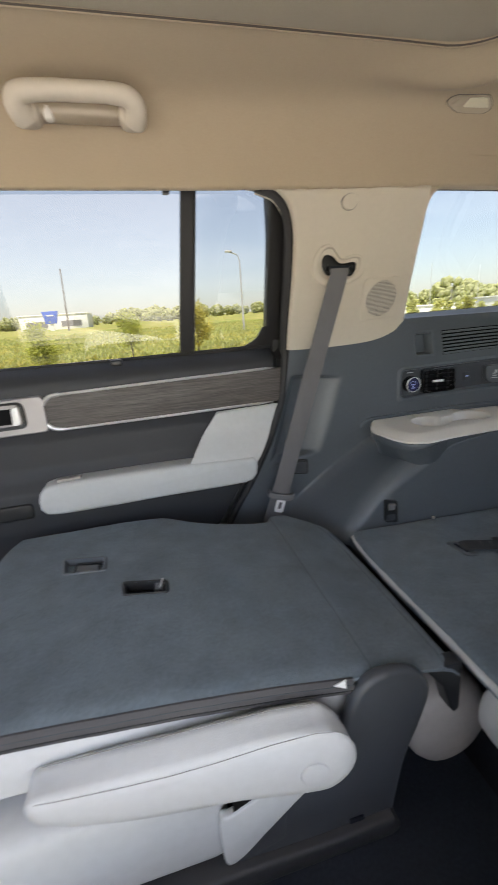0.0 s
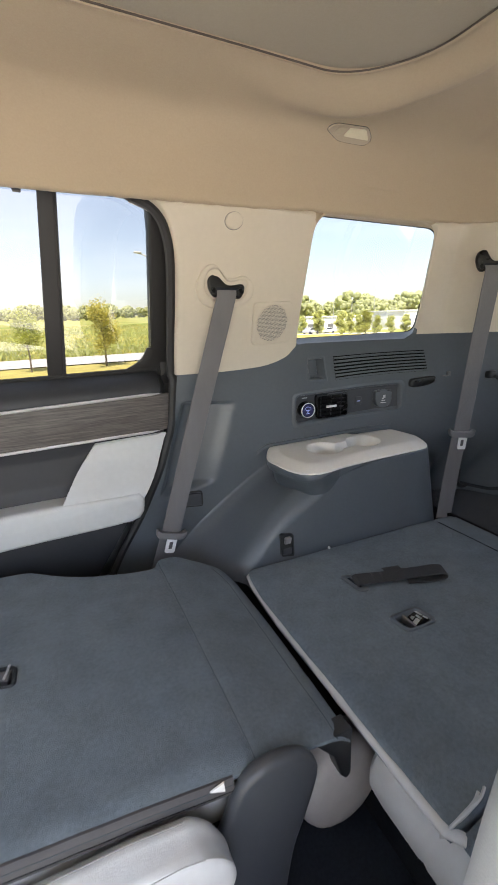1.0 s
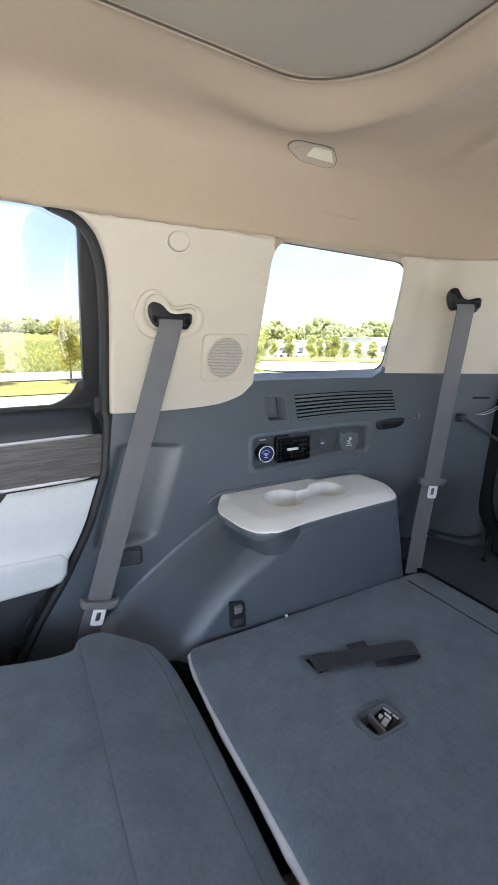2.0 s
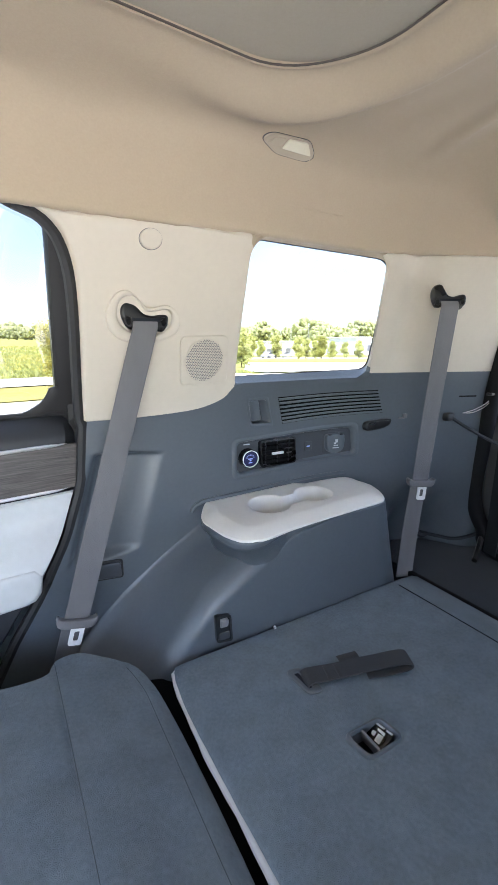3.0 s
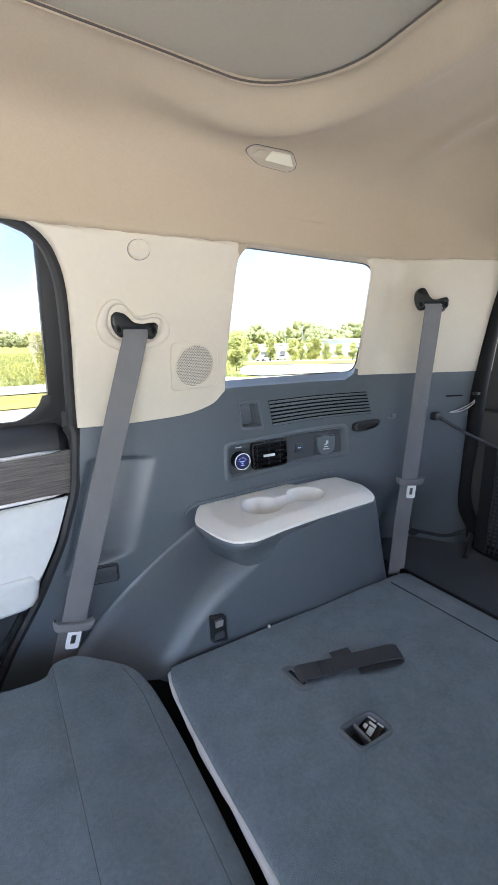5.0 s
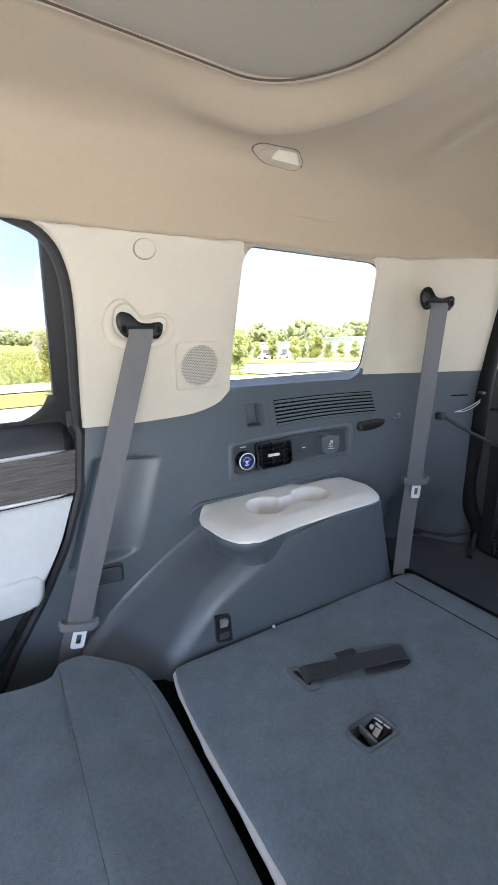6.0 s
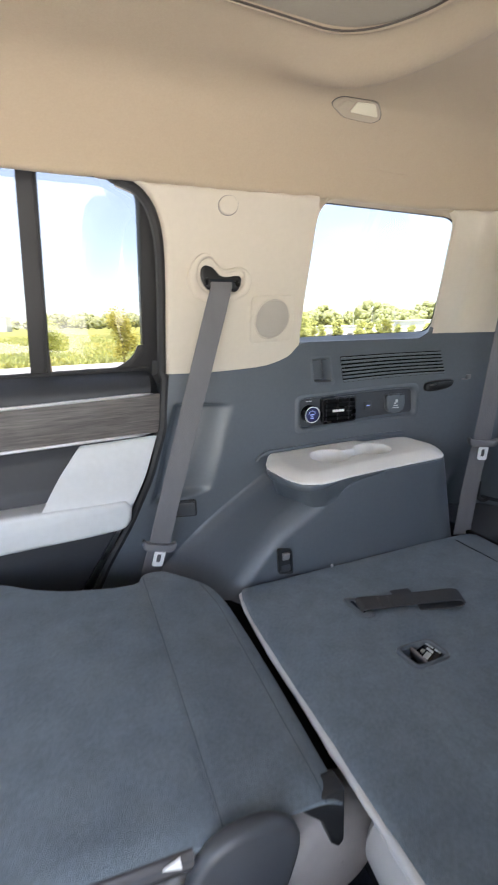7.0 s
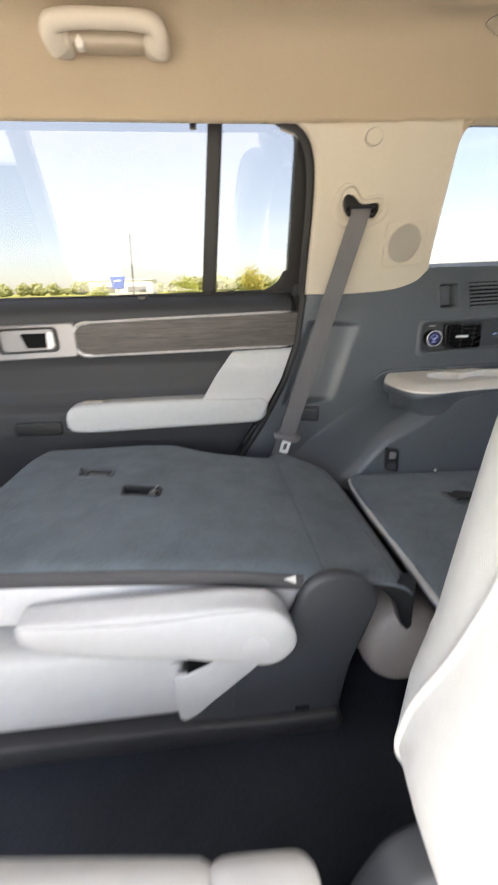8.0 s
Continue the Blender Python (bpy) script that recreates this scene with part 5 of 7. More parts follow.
plate = part("strap_plate", loft([flat_ring(plate_line, 1.0, 0.783), flat_ring(plate_line, 0.98, 0.7878), flat_ring(plate_line, 0.88, 0.7892), flat_ring(slot_line, 1.1, 0.7888), flat_ring(slot_line, 1.0, 0.784)]), M_DARK, seat3, "rounded charcoal strap plate")
part("plate_slot", loft([flat_ring(slot_line, 1.05, 0.7862), flat_ring(slot_line, 0.05, 0.7862)]), M_FLOOR, plate)
sp = smooth_line([(0.640, 0.687, 0.784), (0.646, 0.686, 0.7925), (0.665, 0.680, 0.7935), (0.70, 0.667, 0.794), (0.74, 0.653, 0.797), (0.78, 0.637, 0.800), (0.812, 0.621, 0.806), (0.828, 0.613, 0.8055), (0.833, 0.610, 0.8000), (0.824, 0.613, 0.7935), (0.79, 0.625, 0.7905), (0.75, 0.642, 0.7895)], 60)
part("pull_strap", ribbon(sp, [Vector((0.004, 0.0185, 0.0)).lerp(Vector((0.0085, 0.0165, 0.0)), min(1, i / 25)) for i in range(60)], 0.0024), M_STRAP, seat3, "black pull strap")
for k in (9, 13):
    part("strap_stitch", ribbon([p + Vector((0, 0, 0.0014)) for p in sp[k:k + 2]], Vector((0.005, 0.0145, 0)), 0.0006), M_BLACK, seat3)
part("strap_tail", ribbon(smooth_line([(0.742, 0.672, 0.789), (0.745, 0.680, 0.7915), (0.749, 0.692, 0.7895)], 8), Vector((0.021, -0.005, 0.0)), 0.002), M_STRAP, seat3)
rc = rquad(RC, 0.012, 7, 6)
cupo = part("release_cup", loft([flat_ring(rc, 1.22, 0.783), flat_ring(rc, 1.22, 0.7866), flat_ring(rc, 1.17, 0.7892), flat_ring(rc, 1.03, 0.7898), flat_ring(rc, 0.965, 0.7875), flat_ring(rc, 0.94, 0.778), flat_ring(rc, 0.90, 0.762)]), M_DARK, seat3, "charcoal rim of the release recess")
part("cup_well", loft([flat_ring(rc, 0.93, 0.7625), flat_ring(rc, 0.02, 0.7625)]), M_FLOOR, cupo, "black recess")
part("cup_lever", prism([(0.664, 0.530), (0.696, 0.530), (0.689, 0.566), (0.664, 0.566)], lambda a, b: Vector((a, b, 0.766)), lambda a, b: Vector((a, b, 0.772 + 0.45 * (a - 0.664))), 0.0015), M_GLOSS, cupo)
part("cup_bar", prism([(0.6555, 0.528), (0.6605, 0.528), (0.6610, 0.568), (0.6565, 0.568)], xy(0.770), xy(0.785), 0.0012), M_GUARD, cupo, "grey bar across the recess")
lev = lambda a, b, o: Vector((a, b, 0.7725 + 0.45 * (a - 0.664) + o))
pict = [[(0.670, 0.538), (0.682, 0.540), (0.680, 0.549), (0.669, 0.547)], [(0.683, 0.540), (0.687, 0.541), (0.6855, 0.554), (0.6825, 0.553)], [(0.673, 0.551), (0.680, 0.552), (0.678, 0.558), (0.673, 0.557)]]
part("pictogram", joined(*[prism(q, lambda a, b: lev(a, b, 0.0), lambda a, b: lev(a, b, 0.0006)) for q in pict]), M_PRINT, cupo, "white seat pictogram")
part("print_line", joined(prism([(0.6895, 0.546), (0.6920, 0.546), (0.6897, 0.562), (0.6872, 0.562)], lambda a, b: lev(a, b, 0.0), lambda a, b: lev(a, b, 0.0006)), prism([(0.6915, 0.532), (0.6940, 0.532), (0.6923, 0.543), (0.6898, 0.543)], lambda a, b: lev(a, b, 0.0), lambda a, b: lev(a, b, 0.0006))), M_PRINT, cupo)
for dx in (0.0, 0.012):
    part("cord", tube(smooth_line([(0.440 + dx, 0.288, 0.752), (0.446 + dx, 0.279, 0.782), (0.458 + dx, 0.276, 0.797), (0.480 + dx, 0.279, 0.796), (0.50 + dx, 0.287, 0.787)], 20), 0.0022, 6), M_LEATHER, seat3, "thin ivory cord")
stud = thing("trim_stud", (0.675, 0.828, SEATBACK), "tiny white stud beside the seat", "stud")
part("head", box(0.672, 0.678, 0.826, 0.832, 0.785, 0.792, 0.002), M_WHITE, stud)

seat3b = thing("third_row_seat", (0.75, 0.05, FLOOR), "folded third-row seat on the door side with ivory cushion roll", "car seat", "folded third-row seats")
part("back_panel", slab(coons([(0.47, -0.28), (0.465, 0.0), (0.462, 0.262)], [(1.068, -0.28), (1.068, 0.262)], [(0.47, -0.28), (1.068, -0.28)], [(0.462, 0.262), (1.068, 0.262)], 30, 26), lambda x, y: SEATBACK - 0.002, 0.03, 0.010), M_CARPET, seat3b, "charcoal carpeted seat back")
part("seat_base", box(0.54, 1.05, -0.28, 0.26, 0.43, 0.75, 0.02), M_FLOOR, seat3b)
roll = [Vector((0.492 + 0.056 * math.cos(a), 0, 0.695 + 0.062 * math.sin(a))) for a in np.linspace(0, 2 * math.pi, 24, endpoint=False)]
part("cushion", loft([[Vector((0.492 + (p.x - 0.492) * s, y, 0.695 + (p.z - 0.695) * s)) for p in roll] for y, s in ((0.41, 0.02), (0.414, 0.8), (0.405, 0.96), (0.38, 1.0), (0.315, 1.0), (0.307, 0.965), (0.299, 1.0), (0.0, 1.0), (-0.28, 1.0))]), M_LEATHER, seat3b, "ivory leather cushion roll")

# ---------- folded second-row seat ----------
seat2 = thing("second_row_seat", (0.0, 0.66, FLOOR), "folded second-row captain's seat, charcoal carpeted back and ivory leather", "car seat", "second-row seats")
S2_FRONT = smooth_line([(-0.375, 0.474), (-0.382, 0.62), (-0.380, 0.82), (-0.372, 0.94), (-0.352, 0.995)], 24)
S2_REAR = smooth_line([(0.416, 0.428), (0.420, 0.55), (0.418, 0.70), (0.412, 0.80), (0.400, 0.852), (0.378, 0.892), (0.34, 0.922)], 24)
S2_IN = even(smooth_line([(-0.375, 0.474), (-0.2, 0.458), (0.05, 0.436), (0.20, 0.428), (0.30, 0.427), (0.416, 0.428)], 60), 60)
S2_OUT = smooth_line([(-0.352, 0.995), (-0.2, 0.998), (-0.04, 0.990), (0.0, 0.976), (0.04, 0.944), (0.10, 0.914), (0.17, 0.901), (0.224, 0.902), (0.248, 0.914), (0.258, 0.940), (0.30, 0.949), (0.34, 0.922)], 50)


S2_EDGE_X, S2_EDGE_Y = [p.x for p in S2_IN], [p.y for p in S2_IN]


def seam_a(y):
    return 0.257 + 0.014 * (0.9 - y)


def seam_b(y):
    return 0.388 + 0.008 * (0.8 - y) - 0.8 * max(0, y - 0.80) ** 1.6


def s2_z(x, y):
    z = 0.842 - 0.29 * max(0, x + 0.05) ** 2
    z += 0.010 * math.exp(-((x - 0.02) / 0.25) ** 2) * math.sin(math.pi * min(1, max(0, (y - 0.42) / 0.55)))
    z += 0.002 * noise.noise((x * 7, y * 7, 1.3)) + 0.0008 * noise.noise((x * 30, y * 30, 2.1))
    z -= 14 * max(0, x - 0.385) ** 2          # rolled rear edge
    d = y - float(np.interp(x, S2_EDGE_X, S2_EDGE_Y))          # rolled inner edge
    z -= 0.0065 * max(0.0, 1 - max(0.0, d) / 0.026) ** 2
    # grooves of the two sewn seams
    s1, s2 = x - seam_a(y), x - seam_b(y)
    z -= 0.0016 * math.exp(-(s1 / 0.004) ** 2) + 0.0012 * math.exp(-(s2 / 0.004) ** 2)
    return z


RECESS_A = [(-0.224, 0.799), (-0.143, 0.783), (-0.145, 0.835), (-0.234, 0.857)]
RECESS_B = [(-0.099, 0.681), (-0.021, 0.661), (-0.020, 0.699), (-0.102, 0.721)]
part("back_panel", cut_hole(cut_hole(slab(coons(S2_FRONT, S2_REAR, S2_IN, S2_OUT, 180, 120), s2_z, 0.006, 0.0015), RECESS_A, s2_z), RECESS_B, s2_z), M_CARPET, seat2, "charcoal carpeted seat back")


def seam(f):
    return tube([Vector((x, y, s2_z(x, y) + 0.0001)) for x, y in f], 0.0006, 4)


part("seam", seam([(seam_a(y), y) for y in np.linspace(0.425, 0.935, 60)]), M_SEAM, seat2)
part("seam", seam([(seam_b(y), y) for y in np.linspace(0.425, 0.885, 60)]), M_SEAM, seat2)
edge_dn = [Vector((p.x, p.y - 0.0014, s2_z(p.x, p.y) + 0.0004)) for p in S2_IN[:46]]
part("edge_band", loft([[p + Vector((0, a, b)) for p in edge_dn] for a, b in ((0.0035, 0.0), (-0.001, -0.0002), (-0.0035, -0.004), (-0.0050, -0.011), (-0.0056, -0.0200), (-0.004, -0.0245), (0.012, -0.0255))], closed=False), M_PIPE, seat2, "grey-brown sewn edge band")
part("edge_stitch", tube([p + Vector((0, -0.0042, -0.0085)) for p in edge_dn], 0.0007, 4), M_SEAM, seat2)
part("edge_stitch", tube([p + Vector((0, -0.0054, -0.0175)) for p in edge_dn], 0.0010, 4), M_BLACK, seat2)
WB = coons([(p.x + 0.012, p.y) for p in S2_FRONT], [(0.25, 0.455), (0.25, 0.9)], [(p.x, p.y - 0.010) for p in even(S2_IN[:44], 30)], [(p.x, p.y - 0.02) for p in even(S2_OUT[:38], 30)], 40, 30)
part("backrest", slab(WB, lambda x, y: s2_z(x, y + 0.04) - 0.0275, 0.075, 0.014), M_LEATHER, seat2, "ivory leather backrest, face down")
part("tag", joined(prism([(0.196, 0.815), (0.214, 0.820), (0.215, 0.804)], xz(0.4215), xz(0.4195))), M_WHITE, seat2, "white fabric tag")
# Black sheet added in the gap behind the seat back to paint its shade.
part("rear_strip", grid(24, 4, lambda u, v: Vector((0.404 + 0.052 * v, 0.48 + 0.40 * u, 0.748 - 0.022 * v))), M_PITCH, seat2, "black sheet painting the shade of the gap behind the seat back")
# two recesses in the carpeted back
for quad, kind in ((RECESS_A, 0), (RECESS_B, 1)):
    line = rquad(quad, 0.008, 6, 6)
    qx, qy = sum(a for a, b in quad) / 4, sum(b for a, b in quad) / 4
    ringf = lambda s, dz: [Vector((qx + (a - qx) * s, qy + (b - qy) * s, s2_z(a, b) + dz)) for a, b in line]
    cu = part("recess", loft([ringf(1.09, -0.003), ringf(1.085, 0.001), ringf(1.04, 0.0026), ringf(0.95, 0.0022), ringf(0.90, -0.003), ringf(0.86, -0.020)]), M_DARK if kind == 0 else M_BLACK, seat2, "black plastic recess")
    part("recess_floor", loft([ringf(0.84, -0.0195), ringf(0.03, -0.0195)]), M_FLOOR, cu)
    if kind:
        part("recess_lever", prism([(-0.044, 0.682), (-0.030, 0.678), (-0.026, 0.699), (-0.042, 0.703)], lambda a, b: Vector((a, b, s2_z(a, b) - 0.018)), lambda a, b: Vector((a, b, s2_z(a, b) - 0.002)), 0.001), M_GUARD, cu)
        part("lever_edge", tube([(-0.0335, 0.676, s2_z(-0.033, 0.678) + 0.0045), (-0.030, 0.690, s2_z(-0.03, 0.69) + 0.0045), (-0.028, 0.702, s2_z(-0.028, 0.7) + 0.0045)], 0.0018, 6), M_CHROME, cu)
    else:
        part("recess_block", prism(rquad([(-0.203, 0.806), (-0.158, 0.796), (-0.157, 0.819), (-0.203, 0.831)], 0.004, 4, 2), lambda a, b: Vector((a, b, s2_z(a, b) - 0.018)), lambda a, b: Vector((a, b, s2_z(a, b) - 0.003)), 0.002), M_GUARD, cu, "grey anchor bracket")
        part("bracket_bar", tube([(-0.206, 0.803, s2_z(-0.206, 0.803) - 0.004), (-0.206, 0.838, s2_z(-0.206, 0.838) - 0.004), (-0.150, 0.824, s2_z(-0.15, 0.824) - 0.004)], 0.0022, 6), M_BLACK, cu, "black wire bracket")


# folding armrest on the inner side
def arm_face(x, o=0.0):
    return 0.408 - 0.105 * (x + 0.2) + o


def arm_low(x):
    return float(np.interp(x, [-0.222, -0.173, -0.11, -0.063, 0.04, 0.12, 0.16, 0.19, 0.21], [0.730, 0.7140, 0.7040, 0.7000, 0.6980, 0.6870, 0.6850, 0.690, 0.700]))


def arm_seam(x):
    return float(np.interp(x, [-0.222, -0.178, -0.11, -0.042, 0.02, 0.088, 0.148, 0.2], [0.7725, 0.7710, 0.7725, 0.7760, 0.7835, 0.7950, 0.8010, 0.793]))


def arm_top(x):
    return float(np.interp(x, [-0.222, -0.211, -0.11, 0.0, 0.10, 0.164, 0.192, 0.2], [0.778, 0.784, 0.794, 0.803, 0.8115, 0.809, 0.797, 0.788]))


def arm_section(x):
    """The ring round the armrest at x: side face below the seam, pad drawn back above it."""
    lo, mid, hi, f = arm_low(x), arm_seam(x), arm_top(x), arm_face(x)
    t = min(1.0, (x + 0.2225) / 0.022, (0.2085 - x) / 0.048)
    k = math.sqrt(max(0.0, 1 - (1 - t) ** 2))
    c = (lo + hi) / 2 - 0.012 * step(0.15, 0.2085, x)
    prof = [(0.040, lo + 0.006), (0.022, lo), (0.009, lo + 0.002), (0.002, lo + 0.010), (0.0, lo + 0.022), (-0.001, (lo + mid) / 2), (0.0, mid - 0.008), (0.0015, mid - 0.002), (0.0035, mid), (0.002, mid + 0.003), (0.003, mid + min(0.009, 0.35 * (hi - mid))),
            (0.010, mid + 0.55 * (hi - mid)), (0.022, hi - 0.006), (0.030, hi - 0.0015), (0.037, hi), (0.043, hi - 0.002), (0.048, hi - 0.007), (0.052, hi - 0.020)]
    return [Vector((x, f + 0.030 + (o - 0.030) * (0.55 + 0.45 * k), c + (z - c) * k)) for o, z in prof]


arm_xs = [-0.2224, -0.2215, -0.219, -0.215, -0.209, -0.2] + list(np.linspace(-0.19, 0.165, 44)) + [0.172, 0.179, 0.186, 0.192, 0.197, 0.201, 0.204, 0.2063, 0.2077, 0.2084]
arm2 = part("armrest", loft([arm_section(x) for x in arm_xs], cap=True), M_LEATHER, seat2, "ivory leather folding armrest", angle=75)
part("armrest_seam", tube([Vector((x, arm_face(x, 0.0028), arm_seam(x))) for x in np.linspace(-0.205, 0.172, 50)], 0.0006, 5), M_STITCH, arm2)
part("armrest_seam", tube([Vector((x, arm_face(x, 0.0385), arm_top(x) + 0.0002)) for x in np.linspace(-0.200, 0.158, 50)], 0.0008, 5), M_STITCH, arm2)
part("pivot_cap", prism([(0.1450 + 0.020 * math.cos(a), 0.733 + 0.020 * math.sin(a)) for a in np.linspace(0, 2 * math.pi, 30, endpoint=False)], lambda a, b: Vector((a, arm_face(a, 0.01), b)), lambda a, b: Vector((a, arm_face(a, -0.0032), b)), 0.0018), M_LEATHER, arm2, "round ivory pivot cap")
# cushion and its side strap
part("cushion", soft_box((-0.25, 0.665, 0.627), (0.276, 0.25, 0.080), 0.016, 0.008), M_LEATHER, seat2, "ivory leather seat cushion")
part("cushion_seam", tube([(x, 0.4135 + 0.05 * abs(x + 0.22) ** 2, 0.678 - 0.06 * max(0, x + 0.13)) for x in np.linspace(-0.46, 0.03, 30)], 0.0012, 5), M_STITCH, seat2)
part("side_strap", prism([tuple(p) for p in smooth_line([(0.013, 0.650), (0.030, 0.652), (0.055, 0.664), (0.083, 0.677), (0.105, 0.692), (0.148, 0.700), (0.152, 0.664), (0.118, 0.629), (0.075, 0.590), (0.040, 0.558), (0.015, 0.557)], 50, closed=True)], xz(0.416), xz(0.402), 0.004), M_LEATHER, seat2, "ivory leather side strap")
# Black filler added between strap and armrest to paint the gap's shade.
part("strap_gap_shade", prism([(0.034, 0.640), (0.034, 0.700), (0.11, 0.700), (0.10, 0.665)], xz(0.4085), xz(0.4062)), M_PITCH, seat2, "black filler painting the shaded gap under the armrest")
hinge = [(0.10, 0.62), (0.17, 0.68), (0.205, 0.745), (0.220, 0.787), (0.238, 0.812), (0.262, 0.823), (0.292, 0.823), (0.324, 0.810), (0.344, 0.785), (0.349, 0.757), (0.334, 0.700), (0.314, 0.640), (0.301, 0.560), (0.296, 0.518)]
part("hinge_cover", prism([tuple(p) for p in smooth_line(hinge, 48)] + [(0.288, 0.487), (0.02, 0.480), (0.02, 0.56)], xz(0.430), xz(0.408), 0.010, 5), M_PANEL, seat2, "rounded charcoal hinge cover", angle=60)
part("access_cover", prism(rquad([(0.045, 0.545), (0.108, 0.563), (0.112, 0.622), (0.045, 0.60)], 0.004, 4, 2), xz(0.41), xz(0.4055), 0.0012), M_PANEL, seat2)
part("side_panel", prism([(-0.5, 0.475), (0.06, 0.475), (0.13, 0.50), (0.13, 0.56), (0.05, 0.56), (-0.5, 0.53)], xz(0.47), xz(0.434), 0.006), M_DOOR, seat2)
part("corner_bracket", prism([(0.352, 0.784), (0.421, 0.778), (0.424, 0.684), (0.415, 0.676), (0.404, 0.690), (0.389, 0.738)], xz(0.455), xz(0.428), 0.003), M_BLACK, seat2, "black plastic corner bracket")
part("base_rail", prism([(-0.55, 0.498), (0.290, 0.500), (0.302, 0.515), (0.290, 0.541), (0.16, 0.538), (0.06, 0.542), (-0.10, 0.543), (-0.55, 0.546)], xz(0.47), xz(0.392), 0.007), M_DOOR, seat2, "charcoal seat rail cover")
part("base", box(-0.5, 0.30, 0.44, 0.90, FLOOR, 0.56, 0.02), M_FLOOR, seat2)
part("headrest", soft_box((-0.50, 0.72, 0.785), (0.09, 0.13, 0.055), 0.04, 0.008), M_LEATHER, seat2, "ivory leather headrest")
part("buckle_slot", box(0.215, 0.240, 0.4045, 0.4085, 0.541, 0.549, 0.001), M_FLOOR, seat2)

# ---------- upright second-row seat on the door side ----------
seat2b = thing("second_row_seat", (0.1, -0.05, FLOOR), "upright ivory leather second-row captain's seat", "car seat", "second-row seats")
BOL = []
for z, xf, yo in ((0.52, 0.288, 0.160), (0.60, 0.298, 0.158), (0.66, 0.302, 0.152), (0.715, 0.294, 0.158), (0.77, 0.279, 0.176), (0.82, 0.266, 0.180), (0.90, 0.264, 0.170), (0.97, 0.281, 0.172), (1.04, 0.289, 0.172), (1.12, 0.297, 0.170), (1.20, 0.307, 0.168), (1.27, 0.325, 0.158), (1.31, 0.35, 0.135), (1.325, 0.37, 0.11)):
    xf, yo = xf - 0.022, yo + 0.018
    c = Vector((xf + 0.075, -0.055))
    hx, hy = 0.075, yo + 0.055
    ring = []
    for a in np.linspace(0, 2 * math.pi, 40, endpoint=False):
        ca, sa = math.cos(a), math.sin(a)
        px = math.copysign(abs(ca) ** 0.55, ca) * hx
        py = math.copysign(abs(sa) ** 0.55, sa) * hy
        dip = 0.03 * math.exp(-(py / 0.12) ** 2) if ca < 0 else 0
        ring.append(Vector((c.x + px + dip, c.y + py, z)))
    BOL.append(ring)
part("backrest", loft(BOL, cap=True), M_LEATHER, seat2b, "ivory leather backrest with side bolsters", angle=70)
welt = []
for r in BOL[4:-2]:
    want = float(np.interp(r[0].z, [0.78, 0.86, 0.965, 1.06, 1.2], [0.172, 0.150, 0.125, 0.103, 0.085]))
    front = sorted((p for p in r if p.x < sum(q.x for q in r) / len(r)), key=lambda p: p.y)
    a, b = next((a, b) for a, b in zip(front, front[1:]) if a.y <= want <= b.y)
    welt.append(a.lerp(b, (want - a.y) / (b.y - a.y)) + Vector((-0.001, 0, 0)))
part("backrest_seam", tube(smooth_line(welt, 50), 0.0035, 8), M_LEATHER, seat2b, "raised leather welt")
part("cushion", soft_box((-0.05, -0.085, 0.60), (0.28, 0.20, 0.075), 0.05, 0.012), M_LEATHER, seat2b, "ivory leather seat cushion")
part("armrest", soft_box((-0.13, 0.082, 0.799), (0.215, 0.038, 0.03), 0.022, 0.002, m=Matrix.Rotation(radians(12), 4, "Y")), M_LEATHER, seat2b, "ivory leather folding armrest")
part("armrest_end", soft_box((0.116, 0.080, 0.747), (0.050, 0.038, 0.036), 0.020, 0.002, m=Matrix.Rotation(radians(5), 4, "Y")), M_LEATHER, seat2b)
part("hinge_cover", prism([tuple(p) for p in smooth_line([(0.20, 0.56), (0.225, 0.64), (0.255, 0.70), (0.30, 0.72), (0.35, 0.70), (0.36, 0.62), (0.34, 0.54), (0.33, 0.45), (0.18, 0.45)], 40, closed=True)], xz(0.10), xz(0.150), 0.01, 3), M_PANEL, seat2b, "charcoal hinge cover")
part("base", box(-0.28, 0.30, -0.28, 0.16, FLOOR, 0.55, 0.02), M_DOOR, seat2b)
part("headrest", soft_box((0.45, -0.055, 1.42), (0.05, 0.13, 0.085), 0.04, 0.006), M_LEATHER, seat2b, "ivory leather headrest")

# ---------- fittings on the ceiling ----------
lamp = thing("dome_lamp", (0.738, 0.884, 1.72), "small ceiling lamp with a clear lens and switch", "ceiling lamp")
ly = 0.884
slope = (roof_z(0.738, ly + 0.01, (0.0, 0.7)) - roof_z(0.738, ly - 0.01, (0.0, 0.7))) / 0.02
zl = roof_z(0.738, ly, (0.0, 0.7))


def on_roof(a, b, o):
    """a along x, b across (towards the window), o down from the headliner."""
    return Vector((a, ly + b * 0.8 - o * 0.6, roof_z(a, ly + b * 0.8, (0.0, 0.7)) - o))


lq = rquad([(0.690, -0.0135), (0.770, -0.0165), (0.798, 0.010), (0.788, 0.021), (0.712, 0.021), (0.676, 0.006)], [0.012, 0.012, 0.010, 0.012, 0.012, 0.012], 6, 3)
lc = (0.738, 0.002)


def lamp_ring(line, s, o):
    return [on_roof(lc[0] + (a - lc[0]) * s, lc[1] + (b - lc[1]) * s, o) for a, b in line]


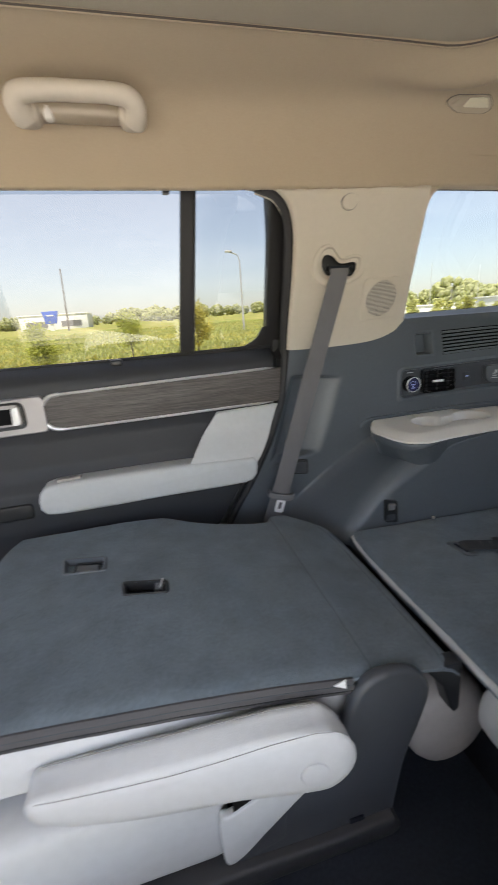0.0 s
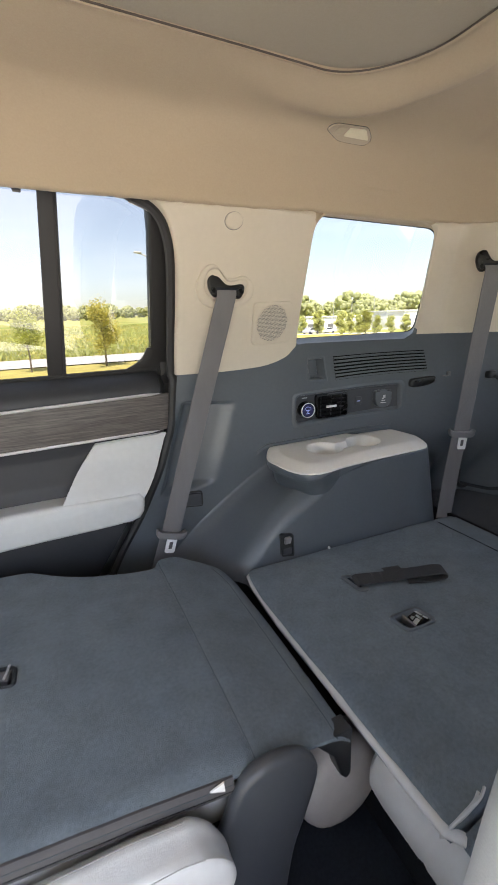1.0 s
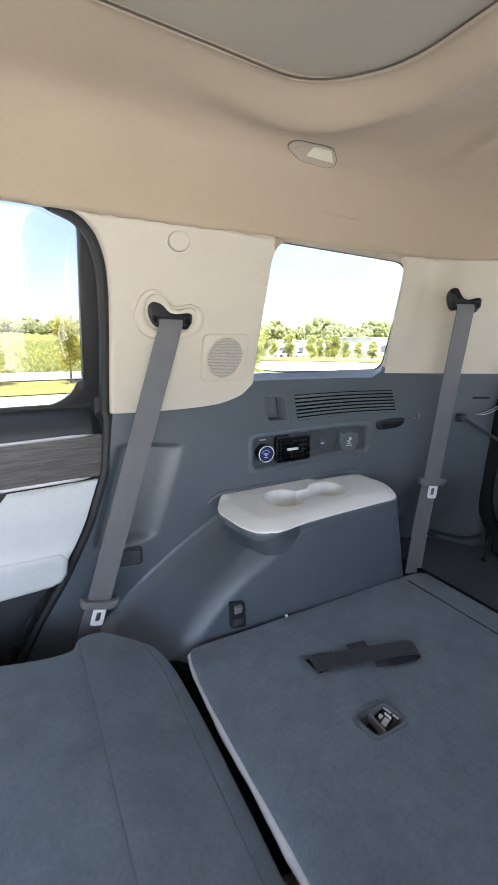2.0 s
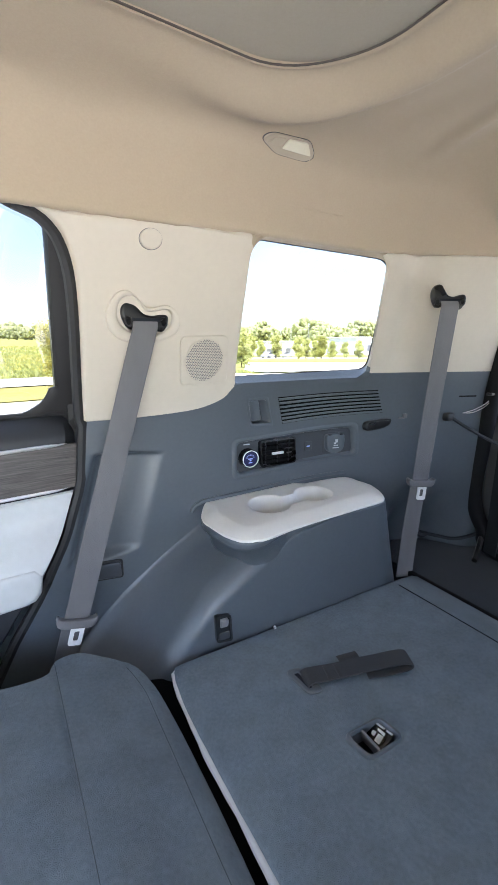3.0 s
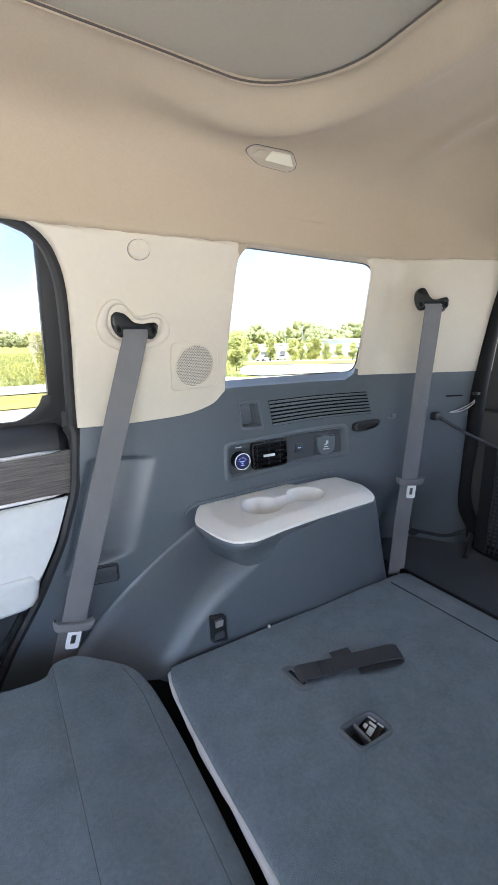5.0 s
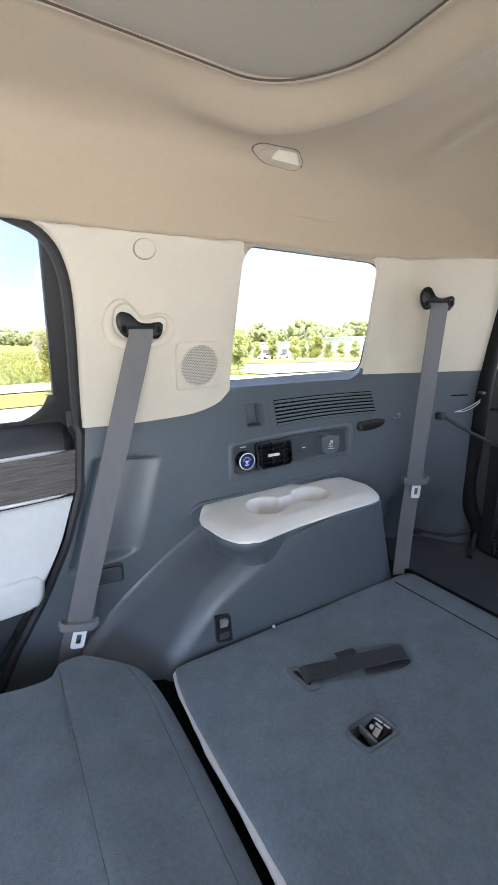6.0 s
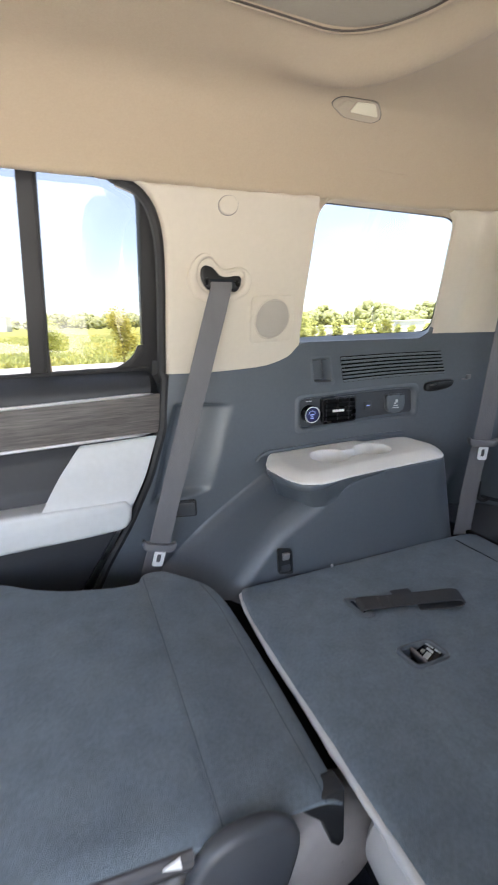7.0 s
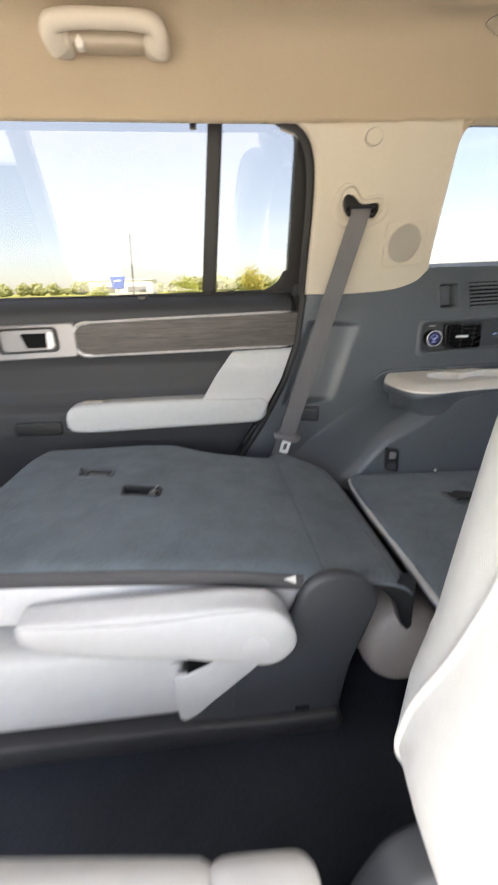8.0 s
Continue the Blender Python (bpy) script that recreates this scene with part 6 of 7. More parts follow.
part("gap", loft([lamp_ring(lq, 1.035, -0.002), lamp_ring(lq, 1.03, 0.0010), lamp_ring(lq, 0.99, 0.0010), lamp_ring(lq, 0.9, -0.002)]), M_PIPE, lamp, "dark joint round the lamp")
part("bezel", loft([lamp_ring(lq, s, o) for s, o in ((1.0, -0.002), (1.0, 0.0012), (0.96, 0.0028), (0.80, 0.0030), (0.4, 0.0030), (0.02, 0.0030))]), M_LAMP, lamp, "beige bezel")
part("switch", prism(rquad([(0.702, -0.008), (0.722, -0.009), (0.717, 0.009), (0.692, 0.008)], 0.005, 5, 2), lambda a, b: on_roof(a, b, 0.002), lambda a, b: on_roof(a, b, 0.0042), 0.001), M_LAMP, lamp)
part("lens", prism(rquad([(0.727, -0.010), (0.767, -0.0125), (0.788, 0.0105), (0.722, 0.0105)], [0.003, 0.006, 0.004, 0.003], 5, 2), lambda a, b: on_roof(a, b, 0.002), lambda a, b: on_roof(a, b, 0.0045), 0.0012), M_LENS, lamp, "ribbed clear lens")

grab = thing("grab_handle", (-0.05, 0.88, 1.68), "cream plastic grab handle above the door", "grab handle")
gp = smooth_line([(-0.145, 0.886, 1.674), (-0.150, 0.868, 1.680), (-0.148, 0.856, 1.688), (-0.134, 0.850, 1.693), (-0.09, 0.848, 1.6955), (-0.05, 0.848, 1.6955), (-0.01, 0.848, 1.6955), (0.022, 0.850, 1.693), (0.035, 0.856, 1.688), (0.038, 0.868, 1.680), (0.033, 0.886, 1.674)], 60)
part("handle_bar", tube(gp, lambda t: 0.0175 + 0.005 * abs(2 * t - 1) ** 3, 14, flat=0.85), M_CREAM, grab, "cream moulded handle")
for x in (-0.145, 0.033):
    part("hinge_foot", soft_box((x, 0.896, 1.680), (0.024, 0.026, 0.017), 0.015, 0.0, 8), M_CREAM, grab)
part("recess_plate", soft_box((-0.056, 0.905, 1.690), (0.075, 0.022, 0.014), 0.010, 0.0, 6), M_LAMP, grab, "beige recess behind the bar")
part("coat_hook", soft_box((-0.108, 0.893, 1.684), (0.008, 0.010, 0.014), 0.005, 0.0, 4), M_TRAY, grab, "small coat hook")

# ---------- cargo net by the tailgate ----------
net = thing("cargo_net", (1.40, 0.74, 0.742), "black elastic cargo net hooked to the rear trim", "cargo net")
part("top_cord", tube(smooth_line([(1.305, 0.875, 1.178), (1.34, 0.835, 1.145), (1.39, 0.78, 1.108), (1.42, 0.70, 1.085), (1.42, 0.30, 1.07)], 30), 0.005, 6), M_STRAP, net)
part("hook", soft_box((1.298, 0.880, 1.180), (0.016, 0.012, 0.012), 0.008, 0, 4), M_BLACK, net)
part("side_band", ribbon([(1.385, 0.760, 1.10), (1.38, 0.757, 0.95), (1.375, 0.755, 0.79)], Vector((0.006, 0.020, 0)), 0.004), M_BLACK, net)
strands = []
for i in range(36):
    y = 0.740 - 0.013 * i
    strands.append(tube([(1.385, y, 1.09), (1.38, y - 0.006, 0.94), (1.375, y, 0.79)], 0.0026, 4))
for j in range(24):
    z = 0.80 + 0.0125 * j
    strands.append(tube([(1.382, 0.745, z), (1.382, 0.275, z)], 0.0026, 4))
tagged(part("mesh", joined(*strands), M_STRAP, net), kind="stuff")
part("lower_hook", tube(smooth_line([(1.40, 0.795, 0.835), (1.375, 0.785, 0.808), (1.345, 0.775, 0.784), (1.325, 0.768, 0.778)], 16), 0.008, 6), M_BLACK, net)
part("floor_cord", tube(smooth_line([(1.31, 0.940, 0.800), (1.345, 0.905, 0.792), (1.375, 0.855, 0.795), (1.40, 0.795, 0.835)], 20), 0.006, 6), M_STRAP, net)
strap_w = thing("tailgate_wire", (1.40, 0.84, 1.2), "thin pale wire loop at the rear trim", "wire")
for dz in (0.0, 0.007):
    part("wire", tube(smooth_line([(1.322, 0.853, 1.192), (1.350, 0.838, 1.194 + dz), (1.380, 0.822, 1.213 + dz), (1.390, 0.815, 1.240)], 16), 0.0014, 6), M_CHROME, strap_w)
part("wire_clip", box(1.372, 1.402, 0.808, 0.824, 1.2405, 1.2475, 0.002), M_BLACK, strap_w, "black clip at the wire's end")
slot_t = thing("trim_slot", (1.335, 0.855, 1.237), "narrow black slot in the rear trim", "slot")
part("slot", on_wall(box(1.318, 1.365, -0.002, 0.0022, 1.2345, 1.2395, 0.001)), M_PITCH, slot_t)
eye_f = thing("tie_down_hook", (1.305, 0.94, 0.772), "black tie-down hook low on the cargo trim", "hook")
part("hook", soft_box((1.298, 0.950, 0.822), (0.012, 0.012, 0.032), 0.008, 0.0, 6), M_BLACK, eye_f)
part("hook_tip", tube(smooth_line([(1.298, 0.944, 0.800), (1.310, 0.930, 0.790), (1.326, 0.925, 0.796)], 10), 0.007, 8), M_BLACK, eye_f)

# ---------- outdoors ----------
FALL_D = [0, 14, 35, 60, 110, 150, 210, 400, 4000]
FALL_Z = [0, 0.12, -0.45, -1.2, -2.5, -1.6, 2.8, 7.0, 70.0]


def gz(x, y):
    """The ground: a meadow that rises gently, and a hollow with the yard towards the rear."""
    d = math.hypot(x, y)
    if y <= 0 or d < 1e-6:
        return 0.0
    w = step(0.36, 0.50, x / d)
    up = 0.016 * y + 0.006 * x
    return up + (float(np.interp(d, FALL_D, FALL_Z)) - up) * w


def field_material():
    """Rough meadow: yellow-green with greener and straw-coloured drifts."""
    m = material("meadow_grass", (1.0, 1.0, 1.0), 0.95, vary=0.3, grain=0.9, coarse=0.15, bump=0.0, spec=0.1)
    n, l = m.node_tree.nodes, m.node_tree.links
    b = n["Principled BSDF"]
    src = b.inputs["Base Color"].links[0].from_socket
    tc, drift, ramp, mul = n.new("ShaderNodeTexCoord"), n.new("ShaderNodeTexNoise"), n.new("ShaderNodeValToRGB"), n.new("ShaderNodeMixRGB")
    drift.inputs["Scale"].default_value, drift.inputs["Detail"].default_value = 0.11, 6.0
    e = ramp.color_ramp.elements
    e[0].position, e[0].color = 0.36, (0.20, 0.25, 0.055, 1)
    e[1].position, e[1].color = 0.64, (0.34, 0.31, 0.11, 1)
    mid = e.new(0.5)
    mid.color = (0.32, 0.31, 0.095, 1)
    mul.blend_type = "MULTIPLY"
    mul.inputs[0].default_value = 1.0
    l.new(tc.outputs["Object"], drift.inputs["Vector"])
    l.new(drift.outputs["Fac"], ramp.inputs[0])
    l.new(ramp.outputs[0], mul.inputs[1])
    l.new(src, mul.inputs[2])
    l.new(mul.outputs[0], b.inputs["Base Color"])
    return m


M_FIELD = field_material()
M_VERGE = material("dry_mown_grass", (0.36, 0.31, 0.10), 0.95, vary=0.3, grain=2.5, coarse=0.3, bump=0.0, spec=0.1)
M_ROAD = material("pale_concrete", (0.42, 0.41, 0.39), 0.85, vary=0.12, grain=3.0, coarse=0.3, bump=0.0)
M_LOT = material("parking_concrete", (0.37, 0.36, 0.34), 0.9, vary=0.15, grain=3.0, coarse=0.2, bump=0.0)
# Lighter leaf copy for the yard: its washed-out brightness is put into the colour.
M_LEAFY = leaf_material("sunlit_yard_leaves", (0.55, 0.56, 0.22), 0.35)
M_LEAF = leaf_material("tree_leaves", (0.44, 0.47, 0.10), 0.4)
M_GRASS = leaf_material("meadow_blades", (0.50, 0.52, 0.19), 0.2)
M_BLOOM = leaf_material("yellow_flower_heads", (0.60, 0.56, 0.18), 0.25)
M_LEAF2 = leaf_material("turning_leaves", (0.46, 0.42, 0.09), 0.45)
# Paler, greyer than nearer leaves: distance haze is put into the colour.
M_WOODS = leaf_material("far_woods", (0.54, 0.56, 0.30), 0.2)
M_BARK = material("young_bark", (0.14, 0.11, 0.08), 0.9, vary=0.3, grain=20, coarse=3, bump=0.0)
M_BLDG = material("white_cladding", (0.72, 0.72, 0.70), 0.7, vary=0.05, grain=0.8, coarse=0.1, bump=0.0)
M_BLDG2 = material("grey_brown_cladding", (0.30, 0.25, 0.21), 0.8, vary=0.1, grain=0.8, coarse=0.1, bump=0.0)
M_BLUE = material("blue_sign", (0.02, 0.10, 0.50), 0.5, vary=0.05, grain=1, bump=0.0)
M_POLE = material("galvanised_pole", (0.5, 0.5, 0.5), 0.45, metal=0.4, vary=0.05, grain=4, bump=0.0)
M_UTIL = material("weathered_pole", (0.13, 0.11, 0.1), 0.9, vary=0.1, grain=4, bump=0.0)
M_SEDAN = material("silver_car_paint", (0.5, 0.5, 0.52), 0.25, metal=0.3, vary=0.02, grain=4, bump=0.0, coat=0.5)
M_VAN = material("white_car_paint", (0.75, 0.75, 0.75), 0.25, vary=0.02, grain=4, bump=0.0, coat=0.5)


def sheet(name, x0, x1, y0, y1, lift, mat, label, category, nx=60, ny=30):
    return solid(name, grid(nx, ny, lambda u, v: Vector((x0 + (x1 - x0) * u, y0 + (y1 - y0) * v, gz(x0 + (x1 - x0) * u, y0 + (y1 - y0) * v) + lift))), mat, label, category, "structure")


RADII = [0.0, 2, 5, 8, 12, 16, 20, 26, 34, 44, 56, 70, 86, 104, 126, 150, 180, 215, 260, 330, 450, 700, 1200, 2600]
gv = bmesh.new()
g_rows = [[gv.verts.new((r * math.cos(a), r * math.sin(a), gz(r * math.cos(a), r * math.sin(a)))) for a in np.linspace(0, 2 * math.pi, 180, endpoint=False)] for r in RADII[1:]]
g_mid = gv.verts.new((0, 0, 0))
for i in range(180):
    gv.faces.new((g_mid, g_rows[0][i], g_rows[0][(i + 1) % 180]))
for ra, rb in zip(g_rows, g_rows[1:]):
    for i in range(180):
        gv.faces.new((ra[i], ra[(i + 1) % 180], rb[(i + 1) % 180], rb[i]))
solid("ground", gv, M_FIELD, "yellow-green meadow reaching to the horizon", "field", "structure")
sheet("car_park", -60, 70, -40, 10.1, 0.010, M_LOT, "pale grey concrete car park", "car park")
sheet("verge", -80, 7.0, 10.2, 12.88, 0.020, M_VERGE, "dry mown grass verge", "verge")
sheet("verge_far", 7.0, 60, 10.2, 13.2, 0.024, M_VERGE, "dry mown grass verge", "verge")
road_bm = grid(40, 1, lambda u, v: Vector((-80 + 120 * u, 13.05 + 2.6 * v, gz(-80 + 120 * u, 13.05 + 2.6 * v) + 0.03)))
solid("road", road_bm, M_ROAD, "pale concrete road", "road", "structure")
yard_x0 = lambda y: max(11.0, 0.60 * y)
solid("yard", grid(50, 50, lambda u, v: Vector((yard_x0(16.2 + 76 * v) + (150 - yard_x0(16.2 + 76 * v)) * u, 16.2 + 76 * v, gz(yard_x0(16.2 + 76 * v) + (150 - yard_x0(16.2 + 76 * v)) * u, 16.2 + 76 * v) + 0.05))), M_ROAD,
      "pale concrete yard of the buildings opposite", "yard", "structure")
for name, y in (("kerb", 10.14), ("kerb", 12.95)):
    kb = grid(1, 1, lambda u, v: Vector((-80 + 140 * u, y + 0.14 * v, gz(-80 + 140 * u, y) + 0.11)))
    bmesh.ops.solidify(kb, geom=kb.faces[:], thickness=0.11)
    solid("kerb", kb, M_ROAD, "pale concrete kerb", "kerb", "structure")


# grass strip in the yard, before the buildings
lawn = lambda u, v: ((46 + 34 * v) * math.cos(0.62 + 0.42 * u), (46 + 34 * v) * math.sin(0.62 + 0.42 * u))
solid("yard_lawn", grid(40, 14, lambda u, v: Vector((*lawn(u, v), gz(*lawn(u, v)) + 0.10))), M_VERGE, "pale dry lawn in the yard opposite", "lawn", "structure")


def meadow(count, seed):
    """Tall grass and flower heads: crossed blades in clumps, denser towards the road."""
    rng = random.Random(seed)
    verts, faces, slots = [], [], []
    for i in range(count):
        y = 15.8 + 46 * rng.random() ** 1.6
        x = rng.uniform(-1.6, 0.62) * y
        if x > yard_x0(y) - 1:
            continue
        h = rng.uniform(0.08, 0.26) * (1.0 + 0.8 * max(0, noise.noise((x * 0.15, y * 0.15, 2.0))))
        slot = 1 if noise.noise((x * 0.3, y * 0.3, 7.0)) + rng.uniform(-0.5, 0.5) > 0.25 else 0
        base = Vector((x, y, gz(x, y)))
        for k in range(5):
            a = rng.uniform(0, 6.28)
            side = Vector((math.cos(a), math.sin(a), 0)) * rng.uniform(0.02, 0.06)
            foot = base + Vector((rng.gauss(0, 0.12), rng.gauss(0, 0.12), 0))
            tip = foot + Vector((rng.gauss(0, 0.3) * h, rng.gauss(0, 0.3) * h, h * rng.uniform(0.6, 1.1)))
            m = len(verts)
            verts += [foot - side * 0.5, foot + side * 0.5, foot.lerp(tip, 0.6) + side, tip, foot.lerp(tip, 0.6) - side]
            faces.append((m, m + 1, m + 2, m + 3, m + 4))
            slots.append(slot)
    me = bpy.data.meshes.new("meadow_grass")
    me.from_pydata(verts, [], faces)
    me.materials.append(M_GRASS)
    me.materials.append(M_BLOOM)
    me.polygons.foreach_set("material_index", slots)
    return tagged(new("meadow_grass", me), "tall yellow-green grass and yellow flower heads of the meadow", "grass", kind="stuff")


meadow(14000, 21)


def tree_thing(at, height, spread, leaves, mat, label, seed, leaf=0.10, low=0.26):
    rng = random.Random(seed)
    base = Vector((at[0], at[1], gz(at[0], at[1])))
    th = thing("tree", base, label, "tree", "young trees")
    trunk = tube([base + Vector((0, 0, -0.05)), base + Vector((0.02, 0.01, height * 0.3)), base + Vector((-0.02, 0.02, height * 0.65)), base + Vector((0.01, 0, height * 0.93))], lambda t: 0.045 * height / 3 * (1.15 - t), 7)
    limbs = []
    tips = []
    for i in range(14):
        h = height * rng.uniform(low, 0.85)
        a = rng.uniform(0, 6.28)
        reach = spread * (1.1 - 0.75 * (h / height)) * rng.uniform(0.6, 1.0)
        p0 = base + Vector((0, 0, h))
        p1 = p0 + Vector((math.cos(a) * reach, math.sin(a) * reach, reach * rng.uniform(0.45, 0.9)))
        limbs.append(tube([p0, p0.lerp(p1, 0.5) + Vector((0, 0, 0.05)), p1], lambda t: 0.016 * height / 3 * (1.1 - t), 5))
        tips += [p0.lerp(p1, s) for s in (0.45, 0.75, 1.0)]
    tips.append(base + Vector((0, 0, height * 0.95)))
    part("trunk", joined(trunk, *limbs), M_BARK, th)
    verts, faces = [], []
    for i in range(leaves):
        c = rng.choice(tips) + Vector((rng.gauss(0, 1), rng.gauss(0, 1), rng.gauss(0, 1))) * spread * 0.20
        d = Vector((rng.gauss(0, 1), rng.gauss(0, 1), rng.gauss(0, 1))).normalized()
        s = d.orthogonal().normalized()
        L = leaf * rng.uniform(0.6, 1.25)
        k = len(verts)
        verts += [c - d * L, c + s * L * 0.55, c + d * L, c - s * L * 0.55]
        faces.append((k, k + 1, k + 2, k + 3))
    me = bpy.data.meshes.new("crown")
    me.from_pydata([v - base for v in verts], [], faces)
    me.materials.append(mat)
    crown = new("crown", me)
    crown.parent = th
    return th


tree_a = tree_thing((-0.42, 12.0), 1.55, 0.42, 2400, M_LEAF, "young green tree on the grass verge", 3, 0.032)
tree_b = tree_thing((1.45, 12.1), 1.75, 0.52, 3400, M_LEAF2, "young tree with leaves turning orange on the verge", 5, 0.034)
tree_c = tree_thing((-2.5, 11.2), 1.35, 0.52, 3000, M_LEAF, "young bushy green tree on the grass verge", 8, 0.034)


def yard_pos(dx, dy, dist):
    k = math.hypot(dx, dy)
    return (0.243 + dx / k * dist, 0.194 + dy / k * dist)


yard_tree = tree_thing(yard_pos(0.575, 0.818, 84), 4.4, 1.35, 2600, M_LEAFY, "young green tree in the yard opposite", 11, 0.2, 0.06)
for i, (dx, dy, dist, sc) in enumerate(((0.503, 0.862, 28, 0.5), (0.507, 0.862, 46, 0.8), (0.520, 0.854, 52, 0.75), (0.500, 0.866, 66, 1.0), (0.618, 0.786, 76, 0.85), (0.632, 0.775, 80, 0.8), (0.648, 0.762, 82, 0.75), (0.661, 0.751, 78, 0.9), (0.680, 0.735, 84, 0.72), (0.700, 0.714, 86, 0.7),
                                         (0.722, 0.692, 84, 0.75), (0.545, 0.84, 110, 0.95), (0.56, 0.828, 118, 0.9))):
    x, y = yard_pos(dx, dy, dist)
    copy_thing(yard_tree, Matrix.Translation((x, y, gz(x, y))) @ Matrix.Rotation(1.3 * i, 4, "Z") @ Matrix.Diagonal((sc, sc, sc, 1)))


# far woods: rows of clumps with an uneven outline
def woods(name, a, b, count, h0, h1, seed, label):
    rng = random.Random(seed)
    verts, faces = [], []
    src = bmesh.new()
    bmesh.ops.create_icosphere(src, subdivisions=1, radius=1.0)
    sv = [v.co.copy() for v in src.verts]
    sf = [[v.index for v in f.verts] for f in src.faces]
    src.free()
    for i in range(count):
        t = (i + rng.uniform(-0.4, 0.4)) / count
        x, y = a[0] + (b[0] - a[0]) * t, a[1] + (b[1] - a[1]) * t
        y += rng.uniform(-8, 8)
        h = rng.uniform(h0, h1) * (0.75 + 0.5 * noise.noise((t * 9, seed, 0)))
        mid = Vector((x, y, gz(x, y) + 0.50 * h))
        girth = h * rng.uniform(0.42, 0.60)
        for k in range(60):
            way = Vector((rng.gauss(0, 1), rng.gauss(0, 1), rng.gauss(0, 1))).normalized()
            r = h * rng.uniform(0.07, 0.15)
            c = mid + Vector((way.x * girth, way.y * girth, way.z * h * 0.46)) * rng.uniform(0.72, 0.98)
            if k == 0:          # the dense middle of the crown
                c, r = mid, girth * 0.88
            m = len(verts)
            verts += [c + p * r * rng.uniform(0.7, 1.2) for p in sv]
            faces += [[q + m for q in f] for f in sf]
    me = bpy.data.meshes.new(name)
    me.from_pydata(verts, [], faces)
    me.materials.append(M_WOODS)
    return tagged(new(name, me), label, "woods", kind="stuff")


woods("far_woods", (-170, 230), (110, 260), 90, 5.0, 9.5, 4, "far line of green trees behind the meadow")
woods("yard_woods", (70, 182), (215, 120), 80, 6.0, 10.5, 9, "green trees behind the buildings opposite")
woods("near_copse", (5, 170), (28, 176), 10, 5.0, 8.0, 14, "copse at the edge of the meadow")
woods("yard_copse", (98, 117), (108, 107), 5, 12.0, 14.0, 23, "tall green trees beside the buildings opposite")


def building(at, size, mat, label, bands=3, windows=6):
    """A flat-roofed low building with a parapet, glazed openings and a canopy."""
    x, y = at
    w, d, h = size
    base = Vector((x, y, gz(x, y) - 0.4))
    th = thing("building", base, label, "building")
    part("wall", box(x - w / 2, x + w / 2, y, y + d, base.z, base.z + h, 0.05), mat, th)
    part("roof", box(x - w / 2 - 0.25, x + w / 2 + 0.25, y - 0.25, y + d, base.z + h, base.z + h + 0.35, 0.05), M_BLDG, th)
    for i in range(windows):
        wx = x - w / 2 + w * (i + 0.5) / windows
        win = part("window", box(wx - w / windows * 0.3, wx + w / windows * 0.3, y - 0.06, y + 0.05, base.z + 1.2, base.z + h * 0.62), M_GUARD, th)
        part("frame", box(wx - w / windows * 0.3, wx + w / windows * 0.3, y - 0.10, y - 0.05, base.z + 1.1, base.z + 1.2), M_BLDG, win)
    return th


building((-28.5, 150), (21, 14, 5.0), M_BLDG, "low white industrial building behind the meadow", windows=2)
building((72, 92), (22, 14, 4.2), M_BLDG, "long low white commercial building across the yard", windows=7)
building((96, 86), (14, 14, 5.0), M_BLDG, "taller white commercial building across the yard", windows=4)
building((58, 104), (12, 10, 3.4), M_BLDG2, "low brown commercial building across the yard", windows=4)

sign = thing("blue_sign", (-23.5, 120, gz(-23.5, 120)), "blue trapezoid advertising sign on a white mast", "sign")
part("mast", box(-24.0, -23.0, 119.9, 120.3, gz(-23.5, 120) - 0.1, 5.0, 0.05), M_BLDG, sign, "white mast")
part("sign_board", prism([(-25.5, 6.7), (-21.5, 6.7), (-22.1, 3.6), (-24.9, 3.6)], xz(119.6), xz(120.4), 0.05), M_BLUE, sign)
part("print_bar", box(-24.4, -22.7, 119.5, 119.58, 5.5, 5.85), M_BLDG, sign)


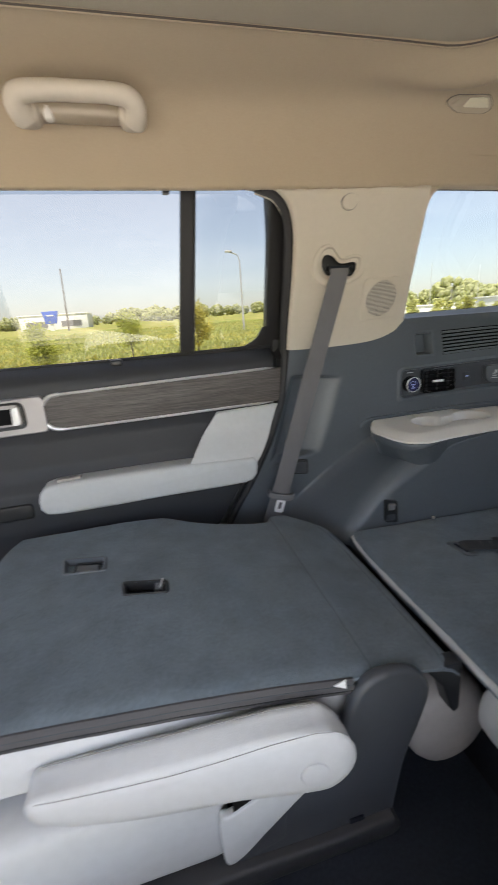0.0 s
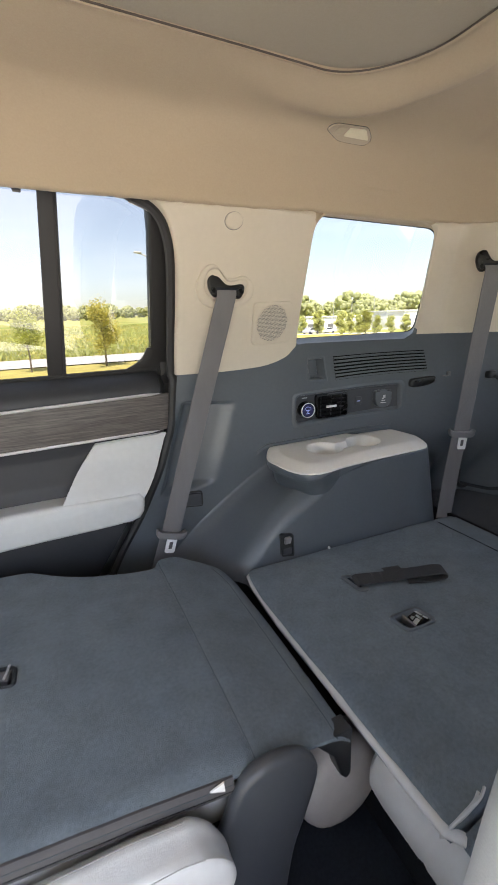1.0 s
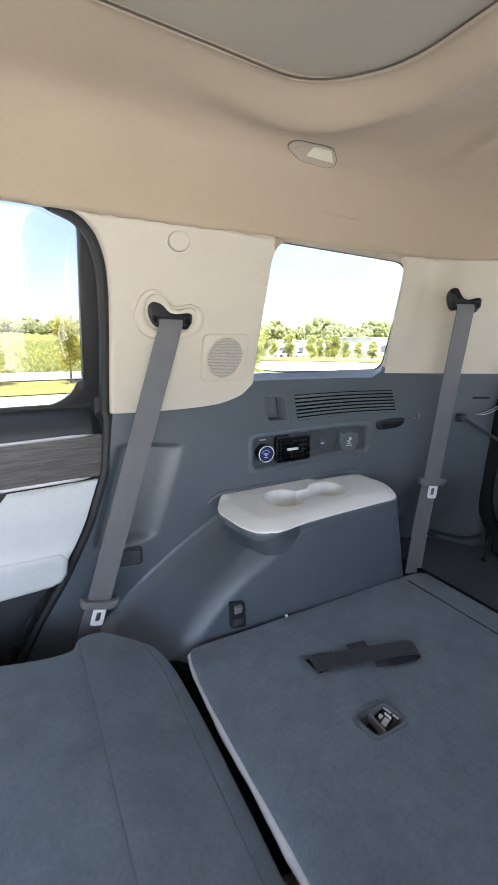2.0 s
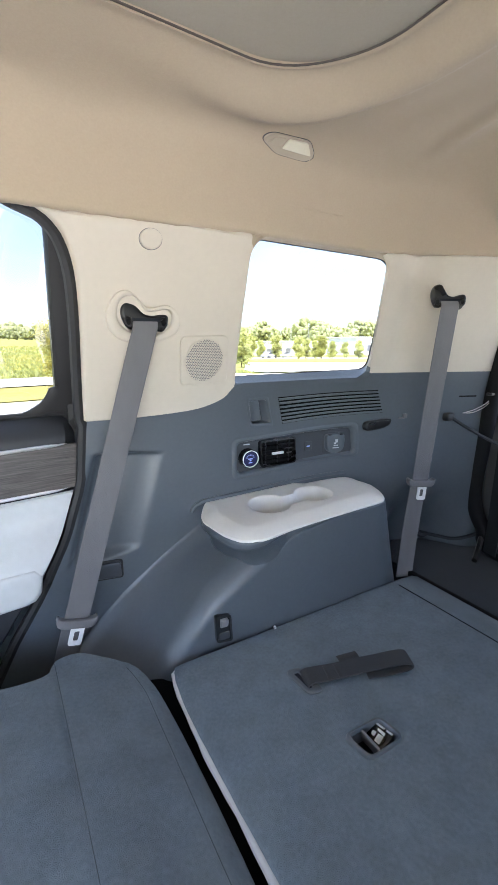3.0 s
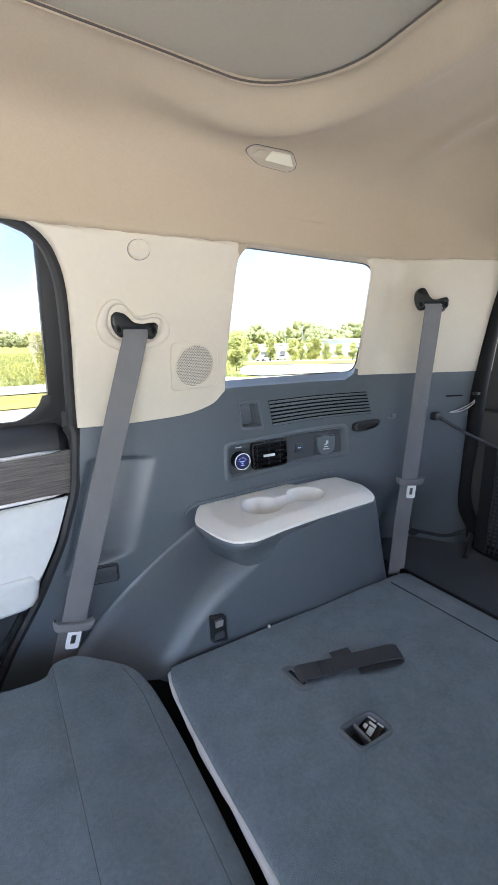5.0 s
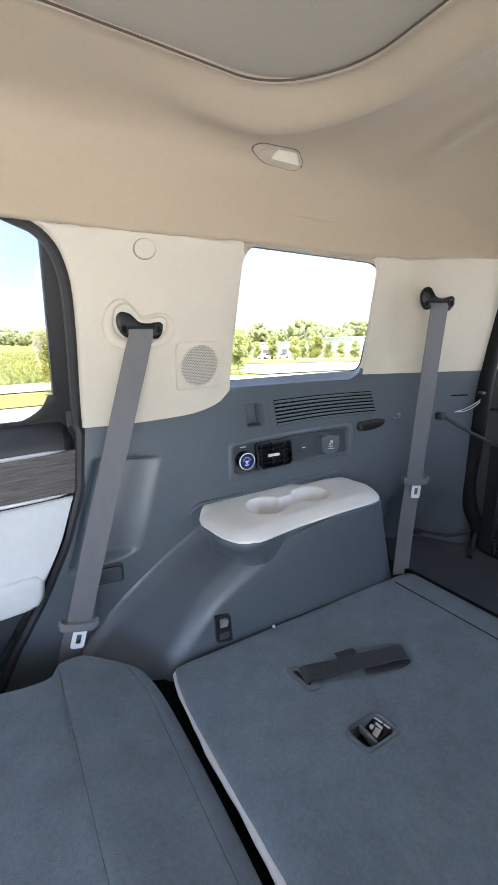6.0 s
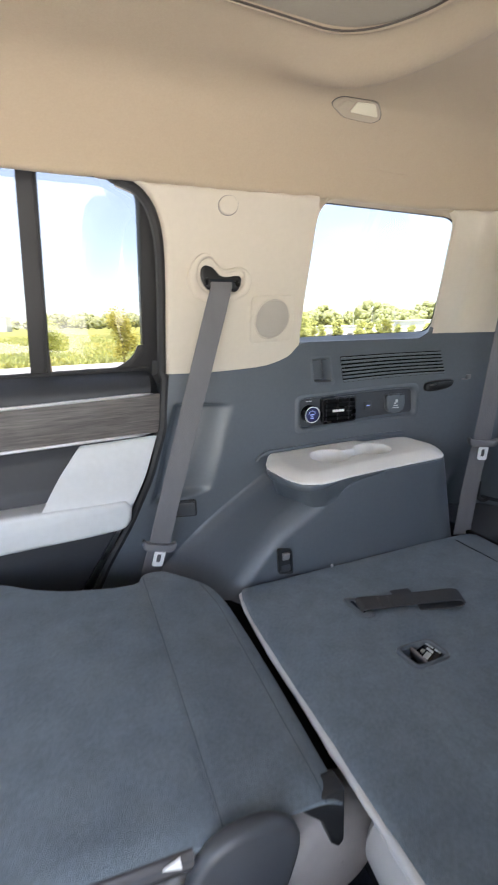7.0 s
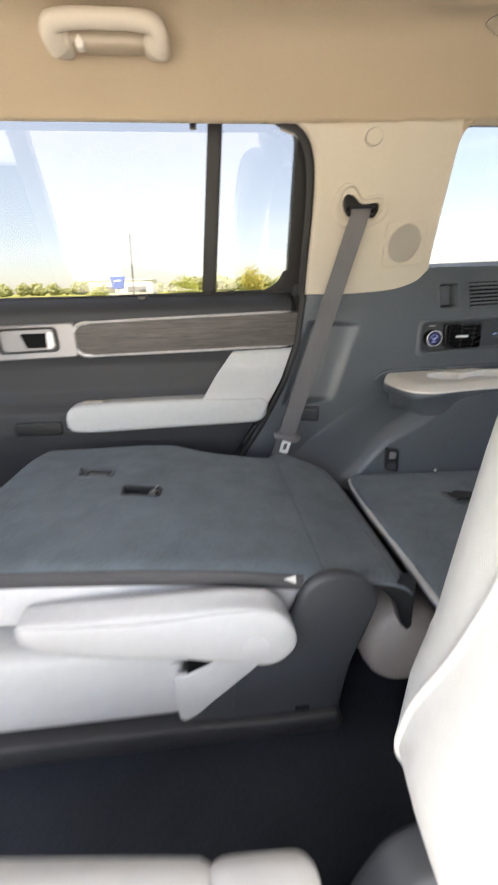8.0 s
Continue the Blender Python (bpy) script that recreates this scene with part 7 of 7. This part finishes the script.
def lamp_post(at, height, arm, label, r=0.07):
    x, y = at
    b = Vector((x, y, gz(x, y)))
    th = thing("street_lamp", b, label, "street lamp", "street lamps")
    part("pole", tube([b, b + Vector((0, 0, height * 0.9))], lambda t: r * (1.2 - 0.5 * t), 10), M_POLE, th)
    if arm:
        part("arm", tube(smooth_line([b + Vector((0, 0, height * 0.88)), b + Vector((arm * 0.2, 0, height * 0.96)), b + Vector((arm, 0, height))], 12), r * 0.6, 8), M_POLE, th)
        part("lamp_head", box(x + arm - 0.25, x + arm + 0.25, y - 0.14, y + 0.14, b.z + height - 0.02, b.z + height + 0.09, 0.03), M_POLE, th)
    return th


lamp_post((7.1, 30), 5.35, -0.75, "tall galvanised street lamp at the meadow's edge", 0.065)
for (dx, dy), d, h in (((0.603, 0.797), 100, 13.6), ((0.672, 0.740), 112, 13.4), ((0.635, 0.772), 90, 7.0)):
    x, y = yard_pos(dx, dy, d)
    lamp_post((x, y), h, 0, "thin pale pole behind the yard", 0.06)
x, y = -16.3, 100
util = thing("utility_pole", (x, y, gz(x, y)), "dark wooden utility pole in the meadow", "utility pole")
part("pole", tube([(x, y, gz(x, y)), (x + 0.5, y, 14.3)], lambda t: 0.16 * (1.2 - 0.5 * t), 8), M_UTIL, util)


def parked_car(at, mat, label, yaw):
    x, y = at
    b = Vector((x, y, gz(x, y) + 0.03))
    th = thing("parked_car", b, label, "car", "parked cars")
    prof = [(-2.2, 0.30), (-2.2, 0.75), (-1.55, 0.92), (-0.9, 1.38), (0.6, 1.42), (1.35, 0.98), (2.15, 0.86), (2.2, 0.32)]
    cab = [(-1.35, 0.95), (-0.85, 1.33), (0.55, 1.36), (1.12, 0.98)]
    m = Matrix.Translation(b) @ Matrix.Rotation(yaw, 4, "Z")
    body = prism(prof, xz(-0.85), xz(0.85), 0.08)
    glassb = prism(cab, xz(-0.865), xz(0.865), 0.02)
    for bmx, nm, mt in ((body, "body", mat), (glassb, "side_window", M_BLACK)):
        bmx.transform(m)
        part(nm, bmx, mt, th)
    for wx in (-1.35, 1.35):
        for wy in (-0.8, 0.8):
            wbm = tube([(wx, wy - 0.1, 0.32), (wx, wy + 0.1, 0.32)], 0.32, 16)
            wbm.transform(m)
            wh = part("wheel", wbm, M_RUBBER, th)
    return th


parked_car(yard_pos(0.562, 0.828, 96), M_SEDAN, "silver car parked in the yard", 0.3)
parked_car(yard_pos(0.592, 0.806, 104), M_VAN, "white car parked in the yard", 0.2)
